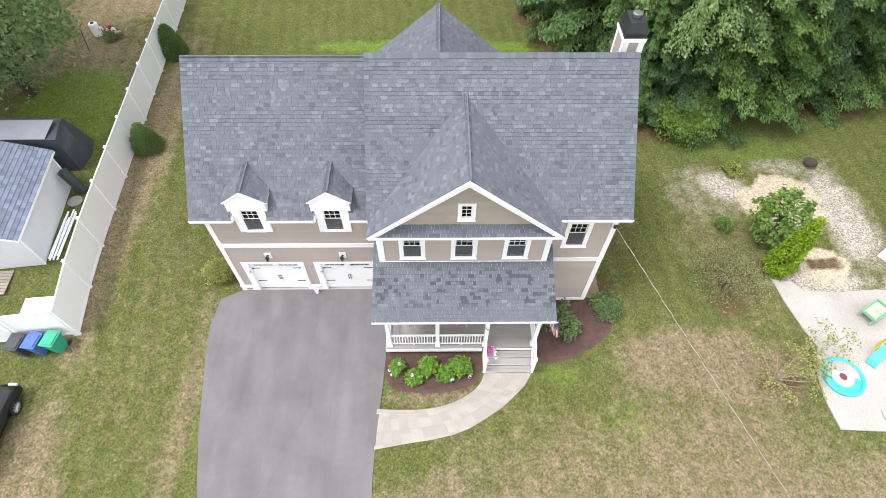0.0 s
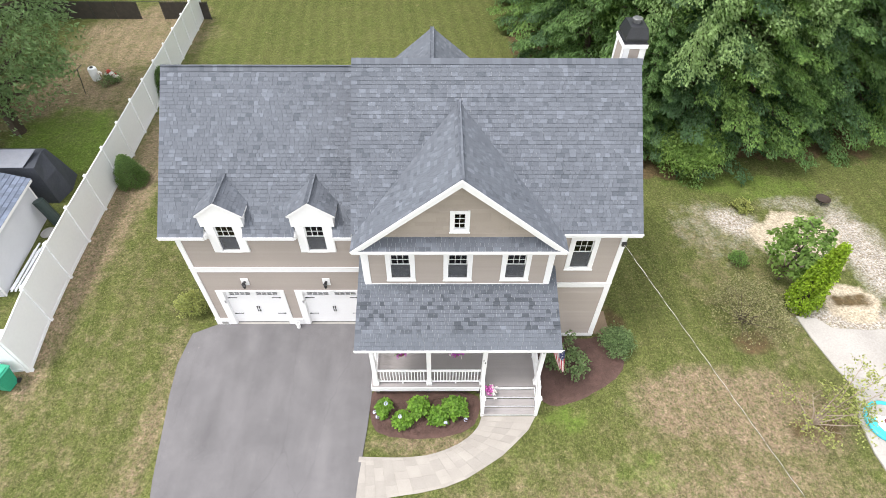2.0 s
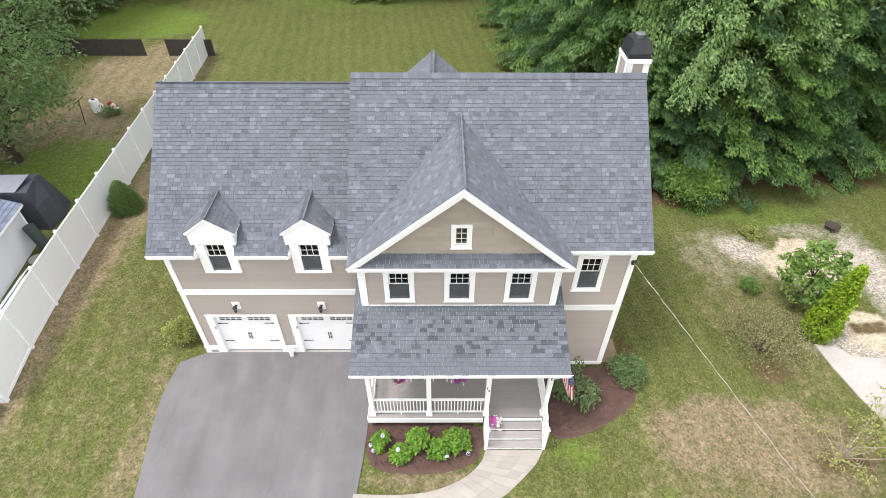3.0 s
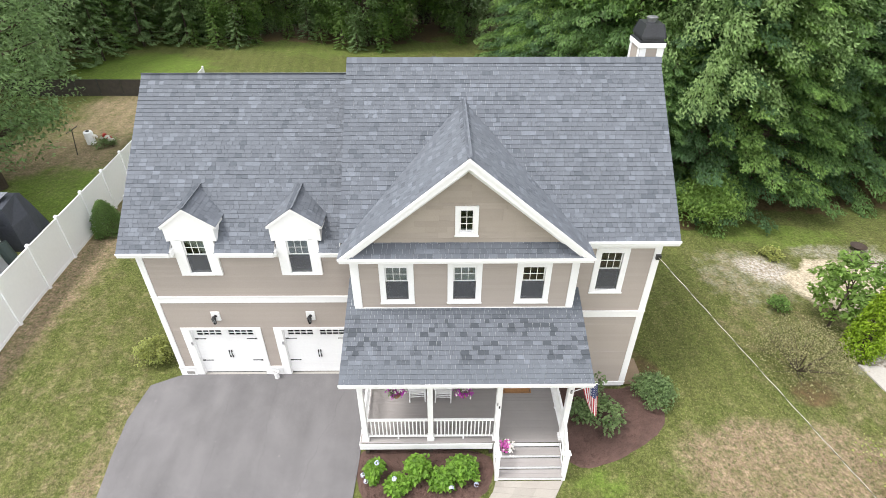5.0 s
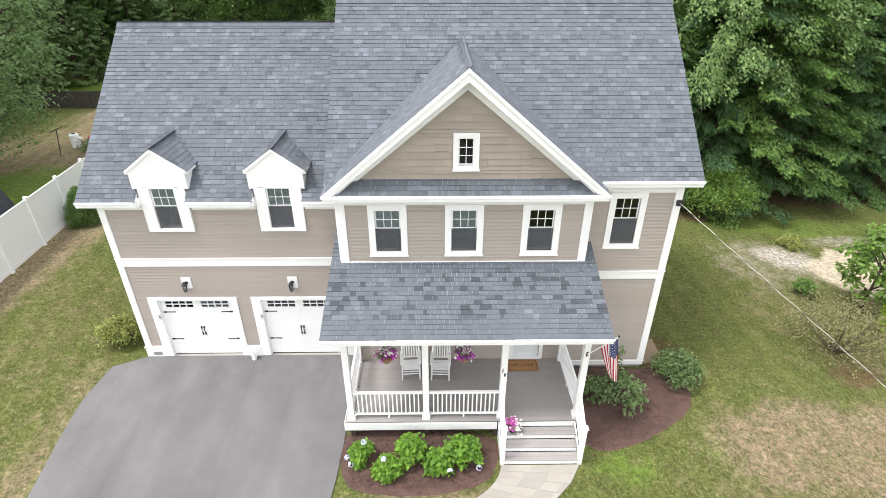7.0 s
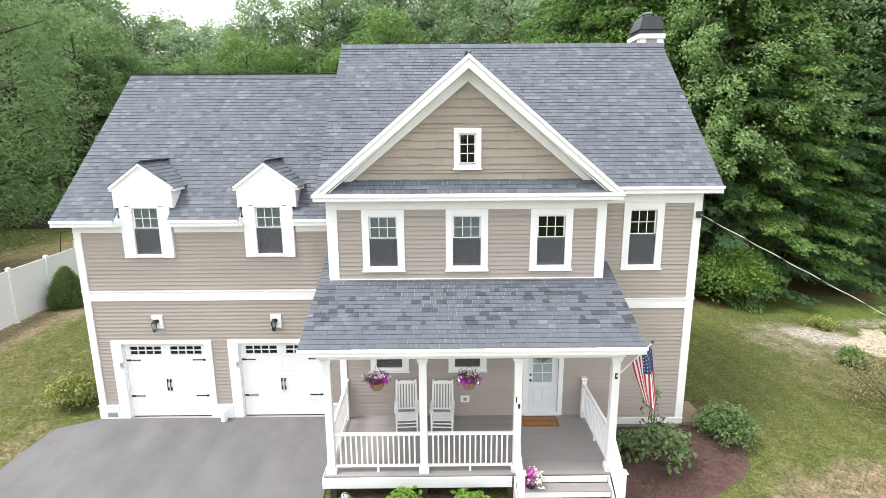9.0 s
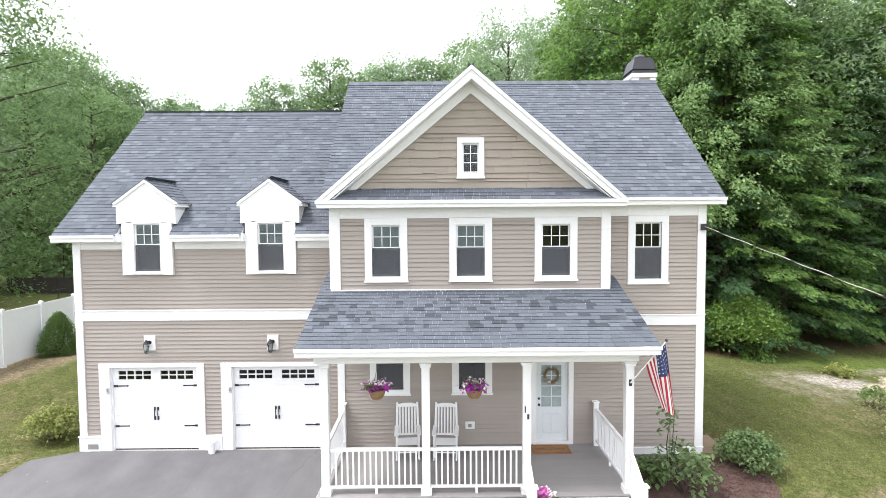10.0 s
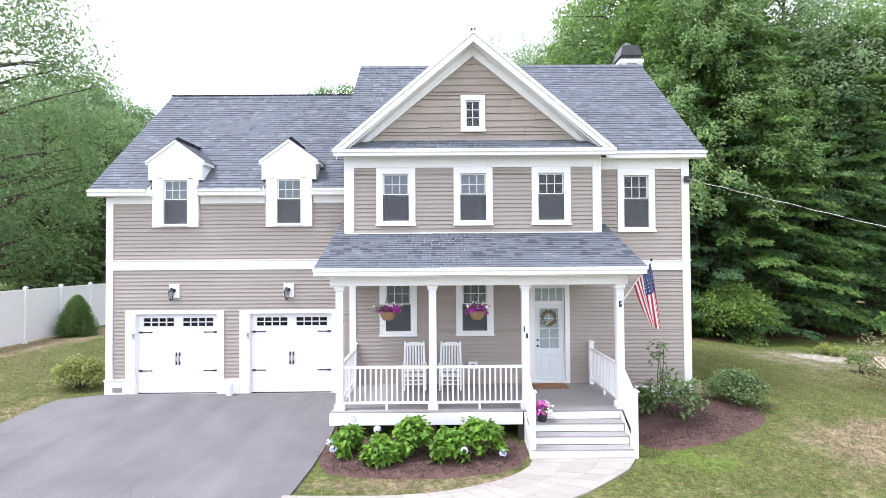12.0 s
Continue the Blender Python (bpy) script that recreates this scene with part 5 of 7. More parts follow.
dl = [(-9.42, -0.05), (-10.45, -0.55), (-10.68, -2.0), (-10.60, -3.4), (-10.42, -4.7), (-10.12, -6.7), (-9.65, -8.9), (-9.1, -11.0), (-8.5, -14.0), (-8.0, -20.0)]
dr = [(-2.36, -0.05), (-2.36, -0.9), (-2.36, -2.0), (-2.36, -3.4), (-2.42, -4.7), (-2.58, -6.7), (-2.66, -8.9), (-2.5, -11.0), (-2.2, -14.0), (-1.8, -20.0)]
strip("road", dl, dr, ASPHALT, "grey asphalt driveway with faint tyre streaks", "driveway", 0.03)
strip("road", [(-60, -20.0), (-20, -20.0), (20, -20.0), (60, -20.0)], [(-60, -26.5), (-20, -26.5), (20, -26.5), (60, -26.5)], ASPHALT, "grey asphalt street", "street", 0.032)


def bed(name, pts, label, lift):
    """A mound of bark mulch inside an outline."""
    n = len(pts)
    cx, cy = sum(p[0] for p in pts) / n, sum(p[1] for p in pts) / n
    smooth = []
    for i in range(n):
        p0, p1, p2, p3 = pts[i - 1], pts[i], pts[(i + 1) % n], pts[(i + 2) % n]
        for s in range(6):
            t = s / 6
            smooth.append(tuple(0.5 * (2 * p1[k] + (p2[k] - p0[k]) * t + (2 * p0[k] - 5 * p1[k] + 4 * p2[k] - p3[k]) * t * t + (3 * p1[k] - p0[k] - 3 * p2[k] + p3[k]) * t ** 3) for k in (0, 1)))
    verts, faces, rings = [], [], 10
    m = len(smooth)
    for r in range(rings):
        f = 1 - r / rings
        for x, y in smooth:
            wob = 1 + (0.05 * noise.noise((x * 2.3, y * 2.3, 1.0)) if r == 0 else 0)
            px, py = cx + (x - cx) * f * wob, cy + (y - cy) * f * wob
            verts.append((px, py, ground_z(px, py) + lift * min(1.0, r / 2.0) + 0.012 + (0.02 * noise.noise((px * 6, py * 6, 2.0)) if r else -0.03)))
    for r in range(rings - 1):
        for i in range(m):
            j = (i + 1) % m
            faces.append((r * m + i, r * m + j, (r + 1) * m + j, (r + 1) * m + i))
    faces.append(tuple((rings - 1) * m + i for i in range(m)))
    ob = tagged(raw(name, verts, faces, MULCH), label, "mulch bed", kind="structure")
    rc = random.Random(len(pts))
    cv, cf = [], []
    for _ in range(6000):
        f = math.sqrt(rc.random()) * 0.95
        x, y = rc.choice(smooth)
        px, py = cx + (x - cx) * f + rc.uniform(-0.16, 0.16), cy + (y - cy) * f + rc.uniform(-0.12, 0.12)
        z = ground_z(px, py) + lift * min(1.0, (1 - f) * 5) + 0.025
        a, s, w = rc.uniform(0, 6.28), rc.uniform(0.012, 0.03), rc.uniform(0.005, 0.011)
        ca, sa, tz = math.cos(a), math.sin(a), rc.uniform(-0.02, 0.03)
        k = len(cv)
        cv += [(px - ca * s, py - sa * s, z), (px + sa * w, py - ca * w, z + tz), (px + ca * s, py + sa * s, z + 0.005), (px - sa * w, py + ca * w, z + 0.012)]
        cf.append((k, k + 1, k + 2, k + 3))
    raw("bark_chips", cv, cf, MULCH, ob, kind="stuff")
    return ob


bed("mulch_bed", [(-2.30, -3.2), (-2.32, -4.5), (-1.7, -5.05), (-0.3, -5.2), (1.2, -5.0), (1.95, -4.4), (2.0, -3.4), (0, -3.0)], "dark bark mulch bed under the porch front", 0.05)
bed("mulch_bed", [(4.45, -0.8), (4.4, -3.2), (4.65, -3.75), (5.4, -3.85), (6.95, -3.25), (8.1, -2.4), (8.35, -1.5), (7.6, -0.75), (6.9, -0.75)], "dark bark mulch bed along the right house corner", 0.06)
tagged(part("ground_strip", boxes((7.10, 7.9, -0.6, 0.6, -0.2, 0.0)), mat("tan_soil", (0.30, 0.22, 0.15), (0.22, 0.16, 0.11), 0.95, 2, 20, 0.5, 30)), "bare tan soil beside the house corner", "soil", kind="structure")

# ---- plants ----
def leaf_cloud(centres, rnd, count, radius, size, flat=0.6, droop=0.0, lone=False):
    """Small folded leaves scattered round the centres (x, y, z, scale)."""
    verts, faces = [], []
    for cx, cy, cz, sc in centres:
        for _ in range(count):
            while True:
                a, b, c = rnd.uniform(-1, 1), rnd.uniform(-1, 1), rnd.uniform(-1, 1)
                q = a * a + b * b + c * c
                if q < 1:
                    break
            x, y, z = cx + a * radius * sc, cy + b * radius * sc, cz + c * radius * sc * flat - droop * (a * a + b * b) * radius * sc
            s = size * rnd.uniform(0.7, 1.3)
            yaw = rnd.uniform(0, 6.283)
            p, r = rnd.gauss(-0.5 if lone else -0.35, 0.4), rnd.gauss(0, 0.42)
            ux, uy, uz = math.cos(yaw) * math.cos(p), math.sin(yaw) * math.cos(p), math.sin(p)
            vx, vy, vz = -math.sin(yaw), math.cos(yaw), math.sin(r)
            w = s * 0.32
            k = len(verts)
            if lone:
                verts += [(x, y, z), (x + ux * s + vx * w, y + uy * s + vy * w, z + uz * s + vz * w), (x + ux * s * 0.6 - vx * w, y + uy * s * 0.6 - vy * w, z + uz * s * 0.6 - vz * w)]
                faces.append((k, k + 1, k + 2))
                continue
            verts += [(x, y, z), (x + ux * s * 0.5 + vx * w, y + uy * s * 0.5 + vy * w, z + uz * s * 0.5 + vz * w + s * 0.06),
                      (x + ux * s, y + uy * s, z + uz * s - s * 0.08), (x + ux * s * 0.5 - vx * w, y + uy * s * 0.5 - vy * w, z + uz * s * 0.5 - vz * w + s * 0.06)]
            faces += [(k, k + 1, k + 2), (k, k + 2, k + 3)]
    return verts, faces


def limb(bm, a, b, r0, r1, bend, rnd):
    a, b = Vector(a), Vector(b)
    mid = (a + b) / 2 + Vector((rnd.uniform(-1, 1), rnd.uniform(-1, 1), rnd.uniform(0, 1))) * bend
    tube(bm, a, mid, r0, (r0 + r1) / 2, 6)
    tube(bm, mid, b, (r0 + r1) / 2, r1, 6)
    return mid


def broadleaf(seed, h, spread, leaf, label, low=0.2, clumps=150, per=42, size=0.34, loc=(0, 0, 0), name="tree", lean=0.0, lone=True):
    rnd = random.Random(seed)
    t = thing(name, loc, label, "tree")
    bm = bmesh.new()
    tx, ty = rnd.uniform(-0.5, 0.5) + lean, rnd.uniform(-0.5, 0.5)
    tube(bm, (0, 0, -0.3), (tx * 0.4, ty * 0.4, h * 0.45), h * 0.018, h * 0.012, 8)
    tube(bm, (tx * 0.4, ty * 0.4, h * 0.45), (tx, ty, h * 0.9), h * 0.012, h * 0.003, 8)
    cs = []
    for i in range(clumps):
        f = low + (1 - low) * (i + rnd.random()) / clumps
        prof = math.sin(math.pi * min(1, (f - low * 0.6) / (1.06 - low * 0.6))) ** 0.65
        r = spread * prof * (0.45 + 0.6 * math.sqrt(rnd.random()))
        a = i * 2.399 + rnd.uniform(-0.5, 0.5)
        x, y, z = tx * f + r * math.cos(a), ty * f + r * math.sin(a), h * f - 0.12 * r + rnd.uniform(-0.4, 0.4)
        cs.append((x, y, z, rnd.uniform(0.65, 1.25)))
        if i % 4 == 0:
            limb(bm, (tx * f * 0.8, ty * f * 0.8, max(0.4, z - 0.35 * r)), (x, y, z), 0.012 * h * (1.05 - f) + 0.02, 0.015, 0.25, rnd)
    part("trunk", bm, BARK, t)
    v, fc = leaf_cloud(cs, rnd, per, spread * 0.27, size, 0.6, 0.12, lone)
    raw("crown", v, fc, leaf, t)
    return t


def layered(seed, h, spread, leaf, label, low=0.03, loc=(0, 0, 0), name="tree", sprays=140, size=0.135, per=330, fluff=0.05):
    """A forest-edge tree clothed to the ground in drooping flat sprays with dark gaps between."""
    rnd = random.Random(seed)
    t = thing(name, loc, label, "tree")
    bm = bmesh.new()
    tube(bm, (0, 0, -0.3), (0, 0, h * 0.95), h * 0.016, 0.02, 8)
    verts, faces = [], []
    for i in range(sprays):
        f = low + (0.99 - low) * (i + rnd.random() * 0.8) / sprays
        a = i * 2.399 + rnd.uniform(-0.5, 0.5)
        R = spread * (1.02 - f) ** 0.5 * rnd.uniform(0.72, 1.12)
        z0 = h * f
        ca, sa = math.cos(a), math.sin(a)
        r0 = R * rnd.uniform(0.15, 0.35)
        length, width = R - r0 + 0.5, (0.55 + 0.30 * rnd.random()) * (0.55 + 0.12 * R)
        drop = rnd.uniform(0.28, 0.55)
        if i % 3 == 0:
            tube(bm, (0, 0, z0), (ca * R * 0.85, sa * R * 0.85, z0 - 0.12 * R), 0.04, 0.008, 4)
        for _ in range(int(per * (0.45 + 0.65 * R / spread))):
            u = math.sqrt(rnd.random())
            wv = rnd.uniform(-1, 1) * width * (0.25 + 0.9 * u) * (1.15 - u * u * 0.6)
            rr = r0 + length * u
            x, y = ca * rr - sa * wv, sa * rr + ca * wv
            z = z0 + 0.12 * rr - drop * u * u * length * 0.6 - 0.22 * abs(wv) + rnd.gauss(0, fluff)
            s = size * rnd.uniform(0.7, 1.4)
            yaw = a + (0.9 if wv > 0 else -0.9) * rnd.random() + rnd.gauss(0, 0.3)
            p, q = rnd.gauss(-0.5 - drop * u * 0.5, 0.22 + fluff * 0.8), rnd.gauss(0, 0.28 + fluff * 0.5)
            ux, uy, uz = math.cos(yaw) * math.cos(p), math.sin(yaw) * math.cos(p), math.sin(p)
            vx, vy, vz = -math.sin(yaw), math.cos(yaw), math.sin(q)
            w = s * 0.34
            kk = len(verts)
            verts += [(x, y, z), (x + ux * s + vx * w, y + uy * s + vy * w, z + uz * s + vz * w), (x + ux * s * 0.6 - vx * w, y + uy * s * 0.6 - vy * w, z + uz * s * 0.6 - vz * w)]
            faces.append((kk, kk + 1, kk + 2))
    part("trunk", bm, BARK, t)
    raw("crown", verts, faces, leaf, t)
    return t


rw = random.Random(77)
kinds_edge = [layered(101, 14, 3.9, LEAF, "tall woodland tree with drooping green sprays"), layered(102, 15.5, 4.1, LEAF_LIGHT, "tall light green woodland tree with drooping sprays"),
              layered(103, 15, 4.0, LEAF_DARK, "tall dark green hemlock at the wood's edge")]
# upper wood and far rows get their haze from the paled leaf colours
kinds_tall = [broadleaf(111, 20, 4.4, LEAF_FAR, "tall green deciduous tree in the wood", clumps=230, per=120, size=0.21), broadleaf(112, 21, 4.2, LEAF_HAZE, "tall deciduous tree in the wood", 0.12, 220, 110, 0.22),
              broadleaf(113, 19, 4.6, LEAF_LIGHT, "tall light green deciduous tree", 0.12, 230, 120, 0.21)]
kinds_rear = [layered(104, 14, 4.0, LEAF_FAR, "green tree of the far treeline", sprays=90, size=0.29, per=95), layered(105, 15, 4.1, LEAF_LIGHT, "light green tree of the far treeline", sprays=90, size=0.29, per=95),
              layered(106, 15, 4.0, LEAF_FAR, "far-treeline tree, its green paled as by haze", sprays=90, size=0.29, per=95)]
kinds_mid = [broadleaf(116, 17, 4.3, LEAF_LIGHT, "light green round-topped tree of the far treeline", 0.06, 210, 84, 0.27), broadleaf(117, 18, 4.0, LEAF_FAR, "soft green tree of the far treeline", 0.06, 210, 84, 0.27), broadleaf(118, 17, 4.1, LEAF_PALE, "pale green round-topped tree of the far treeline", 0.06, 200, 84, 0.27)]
kinds_far = [broadleaf(114, 20, 4.4, LEAF_HAZE, "tall far-treeline tree with haze painted into its leaves", 0.15, 200, 72, 0.30), broadleaf(115, 21, 4.3, LEAF_FAR, "tall green tree of the far treeline", 0.15, 200, 72, 0.30)]
used = set()


def plant(kinds, i, x, y, s, group, turn):
    src = kinds[i % len(kinds)]
    m = pose(x, y, ground_z(x, y) - 0.05, 0, 0, turn)
    if src.name not in used:
        used.add(src.name)
        src.matrix_basis = m
        src.scale = (s, s, s)
        src["group"] = group
        return src
    c = copy_thing(src, m)
    c.scale = (s, s, s)
    return tagged(c, group=group)


# wood beside and behind the house: a dense edge, taller trees behind
SIDE = "trees of the side wood"
EDGE = [(33, 19.0), (30, 18.6), (27.5, 17.8), (25, 17.0), (22.6, 16.4), (20.2, 15.6), (17.8, 14.9), (15.8, 14.3), (11.4, 18.6), (10.9, 21.0), (10.5, 24.0), (10.2, 27.0), (10.0, 30.5), (9.8, 34.0), (9.4, 38.0), (9.0, 42.0)]
for i, (x, y) in enumerate(EDGE):
    plant(kinds_edge, (0, 2, 1, 0, 2, 0, 1, 2, 0)[i % 9], x + rw.uniform(-0.5, 0.5), y + rw.uniform(-0.4, 0.4), rw.uniform(1.12, 1.4), SIDE, rw.uniform(0, 360))
layered(131, 22.0, 5.8, LEAF_PALE, "tall soft pale green locust at the wood's edge", 0.30, (15.6, 14.8, ground_z(15.6, 14.8)), sprays=190, size=0.17, per=380, fluff=0.28)
plant(kinds_edge, 0, 12.2, 13.2, 0.6, SIDE, 140)
plant(kinds_edge, 2, 14.2, 13.6, 0.72, SIDE, 200)
for i, (x, y, s) in enumerate(((15.5, 17, 1.1), (19, 18.5, 1.15), (23, 19.5, 1.1), (27, 21, 1.15), (31, 22, 1.1), (36, 20, 1.1), (14, 21, 1.2), (18, 24, 1.2), (23, 26, 1.2), (29, 28, 1.2), (13.5, 26, 1.25), (13, 31, 1.25), (17, 31, 1.25), (22, 33, 1.25),
                                (12.5, 36, 1.2), (16.5, 38, 1.25), (12, 42, 1.25), (21, 42, 1.3), (8.5, 47, 1.36), (13, 49, 1.4), (35, 27, 1.2), (40, 22, 1.2), (28, 36, 1.3), (6.5, 52, 1.25), (41, 15, 1.1), (38, 10, 1.0))):
    plant(kinds_tall, (2, 0, 1)[i % 3] if i < 14 else 1, x + rw.uniform(-0.7, 0.7), y + rw.uniform(-0.7, 0.7), s * rw.uniform(0.92, 1.08), SIDE, rw.uniform(0, 360))
# treeline behind the back lawn
REAR = "trees of the back treeline"
SKYLINE = ((-60, 27), (-46, 29), (-42, 25), (-38, 25), (-33, 23), (-30, 20.5), (-27, 22.5), (-24.5, 21.5), (-22, 26), (-18, 23), (-14, 27.5), (-10, 25), (-5, 30), (0, 28), (9, 31))


def skyline(x):
    """Height of the far treeline along the back of the lot."""
    for (x0, h0), (x1, h1) in zip(SKYLINE, SKYLINE[1:]):
        if x0 <= x <= x1:
            return h0 + (h1 - h0) * (x - x0) / (x1 - x0)
    return 25.0


for i in range(25):
    x = -53 + i * 2.4 + rw.uniform(-0.8, 0.8)
    y = 51.0 + 2.5 * math.sin(i * 0.9) + (7 if -5 < x < 1 else 0) + rw.uniform(-1, 1)
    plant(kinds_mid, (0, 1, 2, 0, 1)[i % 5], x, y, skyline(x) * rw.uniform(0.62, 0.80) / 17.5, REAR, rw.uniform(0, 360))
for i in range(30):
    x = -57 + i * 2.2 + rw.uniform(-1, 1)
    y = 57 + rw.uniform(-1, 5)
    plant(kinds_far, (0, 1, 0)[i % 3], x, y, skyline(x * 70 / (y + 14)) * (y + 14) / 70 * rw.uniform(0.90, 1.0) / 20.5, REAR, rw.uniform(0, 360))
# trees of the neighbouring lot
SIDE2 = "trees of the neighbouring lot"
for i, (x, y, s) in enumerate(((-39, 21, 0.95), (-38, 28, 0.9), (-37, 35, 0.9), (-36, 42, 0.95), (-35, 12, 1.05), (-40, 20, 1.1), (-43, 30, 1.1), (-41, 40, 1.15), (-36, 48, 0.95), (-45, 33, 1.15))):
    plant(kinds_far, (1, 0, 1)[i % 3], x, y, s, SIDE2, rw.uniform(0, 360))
for i, (x, y, s) in enumerate(((-33.5, 33.5, 0.45), (-34.5, 37, 0.6), (-33, 40.5, 0.5), (-36.5, 31, 0.6), (-37, 25, 0.65), (-36, 18, 0.6), (-31.5, 46, 0.6), (-34, 45, 0.6), (-38.5, 37, 0.75), (-27.0, 47.0, 0.55))):
    plant(kinds_rear, (0, 2, 0, 1)[i % 4], x, y, s, SIDE2, rw.uniform(0, 360))
shade = broadleaf(121, 21.0, 6.4, LEAF_FAR, "large shade tree hanging over the neighbouring garden", 0.14, 240, 150, 0.25, (-25.5, 14.0, ground_z(-25.5, 14.0)))
for i in range(26):
    x = -50 + i * 2.2 + rw.uniform(-0.6, 0.6)
    if -5 < x < 1:
        continue
    plant(kinds_rear, (1, 2, 1)[i % 3], x, 47.4 + 2.0 * math.sin(i * 0.9) + rw.uniform(-0.6, 0.6), rw.uniform(0.16, 0.30), REAR, rw.uniform(0, 360))


# ---- garden plants ----
def bush(name, loc, r, h, leaf, label, category, seed, size=0.09, clumps=60, per=34, cone=False, stems=True, turn=0.0, group=""):
    rnd = random.Random(seed)
    t = thing(name, loc, label, category, group, turn=turn)
    cs, bm = [], bmesh.new()
    for i in range(clumps):
        a = i * 2.399 + rnd.uniform(-0.4, 0.4)
        if cone:
            f = (i + 0.5) / clumps
            rr = r * (1 - f) ** 0.62 * min(1.0, 0.72 + 3 * f) * 0.86
            cs.append((rr * math.cos(a), rr * math.sin(a), h * (0.04 + 0.93 * f), 0.75 + 0.5 * (1 - f)))
        else:
            f = math.sqrt(rnd.random())
            zz = h * (0.20 + 0.70 * math.sqrt(max(0.0, 1 - f * f)) * rnd.uniform(0.72, 1.12))
            cs.append((r * 0.86 * f * math.cos(a), r * 0.86 * f * math.sin(a), zz, rnd.uniform(0.7, 1.2)))
        if stems and i % 5 == 0:
            limb(bm, (0.04 * math.cos(a), 0.04 * math.sin(a), -0.05), cs[-1][:3], 0.016, 0.006, 0.06, rnd)
    if cone:
        tube(bm, (0, 0, -0.05), (0, 0, h * 0.8), 0.05, 0.02, 6)
    if bm.verts:
        part("stems", bm, BARK, t)
    else:
        bm.free()
    v, f = leaf_cloud(cs, rnd, per, (0.22 if cone else 0.30) * r + 0.04, size, 0.8)
    raw("foliage", v, f, leaf, t)
    return t


def gz(x, y, lift=0.0):
    return (x, y, ground_z(x, y) + lift)


def flower_heads(parent, spots, material, r, seed, label):
    rnd = random.Random(seed)
    for x, y, z in spots:
        bm = bmesh.new()
        for _ in range(46):
            a, b = rnd.uniform(0, 6.283), math.acos(rnd.uniform(-0.4, 1))
            d = Vector((math.cos(a) * math.sin(b), math.sin(a) * math.sin(b), math.cos(b)))
            c = Vector((x, y, z)) + d * r
            q = d.to_track_quat("Z", "Y")
            w = r * 0.34
            vs = [bm.verts.new(c + q @ Vector(p)) for p in ((-w, 0, 0), (0, -w, 0.006), (w, 0, 0), (0, w, 0.006))]
            bm.faces.new(vs)
        part("flower_head", bm, material, parent, label)


hy = (((-1.78, -4.05), 0.33, 0.58), ((-1.05, -4.52), 0.34, 0.52), ((-0.42, -4.05), 0.40, 0.78), ((0.35, -4.38), 0.36, 0.58), ((1.02, -4.08), 0.45, 0.74))
for i, ((x, y), r, h) in enumerate(hy):
    b = bush("hydrangea_bush", gz(x, y, 0.05), r, h, LEAF_BRIGHT, "bright green large-leaved hydrangea in the mulch bed", "bush", 300 + i, 0.135, 40, 26, group="hydrangeas before the porch")
    if i in (0, 1, 3, 4):
        sp = {0: [(-0.36, -0.2, 0.32), (-0.25, -0.36, 0.24), (0.1, -0.05, 0.74)], 1: [(-0.05, -0.1, 0.72)], 3: [(0.3, -0.3, 0.3)], 4: [(0.42, -0.42, 0.16)]}[i]
        flower_heads(b, sp, PETAL_BLUE, 0.07, 310 + i, "pale flower head")
bush("shrub", gz(5.95, -2.25, 0.05), 0.72, 1.15, LEAF_SHRUB, "loose green shrub in dark mulch beside the steps", "bush", 331, 0.13, 40, 15)
bush("shrub", gz(5.15, -2.0, 0.05), 0.42, 0.7, LEAF_SHRUB, "small loose green shrub in dark mulch", "bush", 332, 0.12, 26, 22)
bush("tall_shoot", gz(5.75, -1.75, 0.05), 0.30, 2.0, LEAF_SHRUB, "tall thin leafy shoot against the siding", "bush", 333, 0.12, 16, 5)
bush("shrub", gz(8.05, -1.2, 0.02), 0.78, 0.82, LEAF_SHRUB, "rounded green azalea shrub at the bed's edge", "bush", 334, 0.09, 80, 34)
bush("golden_shrub", gz(-10.75, 0.75), 0.72, 1.0, LEAF_GOLD, "yellow-green shrub beside the garage corner", "bush", 335, 0.085, 80, 34)
bush("arborvitae", gz(-16.6, 9.2), 0.86, 1.85, LEAF_CONE, "dense dark green conical evergreen by the white fence", "bush", 336, 0.06, 220, 80, True)
bush("arborvitae", gz(-17.55, 18.1), 0.95, 2.2, LEAF_CONE, "dense dark green conical evergreen by the white fence", "bush", 337, 0.06, 220, 80, True)
bush("brushy_shrub", gz(14.3, 0.3), 1.9, 1.9, LEAF_BROWN, "thin brownish-green brushy shrub on bare soil", "bush", 338, 0.075, 150, 20)
bush("sapling", gz(15.4, 3.9), 0.48, 0.75, LEAF_LIGHT, "small green sapling on gravel", "bush", 339, 0.10, 26, 22)
bush("arborvitae", gz(17.3, 1.2), 0.72, 4.4, LEAF_LIME, "tall lime green arborvitae beside the sand", "tree", 340, 0.10, 230, 44, True)
bush("vine_covered_shrub", gz(14.9, 11.5), 2.1, 2.9, LEAF_MAPLE, "mound of bright green vines at the wood's edge", "bush", 345, 0.14, 150, 60)
bush("grass_clump", gz(17.3, 8.1), 0.55, 0.45, LEAF_GOLD, "yellow-green weed clump in gravel", "plant", 341, 0.11, 26, 24, stems=False)
bush("shrub", gz(25.3, 3.4), 1.0, 1.7, LEAF, "green shrub beyond the sand", "bush", 342, 0.13, 60, 28)
broadleaf(350, 3.4, 1.25, LEAF_MAPLE, "young maple with broad light green leaves", 0.3, 60, 34, 0.21, gz(17.15, 2.9), "maple_tree", lone=False)
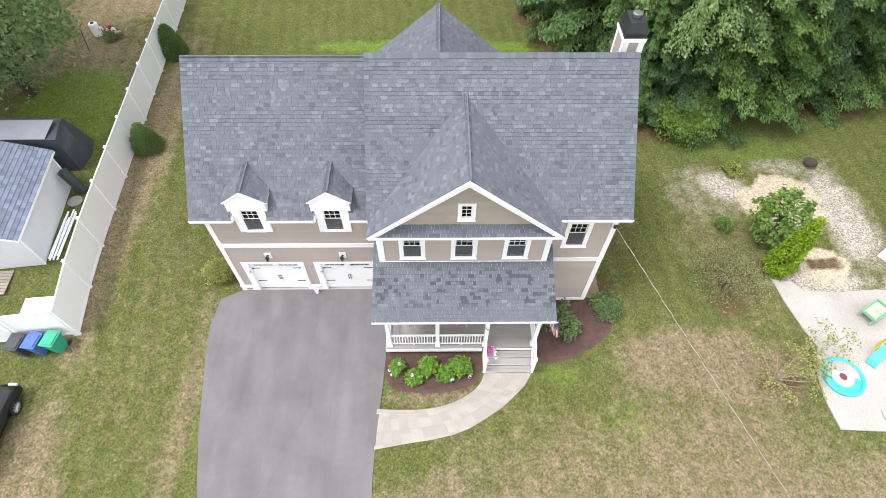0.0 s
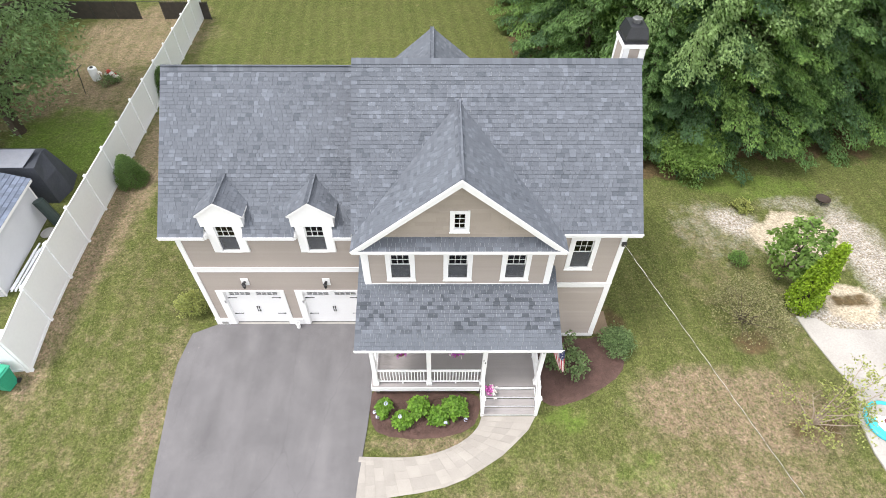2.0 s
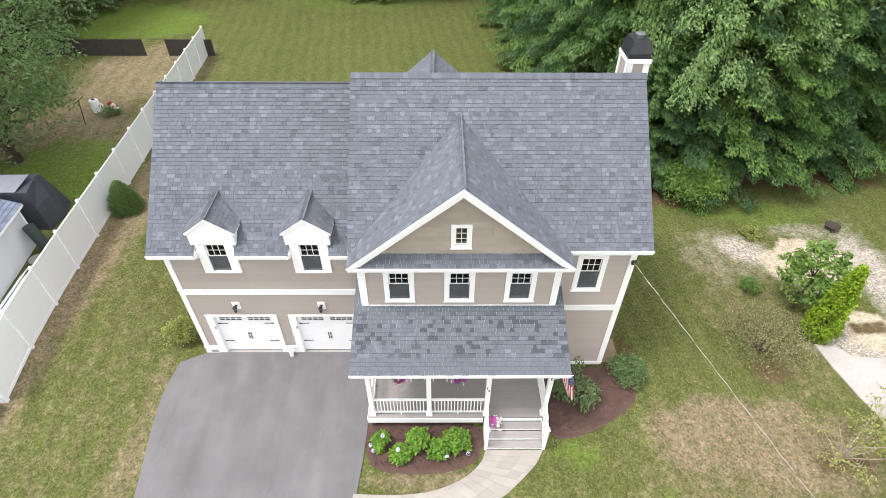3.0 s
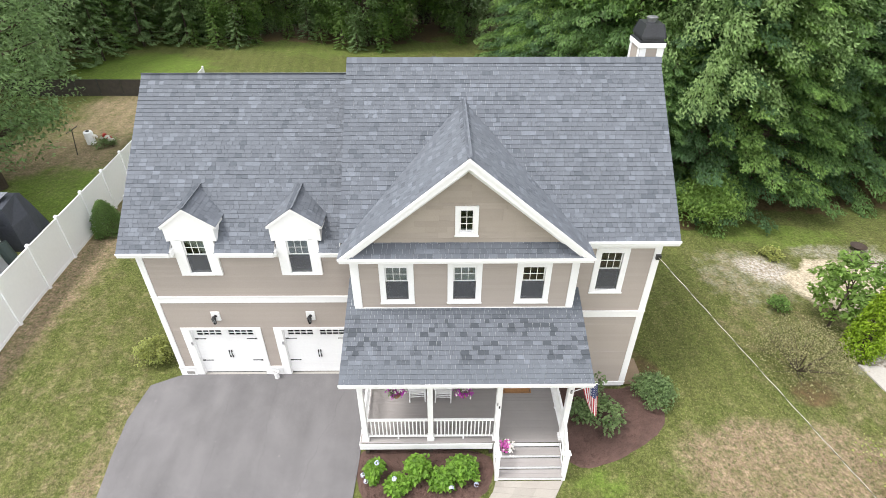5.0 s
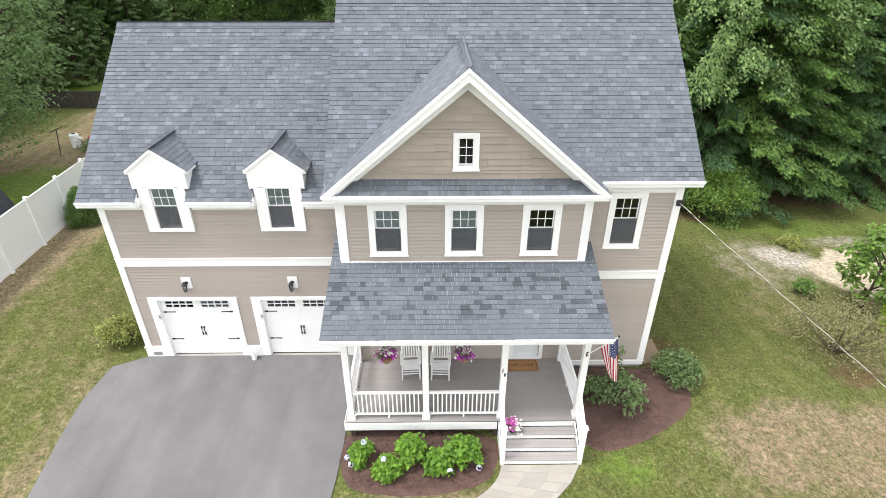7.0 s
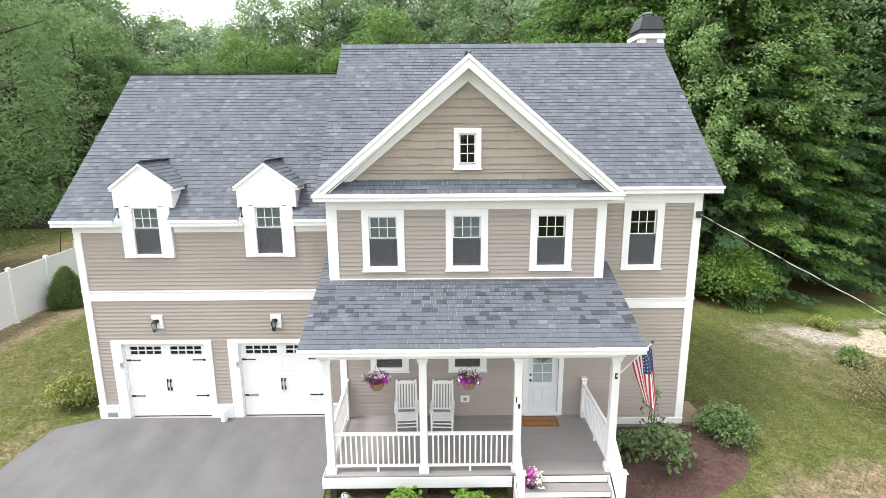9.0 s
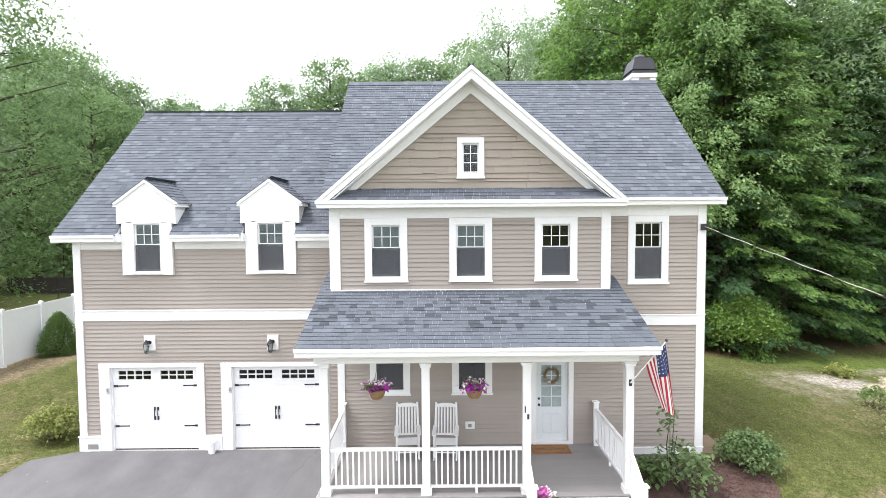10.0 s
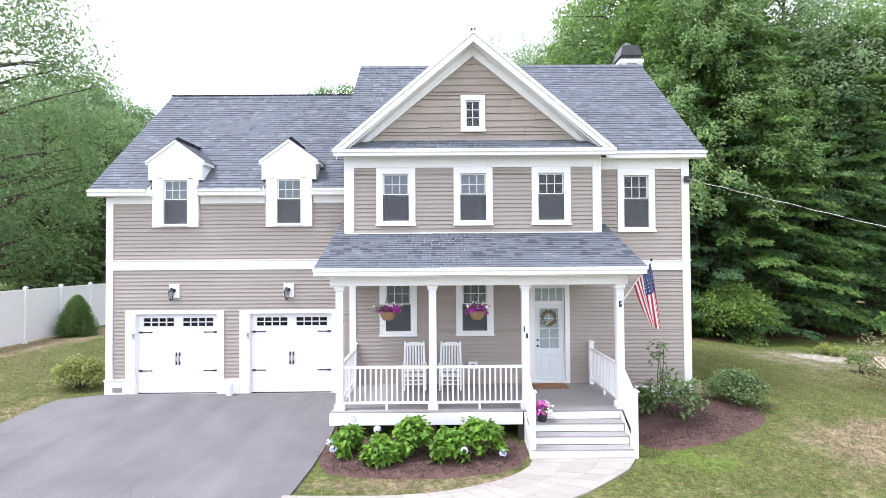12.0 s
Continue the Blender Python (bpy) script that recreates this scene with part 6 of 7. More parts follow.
bush("weed_patch", gz(-22.4, 20.05), 0.8, 0.5, LEAF_SHRUB, "garden flowers and weeds in a row", "plant", 343, 0.10, 40, 20, stems=False)

# thin fruit tree with bare limbs
rt = random.Random(9)
ft = thing("fruit_tree", gz(14.9, -4.7), "small leaning fruit tree with bare pale limbs", "tree")
bm = bmesh.new()
cs = []
for i in range(9):
    a = i * 0.7
    e = (0.7 + 1.0 * rt.random()) * (1.3 if i % 3 == 0 else 0.8)
    tip = Vector((math.cos(a) * e * 0.8 + 0.5, math.sin(a) * e * 0.6, 0.9 + 1.5 * rt.random()))
    limb(bm, (0.02 * i, 0, 0.15 + 0.05 * i), tip, 0.03, 0.008, 0.2, rt)
    for k in range(3):
        q = tip + Vector((rt.uniform(-0.4, 0.4), rt.uniform(-0.4, 0.4), rt.uniform(-0.2, 0.4)))
        tube(bm, tip, q, 0.008, 0.004, 4)
        if i % 3 != 1:
            cs.append((*q, 1.0))
for k, (ex, ey, ez) in enumerate(((3.3, 1.5, 1.9), (2.5, 1.9, 1.7), (2.9, 0.8, 1.6), (1.6, 1.2, 1.5), (2.0, 0.3, 1.2), (1.2, -0.4, 0.5), (0.2, 0.9, 1.3))):
    mid = limb(bm, (0.1, 0, 0.5), (ex, ey, ez), 0.035, 0.008, 0.25, rt)
    for q in range(7):
        s = 0.45 + 0.09 * q
        base_ = Vector((0.1, 0, 0.5)).lerp(Vector((ex, ey, ez)), s)
        e2 = base_ + Vector((rt.uniform(-0.3, 0.45), rt.uniform(-0.4, 0.4), rt.uniform(0.0, 0.4)))
        tube(bm, base_, e2, 0.008, 0.004, 4)
        if k < 5:
            cs.append((*e2, 0.75))
tube(bm, (0, 0, -0.2), (0.1, 0, 0.6), 0.06, 0.045, 8)
part("trunk", bm, mat("pale_bark", (0.34, 0.28, 0.22), (0.22, 0.17, 0.13), 0.9, 3, 20, 0.5, 30), ft)
v, f = leaf_cloud(cs, rt, 30, 0.42, 0.10, 0.8)
raw("foliage", v, f, LEAF_GOLD, ft)

# ---- paver walk ----
walk_out = [(-2.66, -7.54), (-1.95, -7.42), (-1.26, -7.30), (-0.3, -7.17), (0.64, -6.97), (1.4, -6.68), (2.10, -6.27), (2.8, -5.83), (3.40, -5.30), (3.9, -4.82), (4.24, -4.27)]
walk_in = [(-2.64, -5.85), (-2.15, -5.87), (-1.6, -5.89), (-0.81, -5.89), (0.0, -5.80), (0.55, -5.63), (1.05, -5.42), (1.45, -5.17), (1.75, -4.92), (1.98, -4.6), (2.08, -4.27)]


def edge_at(e, t):
    f = t * (len(e) - 1)
    i = min(int(f), len(e) - 2)
    return Vector(e[i]).lerp(Vector(e[i + 1]), f - i)


pavement = strip("pavement", walk_out, walk_in, PAVERBED, "pale curved paver walk from driveway to steps", "walkway", 0.02)
rp_ = random.Random(6)
courses = 18
for j in range(courses):
    t0, t1 = j / courses + 0.0003, (j + 1) / courses - 0.0003
    cuts, c = [0.0, 0.085], 0.085
    while c < 0.86:
        c += rp_.choice((0.20, 0.26, 0.33))
        cuts.append(min(c, 0.915))
    cuts = sorted(set([q for q in cuts if q < 0.88] + [0.915, 1.0]))
    for c0, c1 in zip(cuts, cuts[1:]):
        pts = []
        for t, c in ((t0, c0), (t0, c1), (t1, c1), (t1, c0)):
            p = edge_at(walk_out, t).lerp(edge_at(walk_in, t), c)
            pts.append(p)
        cen = sum(pts, Vector((0, 0))) / 4
        pts = [cen + (p - cen) * (1 - 0.002 / max(0.05, (p - cen).length)) for p in pts]
        z0 = ground_z(cen.x, cen.y)
        dz = rp_.uniform(0.0, 0.003)
        bm = bmesh.new()
        lo = [bm.verts.new((p.x, p.y, ground_z(p.x, p.y) + 0.0)) for p in pts]
        hi = [bm.verts.new((p.x, p.y, ground_z(p.x, p.y) + 0.028 + dz)) for p in pts]
        bm.faces.new(hi)
        for i in range(4):
            k = (i + 1) % 4
            bm.faces.new((lo[i], lo[k], hi[k], hi[i]))
        bmesh.ops.recalc_face_normals(bm, faces=bm.faces[:])
        if bm.faces:
            part("paver", bm, PAVER, pavement)

# ---- porch things ----
def rocking_chair(x, y, turn):
    c = thing("rocking_chair", (x, y, DZ), "white wooden rocking chair with slatted back on the porch", "chair", "rocking chairs on the porch", turn=turn)
    w, d = 0.27, 0.24
    for s in (-1, 1):
        part("front_leg", boxes((s * w - 0.02, s * w + 0.02, -d - 0.02, -d + 0.02, 0.07, 0.64), bev=0.004), WHITE, c)
        bm = bmesh.new()
        tube(bm, (s * w, d, 0.07), (s * w, d + 0.02, 0.45), 0.022, 0.022, 8)
        tube(bm, (s * w, d + 0.02, 0.45), (s * w * 0.93, d + 0.22, 1.20), 0.030, 0.026, 8)
        part("back_post", bm, WHITE, c)
        bm = bmesh.new()
        prev = None
        for k in range(9):
            a = -0.46 + 0.115 * k
            p = (s * w, 0.08 + 1.0 * a, 0.035 + 0.30 * (a + 0.02) ** 2)
            if prev:
                tube(bm, prev, p, 0.022, 0.022, 6)
            prev = p
        part("rocker", bm, WHITE, c)
        part("arm", boxes((s * w - 0.05, s * w + 0.05, -d - 0.07, d + 0.08, 0.641, 0.665), bev=0.006), WHITE, c)
        part("side_stretcher", boxes((s * w - 0.012, s * w + 0.012, -d, d, 0.20, 0.225)), WHITE, c)
    for z in (0.20, 0.30):
        part("front_stretcher", boxes((-w, w, -d - 0.012, -d + 0.012, z, z + 0.025)), WHITE, c)
    for i in range(6):
        part("seat_slat", boxes((-w, w, -d + i * 0.084 - 0.03, -d + i * 0.084 + 0.04, 0.40 - 0.006 * i, 0.42 - 0.006 * i), bev=0.004), WHITE, c)
    for i in range(6):
        xx = -0.19 + i * 0.076
        bm = bmesh.new()
        tube(bm, (xx, d + 0.035, 0.46), (xx, d + 0.20, 1.10), 0.021, 0.021, 6)
        part("back_slat", bm, WHITE, c)
    part("crest_rail", prism([(-0.25, 1.09), (0.25, 1.09), (0.25, 1.15), (0.10, 1.19), (-0.10, 1.19), (-0.25, 1.15)], d + 0.19, d + 0.22), WHITE, c)
    part("lower_rail", boxes((-0.25, 0.25, d + 0.02, d + 0.045, 0.44, 0.48)), WHITE, c)
    return c


rocking_chair(-0.50, -1.42, 4)
rocking_chair(0.43, -1.45, -3)


def hanging_basket(x, y, z, seed):
    rnd = random.Random(seed)
    t = thing("hanging_basket", (x, y, z), "wicker hanging basket of magenta and white petunias under the porch beam", "flower basket", "hanging baskets")
    WICK = mat("wicker", (0.33, 0.21, 0.10), (0.20, 0.12, 0.06), 0.8, 8, 60, 0.6, 60)
    part("basket", lathe([(0.02, 0.0), (0.11, 0.02), (0.16, 0.10), (0.19, 0.20), (0.20, 0.22), (0.17, 0.21)], 14), WICK, t)
    v, f = leaf_cloud([(rnd.uniform(-0.18, 0.18), rnd.uniform(-0.15, 0.15), 0.26 + rnd.uniform(-0.02, 0.1), 1) for _ in range(12)], rnd, 16, 0.12, 0.07)
    raw("leaves", v, f, LEAF_SHRUB, t)
    for m, n, zr in ((PETAL, 105, (0.19, 0.36)), (PETAL_WHITE, 20, (0.32, 0.42))):
        v, f = leaf_cloud([(rnd.gauss(0, 0.12), rnd.gauss(0, 0.10), rnd.uniform(*zr), 1) for _ in range(n)], rnd, 4, 0.045, 0.065)
        raw("blossoms", v, f, m, t)
    bm = bmesh.new()
    for i in range(3):
        a = i * 2.094
        tube(bm, (0.19 * math.cos(a), 0.19 * math.sin(a), 0.22), (0, 0, 0.62), 0.004, 0.004, 4)
    tube(bm, (0, 0, 0.62), (0, 0, 3.19 - z), 0.005, 0.005, 4)
    part("hanger", bm, BLACK, t)


hanging_basket(-1.03, -3.12, 2.36, 71)
hanging_basket(1.03, -3.12, 2.36, 72)

pot = thing("flower_pot", (2.42, -3.55, DZ - 0.186), "dark plastic pot of pink and white petunias on the steps", "flower pot")
part("pot", lathe([(0.09, 0), (0.10, 0.02), (0.135, 0.22), (0.145, 0.23), (0.12, 0.22)], 14), BLACK, pot)
rnd = random.Random(74)
PINK = mat("pink_petals", (0.62, 0.14, 0.46), (0.5, 0.07, 0.36), 0.6, rand="island", amount=0.3)
v, f = leaf_cloud([(rnd.gauss(0, 0.08), rnd.gauss(0, 0.08), 0.28, 1) for _ in range(10)], rnd, 16, 0.10, 0.07)
raw("leaves", v, f, LEAF_SHRUB, pot)
for m, cx, n in ((PINK, -0.03, 70), (PETAL_WHITE, 0.09, 34)):
    v, f = leaf_cloud([(rnd.gauss(cx, 0.08), rnd.gauss(-0.03, 0.08), rnd.uniform(0.2, 0.44), 1) for _ in range(n)], rnd, 4, 0.04, 0.07)
    raw("blossoms", v, f, m, pot)

mat_thing = thing("door_mat", (3.06, -1.10, DZ + 0.001), "brown coir door mat lettered welcome", "mat")
part("mat", boxes((-0.50, 0.50, -0.27, 0.27, 0, 0.02), bev=0.006), mat("coir", (0.40, 0.20, 0.08), (0.30, 0.145, 0.055), 0.95, 6, 90, 0.8, 120), mat_thing)
part("border", boxes((-0.46, 0.46, -0.24, -0.22, 0.0205, 0.023), (-0.46, 0.46, 0.22, 0.235, 0.0205, 0.023), (-0.46, -0.445, -0.22, 0.22, 0.0205, 0.023), (0.445, 0.46, -0.22, 0.22, 0.0205, 0.023)), BLACK, mat_thing, "dark border line")
cu = bpy.data.curves.new("lettering", "FONT")
cu.body, cu.size, cu.align_x, cu.align_y, cu.extrude = "WELCOME", 0.155, "CENTER", "CENTER", 0.001
cu.materials.append(BLACK)
tx = new("lettering", cu)
tx.parent = mat_thing
tx.location = (0, 0, 0.023)
tagged(tx, "dark printed lettering")

wreath = thing("wreath", (3.17, MY + 0.02, 2.13), "dried twig wreath hung on the front door", "wreath")
rnd = random.Random(75)
bm = bmesh.new()
for i in range(150):
    a = rnd.uniform(0, 6.283)
    r = 0.165 + rnd.gauss(0, 0.02)
    p = Vector((r * math.cos(a), rnd.gauss(-0.01, 0.015), r * math.sin(a)))
    q = p + Vector((-math.sin(a) * 0.12 + rnd.gauss(0, 0.03), rnd.gauss(0, 0.012), math.cos(a) * 0.12 + rnd.gauss(0, 0.03)))
    tube(bm, p, q, 0.006, 0.003, 4)
part("twigs", bm, mat("dried_twigs", (0.28, 0.20, 0.11), (0.16, 0.11, 0.06), 0.9, 5, 40), wreath)
v, f = leaf_cloud([(-0.10, -0.03, -0.12, 1), (-0.06, -0.03, -0.15, 1), (-0.13, -0.03, -0.08, 1)], rnd, 12, 0.05, 0.06)
raw("blossoms", v, f, PETAL_WHITE, wreath)
outlet = thing("outlet_cover", (1.06, MY - 0.02, 0.86), "small white outlet cover on the siding", "outlet")
part("cover", boxes((-0.125, 0.125, -0.03, 0.0, -0.10, 0.10), bev=0.01), WHITE, outlet)
part("lid", boxes((-0.045, 0.045, -0.036, -0.031, -0.045, 0.045)), FOUNDATION, outlet)

# flag
flag = thing("flag", (4.28, PY - 0.10, 2.72), "american flag on a white pole fixed to a porch post", "flag")
bm = bmesh.new()
tip = Vector((0.52, -0.50, 0.98))
tube(bm, (0, 0, 0), tip, 0.014, 0.012, 8)
part("pole", bm, WHITE, flag)
part("bracket", boxes((-0.03, 0.03, 0.0, 0.015, -0.07, 0.07), bev=0.004), BLACK, flag)
part("finial", lathe([(0.005, 0), (0.03, 0.015), (0.035, 0.035), (0.02, 0.06), (0.003, 0.07)], 8, (tip.x, tip.y)), BLACK, flag).location = (0, 0, tip.z - 0.01)
RED, NAVY, CLOTH = mat("red_cloth", (0.42, 0.03, 0.045), (0.34, 0.02, 0.035), 0.85), mat("navy_cloth", (0.03, 0.045, 0.14), None, 0.85), mat("white_cloth", (0.72, 0.71, 0.70), (0.64, 0.63, 0.63), 0.85)
top_h, low_h = tip * 0.97, tip * 0.46


def cloth(u, v):
    """u down the fly, v along the hoist from the tip."""
    h = top_h.lerp(low_h, v)
    fold = 0.055 * math.sin(v * 13 + u * 2.0) * min(1, u * 3)
    end = top_h + Vector((0.24 - 0.22 * v, 0.03 + 0.12 * v, -1.48 + 0.12 * v))
    return h.lerp(end, u) + Vector((0.02 * math.sin(u * 3.1 + v * 4), fold, -0.02 * u))


rows_, cols_ = 26, 22
cells = {"red_stripes": [], "white_stripes": [], "canton": []}
for i in range(cols_):
    for j in range(rows_):
        key = "canton" if (i < cols_ * 0.4 and j < 14) else ("red_stripes" if (j // 2) % 2 == 0 else "white_stripes")
        cells[key].append((i, j))
for key, m in (("red_stripes", RED), ("white_stripes", CLOTH), ("canton", NAVY)):
    bm = bmesh.new()
    for i, j in cells[key]:
        vs = [bm.verts.new(cloth((i + a) / cols_, (j + b) / rows_)) for a, b in ((0, 0), (1, 0), (1, 1), (0, 1))]
        bm.faces.new(vs)
    bmesh.ops.remove_doubles(bm, verts=bm.verts, dist=0.0005)
    bmesh.ops.solidify(bm, geom=bm.faces[:], thickness=0.002)
    part(key, bm, m, flag)
bm = bmesh.new()
for a in range(6):
    for b in range(5):
        u, v = 0.03 + a * 0.062, 0.05 + b * 0.105
        p, q, r = cloth(u, v), cloth(u + 0.018, v), cloth(u, v + 0.035)
        n = (q - p).cross(r - p).normalized() * 0.004
        for s in (1, -1):
            bm.faces.new([bm.verts.new(w + n * s) for w in (p, q, q + (r - p), r)])
part("stars", bm, CLOTH, flag)

# stub pipe between the garage doors
stub = thing("downspout_stub", gz(-5.83, -0.22), "short white pipe stub at the driveway's edge", "pipe")
part("pipe", lathe([(0.085, 0), (0.085, 0.27), (0.10, 0.28), (0.10, 0.34), (0.075, 0.34), (0.075, 0.2)], 14), WHITE, stub)
vent = thing("foundation_vent", (-9.10, -0.055, 0.02), "small grey vent at the foot of the garage wall", "vent")
part("frame", boxes((-0.14, 0.14, -0.02, 0.0, 0, 0.14)), FOUNDATION, vent)
for i in range(4):
    part("slat", boxes((-0.12, 0.12, -0.028, -0.021, 0.02 + i * 0.03, 0.035 + i * 0.03)), FOUNDATION, vent)

# cable run from the house corner
cable = thing("cable", (6.98, -0.8, 5.95), "twisted pale and black service cable running down from the eave", "cable")
d = Vector((4.82, -8.15, -3.30))
side_ = d.cross(Vector((0, 0, 1))).normalized()
up_ = side_.cross(d).normalized()
for phase, thick, sheath in ((0.0, 0.0058, mat("pale_bare_strand", (0.68, 0.66, 0.58), (0.55, 0.53, 0.46), 0.5, 2, 9)), (math.pi, 0.0055, mat("black_sheathed_strand", (0.05, 0.048, 0.045), None, 0.6))):
    cu = bpy.data.curves.new("strand", "CURVE")
    cu.dimensions, cu.bevel_depth, cu.bevel_resolution = "3D", thick, 1
    sp = cu.splines.new("POLY")
    sp.points.add(260)
    for i in range(261):
        a = i / 260 * 20 * 2 * math.pi + phase
        q = d * (i / 260 * 1.75) + Vector((0, 0, -0.06 * math.sin(math.pi * i / 260))) + (side_ * math.cos(a) + up_ * math.sin(a)) * 0.009
        sp.points[i].co = (*q, 1)
    cu.materials.append(sheath)
    new("strand", cu).parent = cable
stk = part("anchor", boxes((-0.05, 0.10, -0.05, 0.05, -0.10, 0.06)), BLACK, cable)

# ---- white vinyl fence ----
fence = thing("fence", gz(-16.58, -2.42), "white vinyl privacy fence with capped posts", "fence")
F0 = Vector(fence.location)


def fence_run(a, b, step=2.35):
    a, b = Vector(a), Vector(b)
    n = max(1, round((b - a).length / step))
    for i in range(n + 1):
        p = a.lerp(b, i / n)
        z = ground_z(p.x, p.y)
        if i:
            q = a.lerp(b, (i - 1) / n)
            zq = ground_z(q.x, q.y)
            u = (p - q).normalized()
            sd = Vector((-u.y, u.x))
            def bar(z0, z1, w, m0=0.0, m1=1.0):
                bm = bmesh.new()
                vs = []
                for pt, zz in ((q.lerp(p, m0), zq + (z - zq) * m0), (q.lerp(p, m1), zq + (z - zq) * m1)):
                    for s in (-w, w):
                        for h in (z0, z1):
                            vs.append(bm.verts.new(Vector((pt.x + sd.x * s, pt.y + sd.y * s, zz + h)) - F0))
                for f in ((0, 1, 3, 2), (4, 6, 7, 5), (0, 4, 5, 1), (2, 3, 7, 6), (0, 2, 6, 4), (1, 5, 7, 3)):
                    bm.faces.new([vs[k] for k in f])
                bmesh.ops.recalc_face_normals(bm, faces=bm.faces[:])
                return bm
            part("rail", bar(0.06, 0.20, 0.025), VINYL, fence)
            part("rail", bar(2.14, 2.26, 0.025), VINYL, fence)
            k = 12
            for j in range(k):
                part("board", bar(0.201, 2.139, 0.012, (j + 0.006) / k, (j + 0.994) / k), VINYL, fence)
            part("backing", bar(0.21, 2.13, 0.006), VINYL, fence)
        x, y, z = p.x - F0.x, p.y - F0.y, z - F0.z
        ps = part("post", boxes((x - 0.064, x + 0.064, y - 0.064, y + 0.064, z - 0.1, z + 2.31)), VINYL, fence)
        part("post_cap", boxes((x - 0.08, x + 0.08, y - 0.08, y + 0.08, z + 2.31, z + 2.34), (x - 0.05, x + 0.05, y - 0.05, y + 0.05, z + 2.341, z + 2.38), bev=0.008), VINYL, ps)


fence_run((-16.56, -2.34), (-19.0, 30.3))
fence_run((-18.85, -2.60), (-16.72, -2.36))
fence_run((-23.9, -3.05), (-19.05, -2.62))

# dark chain-link fence and gate across the neighbouring lot
MESHDARK = mat("dark_chain_link", (0.035, 0.032, 0.028), (0.06, 0.05, 0.04), 0.8, 3, 40)
clf = thing("chain_link_fence", gz(-25.45, 30.0), "dark screened chain-link fence with metal posts", "fence")
for i in range(10):
    x = -10.0 + i * 1.9
    bm = bmesh.new()
    tube(bm, (x, 0, -0.1), (x, 0, 1.45), 0.03, 0.03, 6)
    part("post", bm, DARKMETAL, clf)
    if i < 9 and i != 6:
        part("panel", boxes((x + 0.04, x + 1.86, -0.01, 0.01, 0.04, 1.38)), MESHDARK, clf)
    bm = bmesh.new()
    if i < 9:
        tube(bm, (x, 0, 1.42), (x + 1.9, 0, 1.42), 0.02, 0.02, 6)
        part("top_rail", bm, DARKMETAL, clf)

# ---- neighbouring lot ----
shed = thing("shed", gz(-19.40, 1.26), "pale grey sided outbuilding with blue-grey shingle roof", "shed", turn=7)
SHEDW = mat("pale_grey_siding", (0.60, 0.61, 0.64), (0.53, 0.54, 0.57), 0.6, 1, 20)
SHEDR = mat("blue_grey_shingles", (0.17, 0.20, 0.27), (0.125, 0.15, 0.205), 0.9, 3, 30, 0.3, 60, rand="island", amount=0.25)
SL, SW, SE, SR = 5.35, 6.4, 2.32, 3.75      # length along the eave, width, eave height, ridge height
gable = [(0, 0), (0, SE), (-SW / 2, SR), (-SW, SE), (-SW, 0)]
part("wall", prism(gable, 0, SL), SHEDW, shed)
verts, faces = [], []
for i in range(20):
    z = 0.03 + i * 0.115
    k = len(verts)
    verts += [(0.022, 0, z), (0.022, SL, z), (0.004, SL, z + 0.115), (0.004, 0, z + 0.115), (0.001, 0, z), (0.001, SL, z)]
    faces += [(k, k + 1, k + 2, k + 3), (k, k + 4, k + 5, k + 1)]
for i in range(32):
    z = 0.03 + i * 0.115
    sp_ = span(gable, z + 0.05)
    if sp_:
        k = len(verts)
        verts += [(sp_[0], -0.022, z), (sp_[1], -0.022, z), (sp_[1], -0.004, z + 0.115), (sp_[0], -0.004, z + 0.115), (sp_[1], -0.001, z), (sp_[0], -0.001, z)]
        faces += [(k, k + 1, k + 2, k + 3), (k, k + 5, k + 4, k + 1)]
raw("lap_siding", verts, faces, SHEDW, shed, kind="stuff")
grade = (SR - SE) / (SW / 2)
rf = part("roof", prism([(0.2, SE - 0.2 * grade + 0.02), (-SW / 2, SR + 0.02), (-SW - 0.2, SE - 0.2 * grade + 0.02), (-SW - 0.2, SE - 0.2 * grade + 0.10), (-SW / 2, SR + 0.10), (0.2, SE - 0.2 * grade + 0.10)], -0.25, SL + 0.2), SHEDR, shed)
part("eave_board", boxes((0.201, 0.225, -0.25, SL + 0.2, SE - 0.2 * grade - 0.03, SE - 0.2 * grade + 0.10)), WHITE, shed)
part("rake_board", prism([(0.2, SE - 0.2 * grade - 0.03), (-SW / 2, SR - 0.03), (-SW / 2, SR + 0.10), (0.2, SE - 0.2 * grade + 0.10)], -0.275, -0.251), WHITE, shed)
part("rake_board", prism([(0.2, SE - 0.2 * grade - 0.03), (-SW / 2, SR - 0.03), (-SW / 2, SR + 0.10), (0.2, SE - 0.2 * grade + 0.10)], SL + 0.201, SL + 0.225), WHITE, shed)
vv, ff = [], []
for c in range(18):
    x1, x0 = 0.22 - c * 0.188, 0.22 - (c + 1) * 0.188
    for q in range(21):
        y0 = -0.27 + q * 0.29 - (0.13 if c % 2 else 0)
        y0, y1 = max(y0, -0.27), min(y0 + 0.287, SL + 0.22)
        za, zb = SE - x1 * grade + 0.125, SE - x0 * grade + 0.105
        k = len(vv)
        vv += [(x1, y0, za), (x1, y1, za), (x0 - 0.01, y1, zb), (x0 - 0.01, y0, zb), (x1, y0, za - 0.03), (x1, y1, za - 0.03)]
        ff += [(k, k + 1, k + 2, k + 3), (k, k + 4, k + 5, k + 1)]
raw("shingles", vv, ff, SHEDR, rf, kind="stuff")
for cy in (-0.03, SL - 0.07):
    part("corner_board", boxes((0.024, 0.045, cy, cy + 0.10, 0, SE - 0.12)), WHITE, shed)

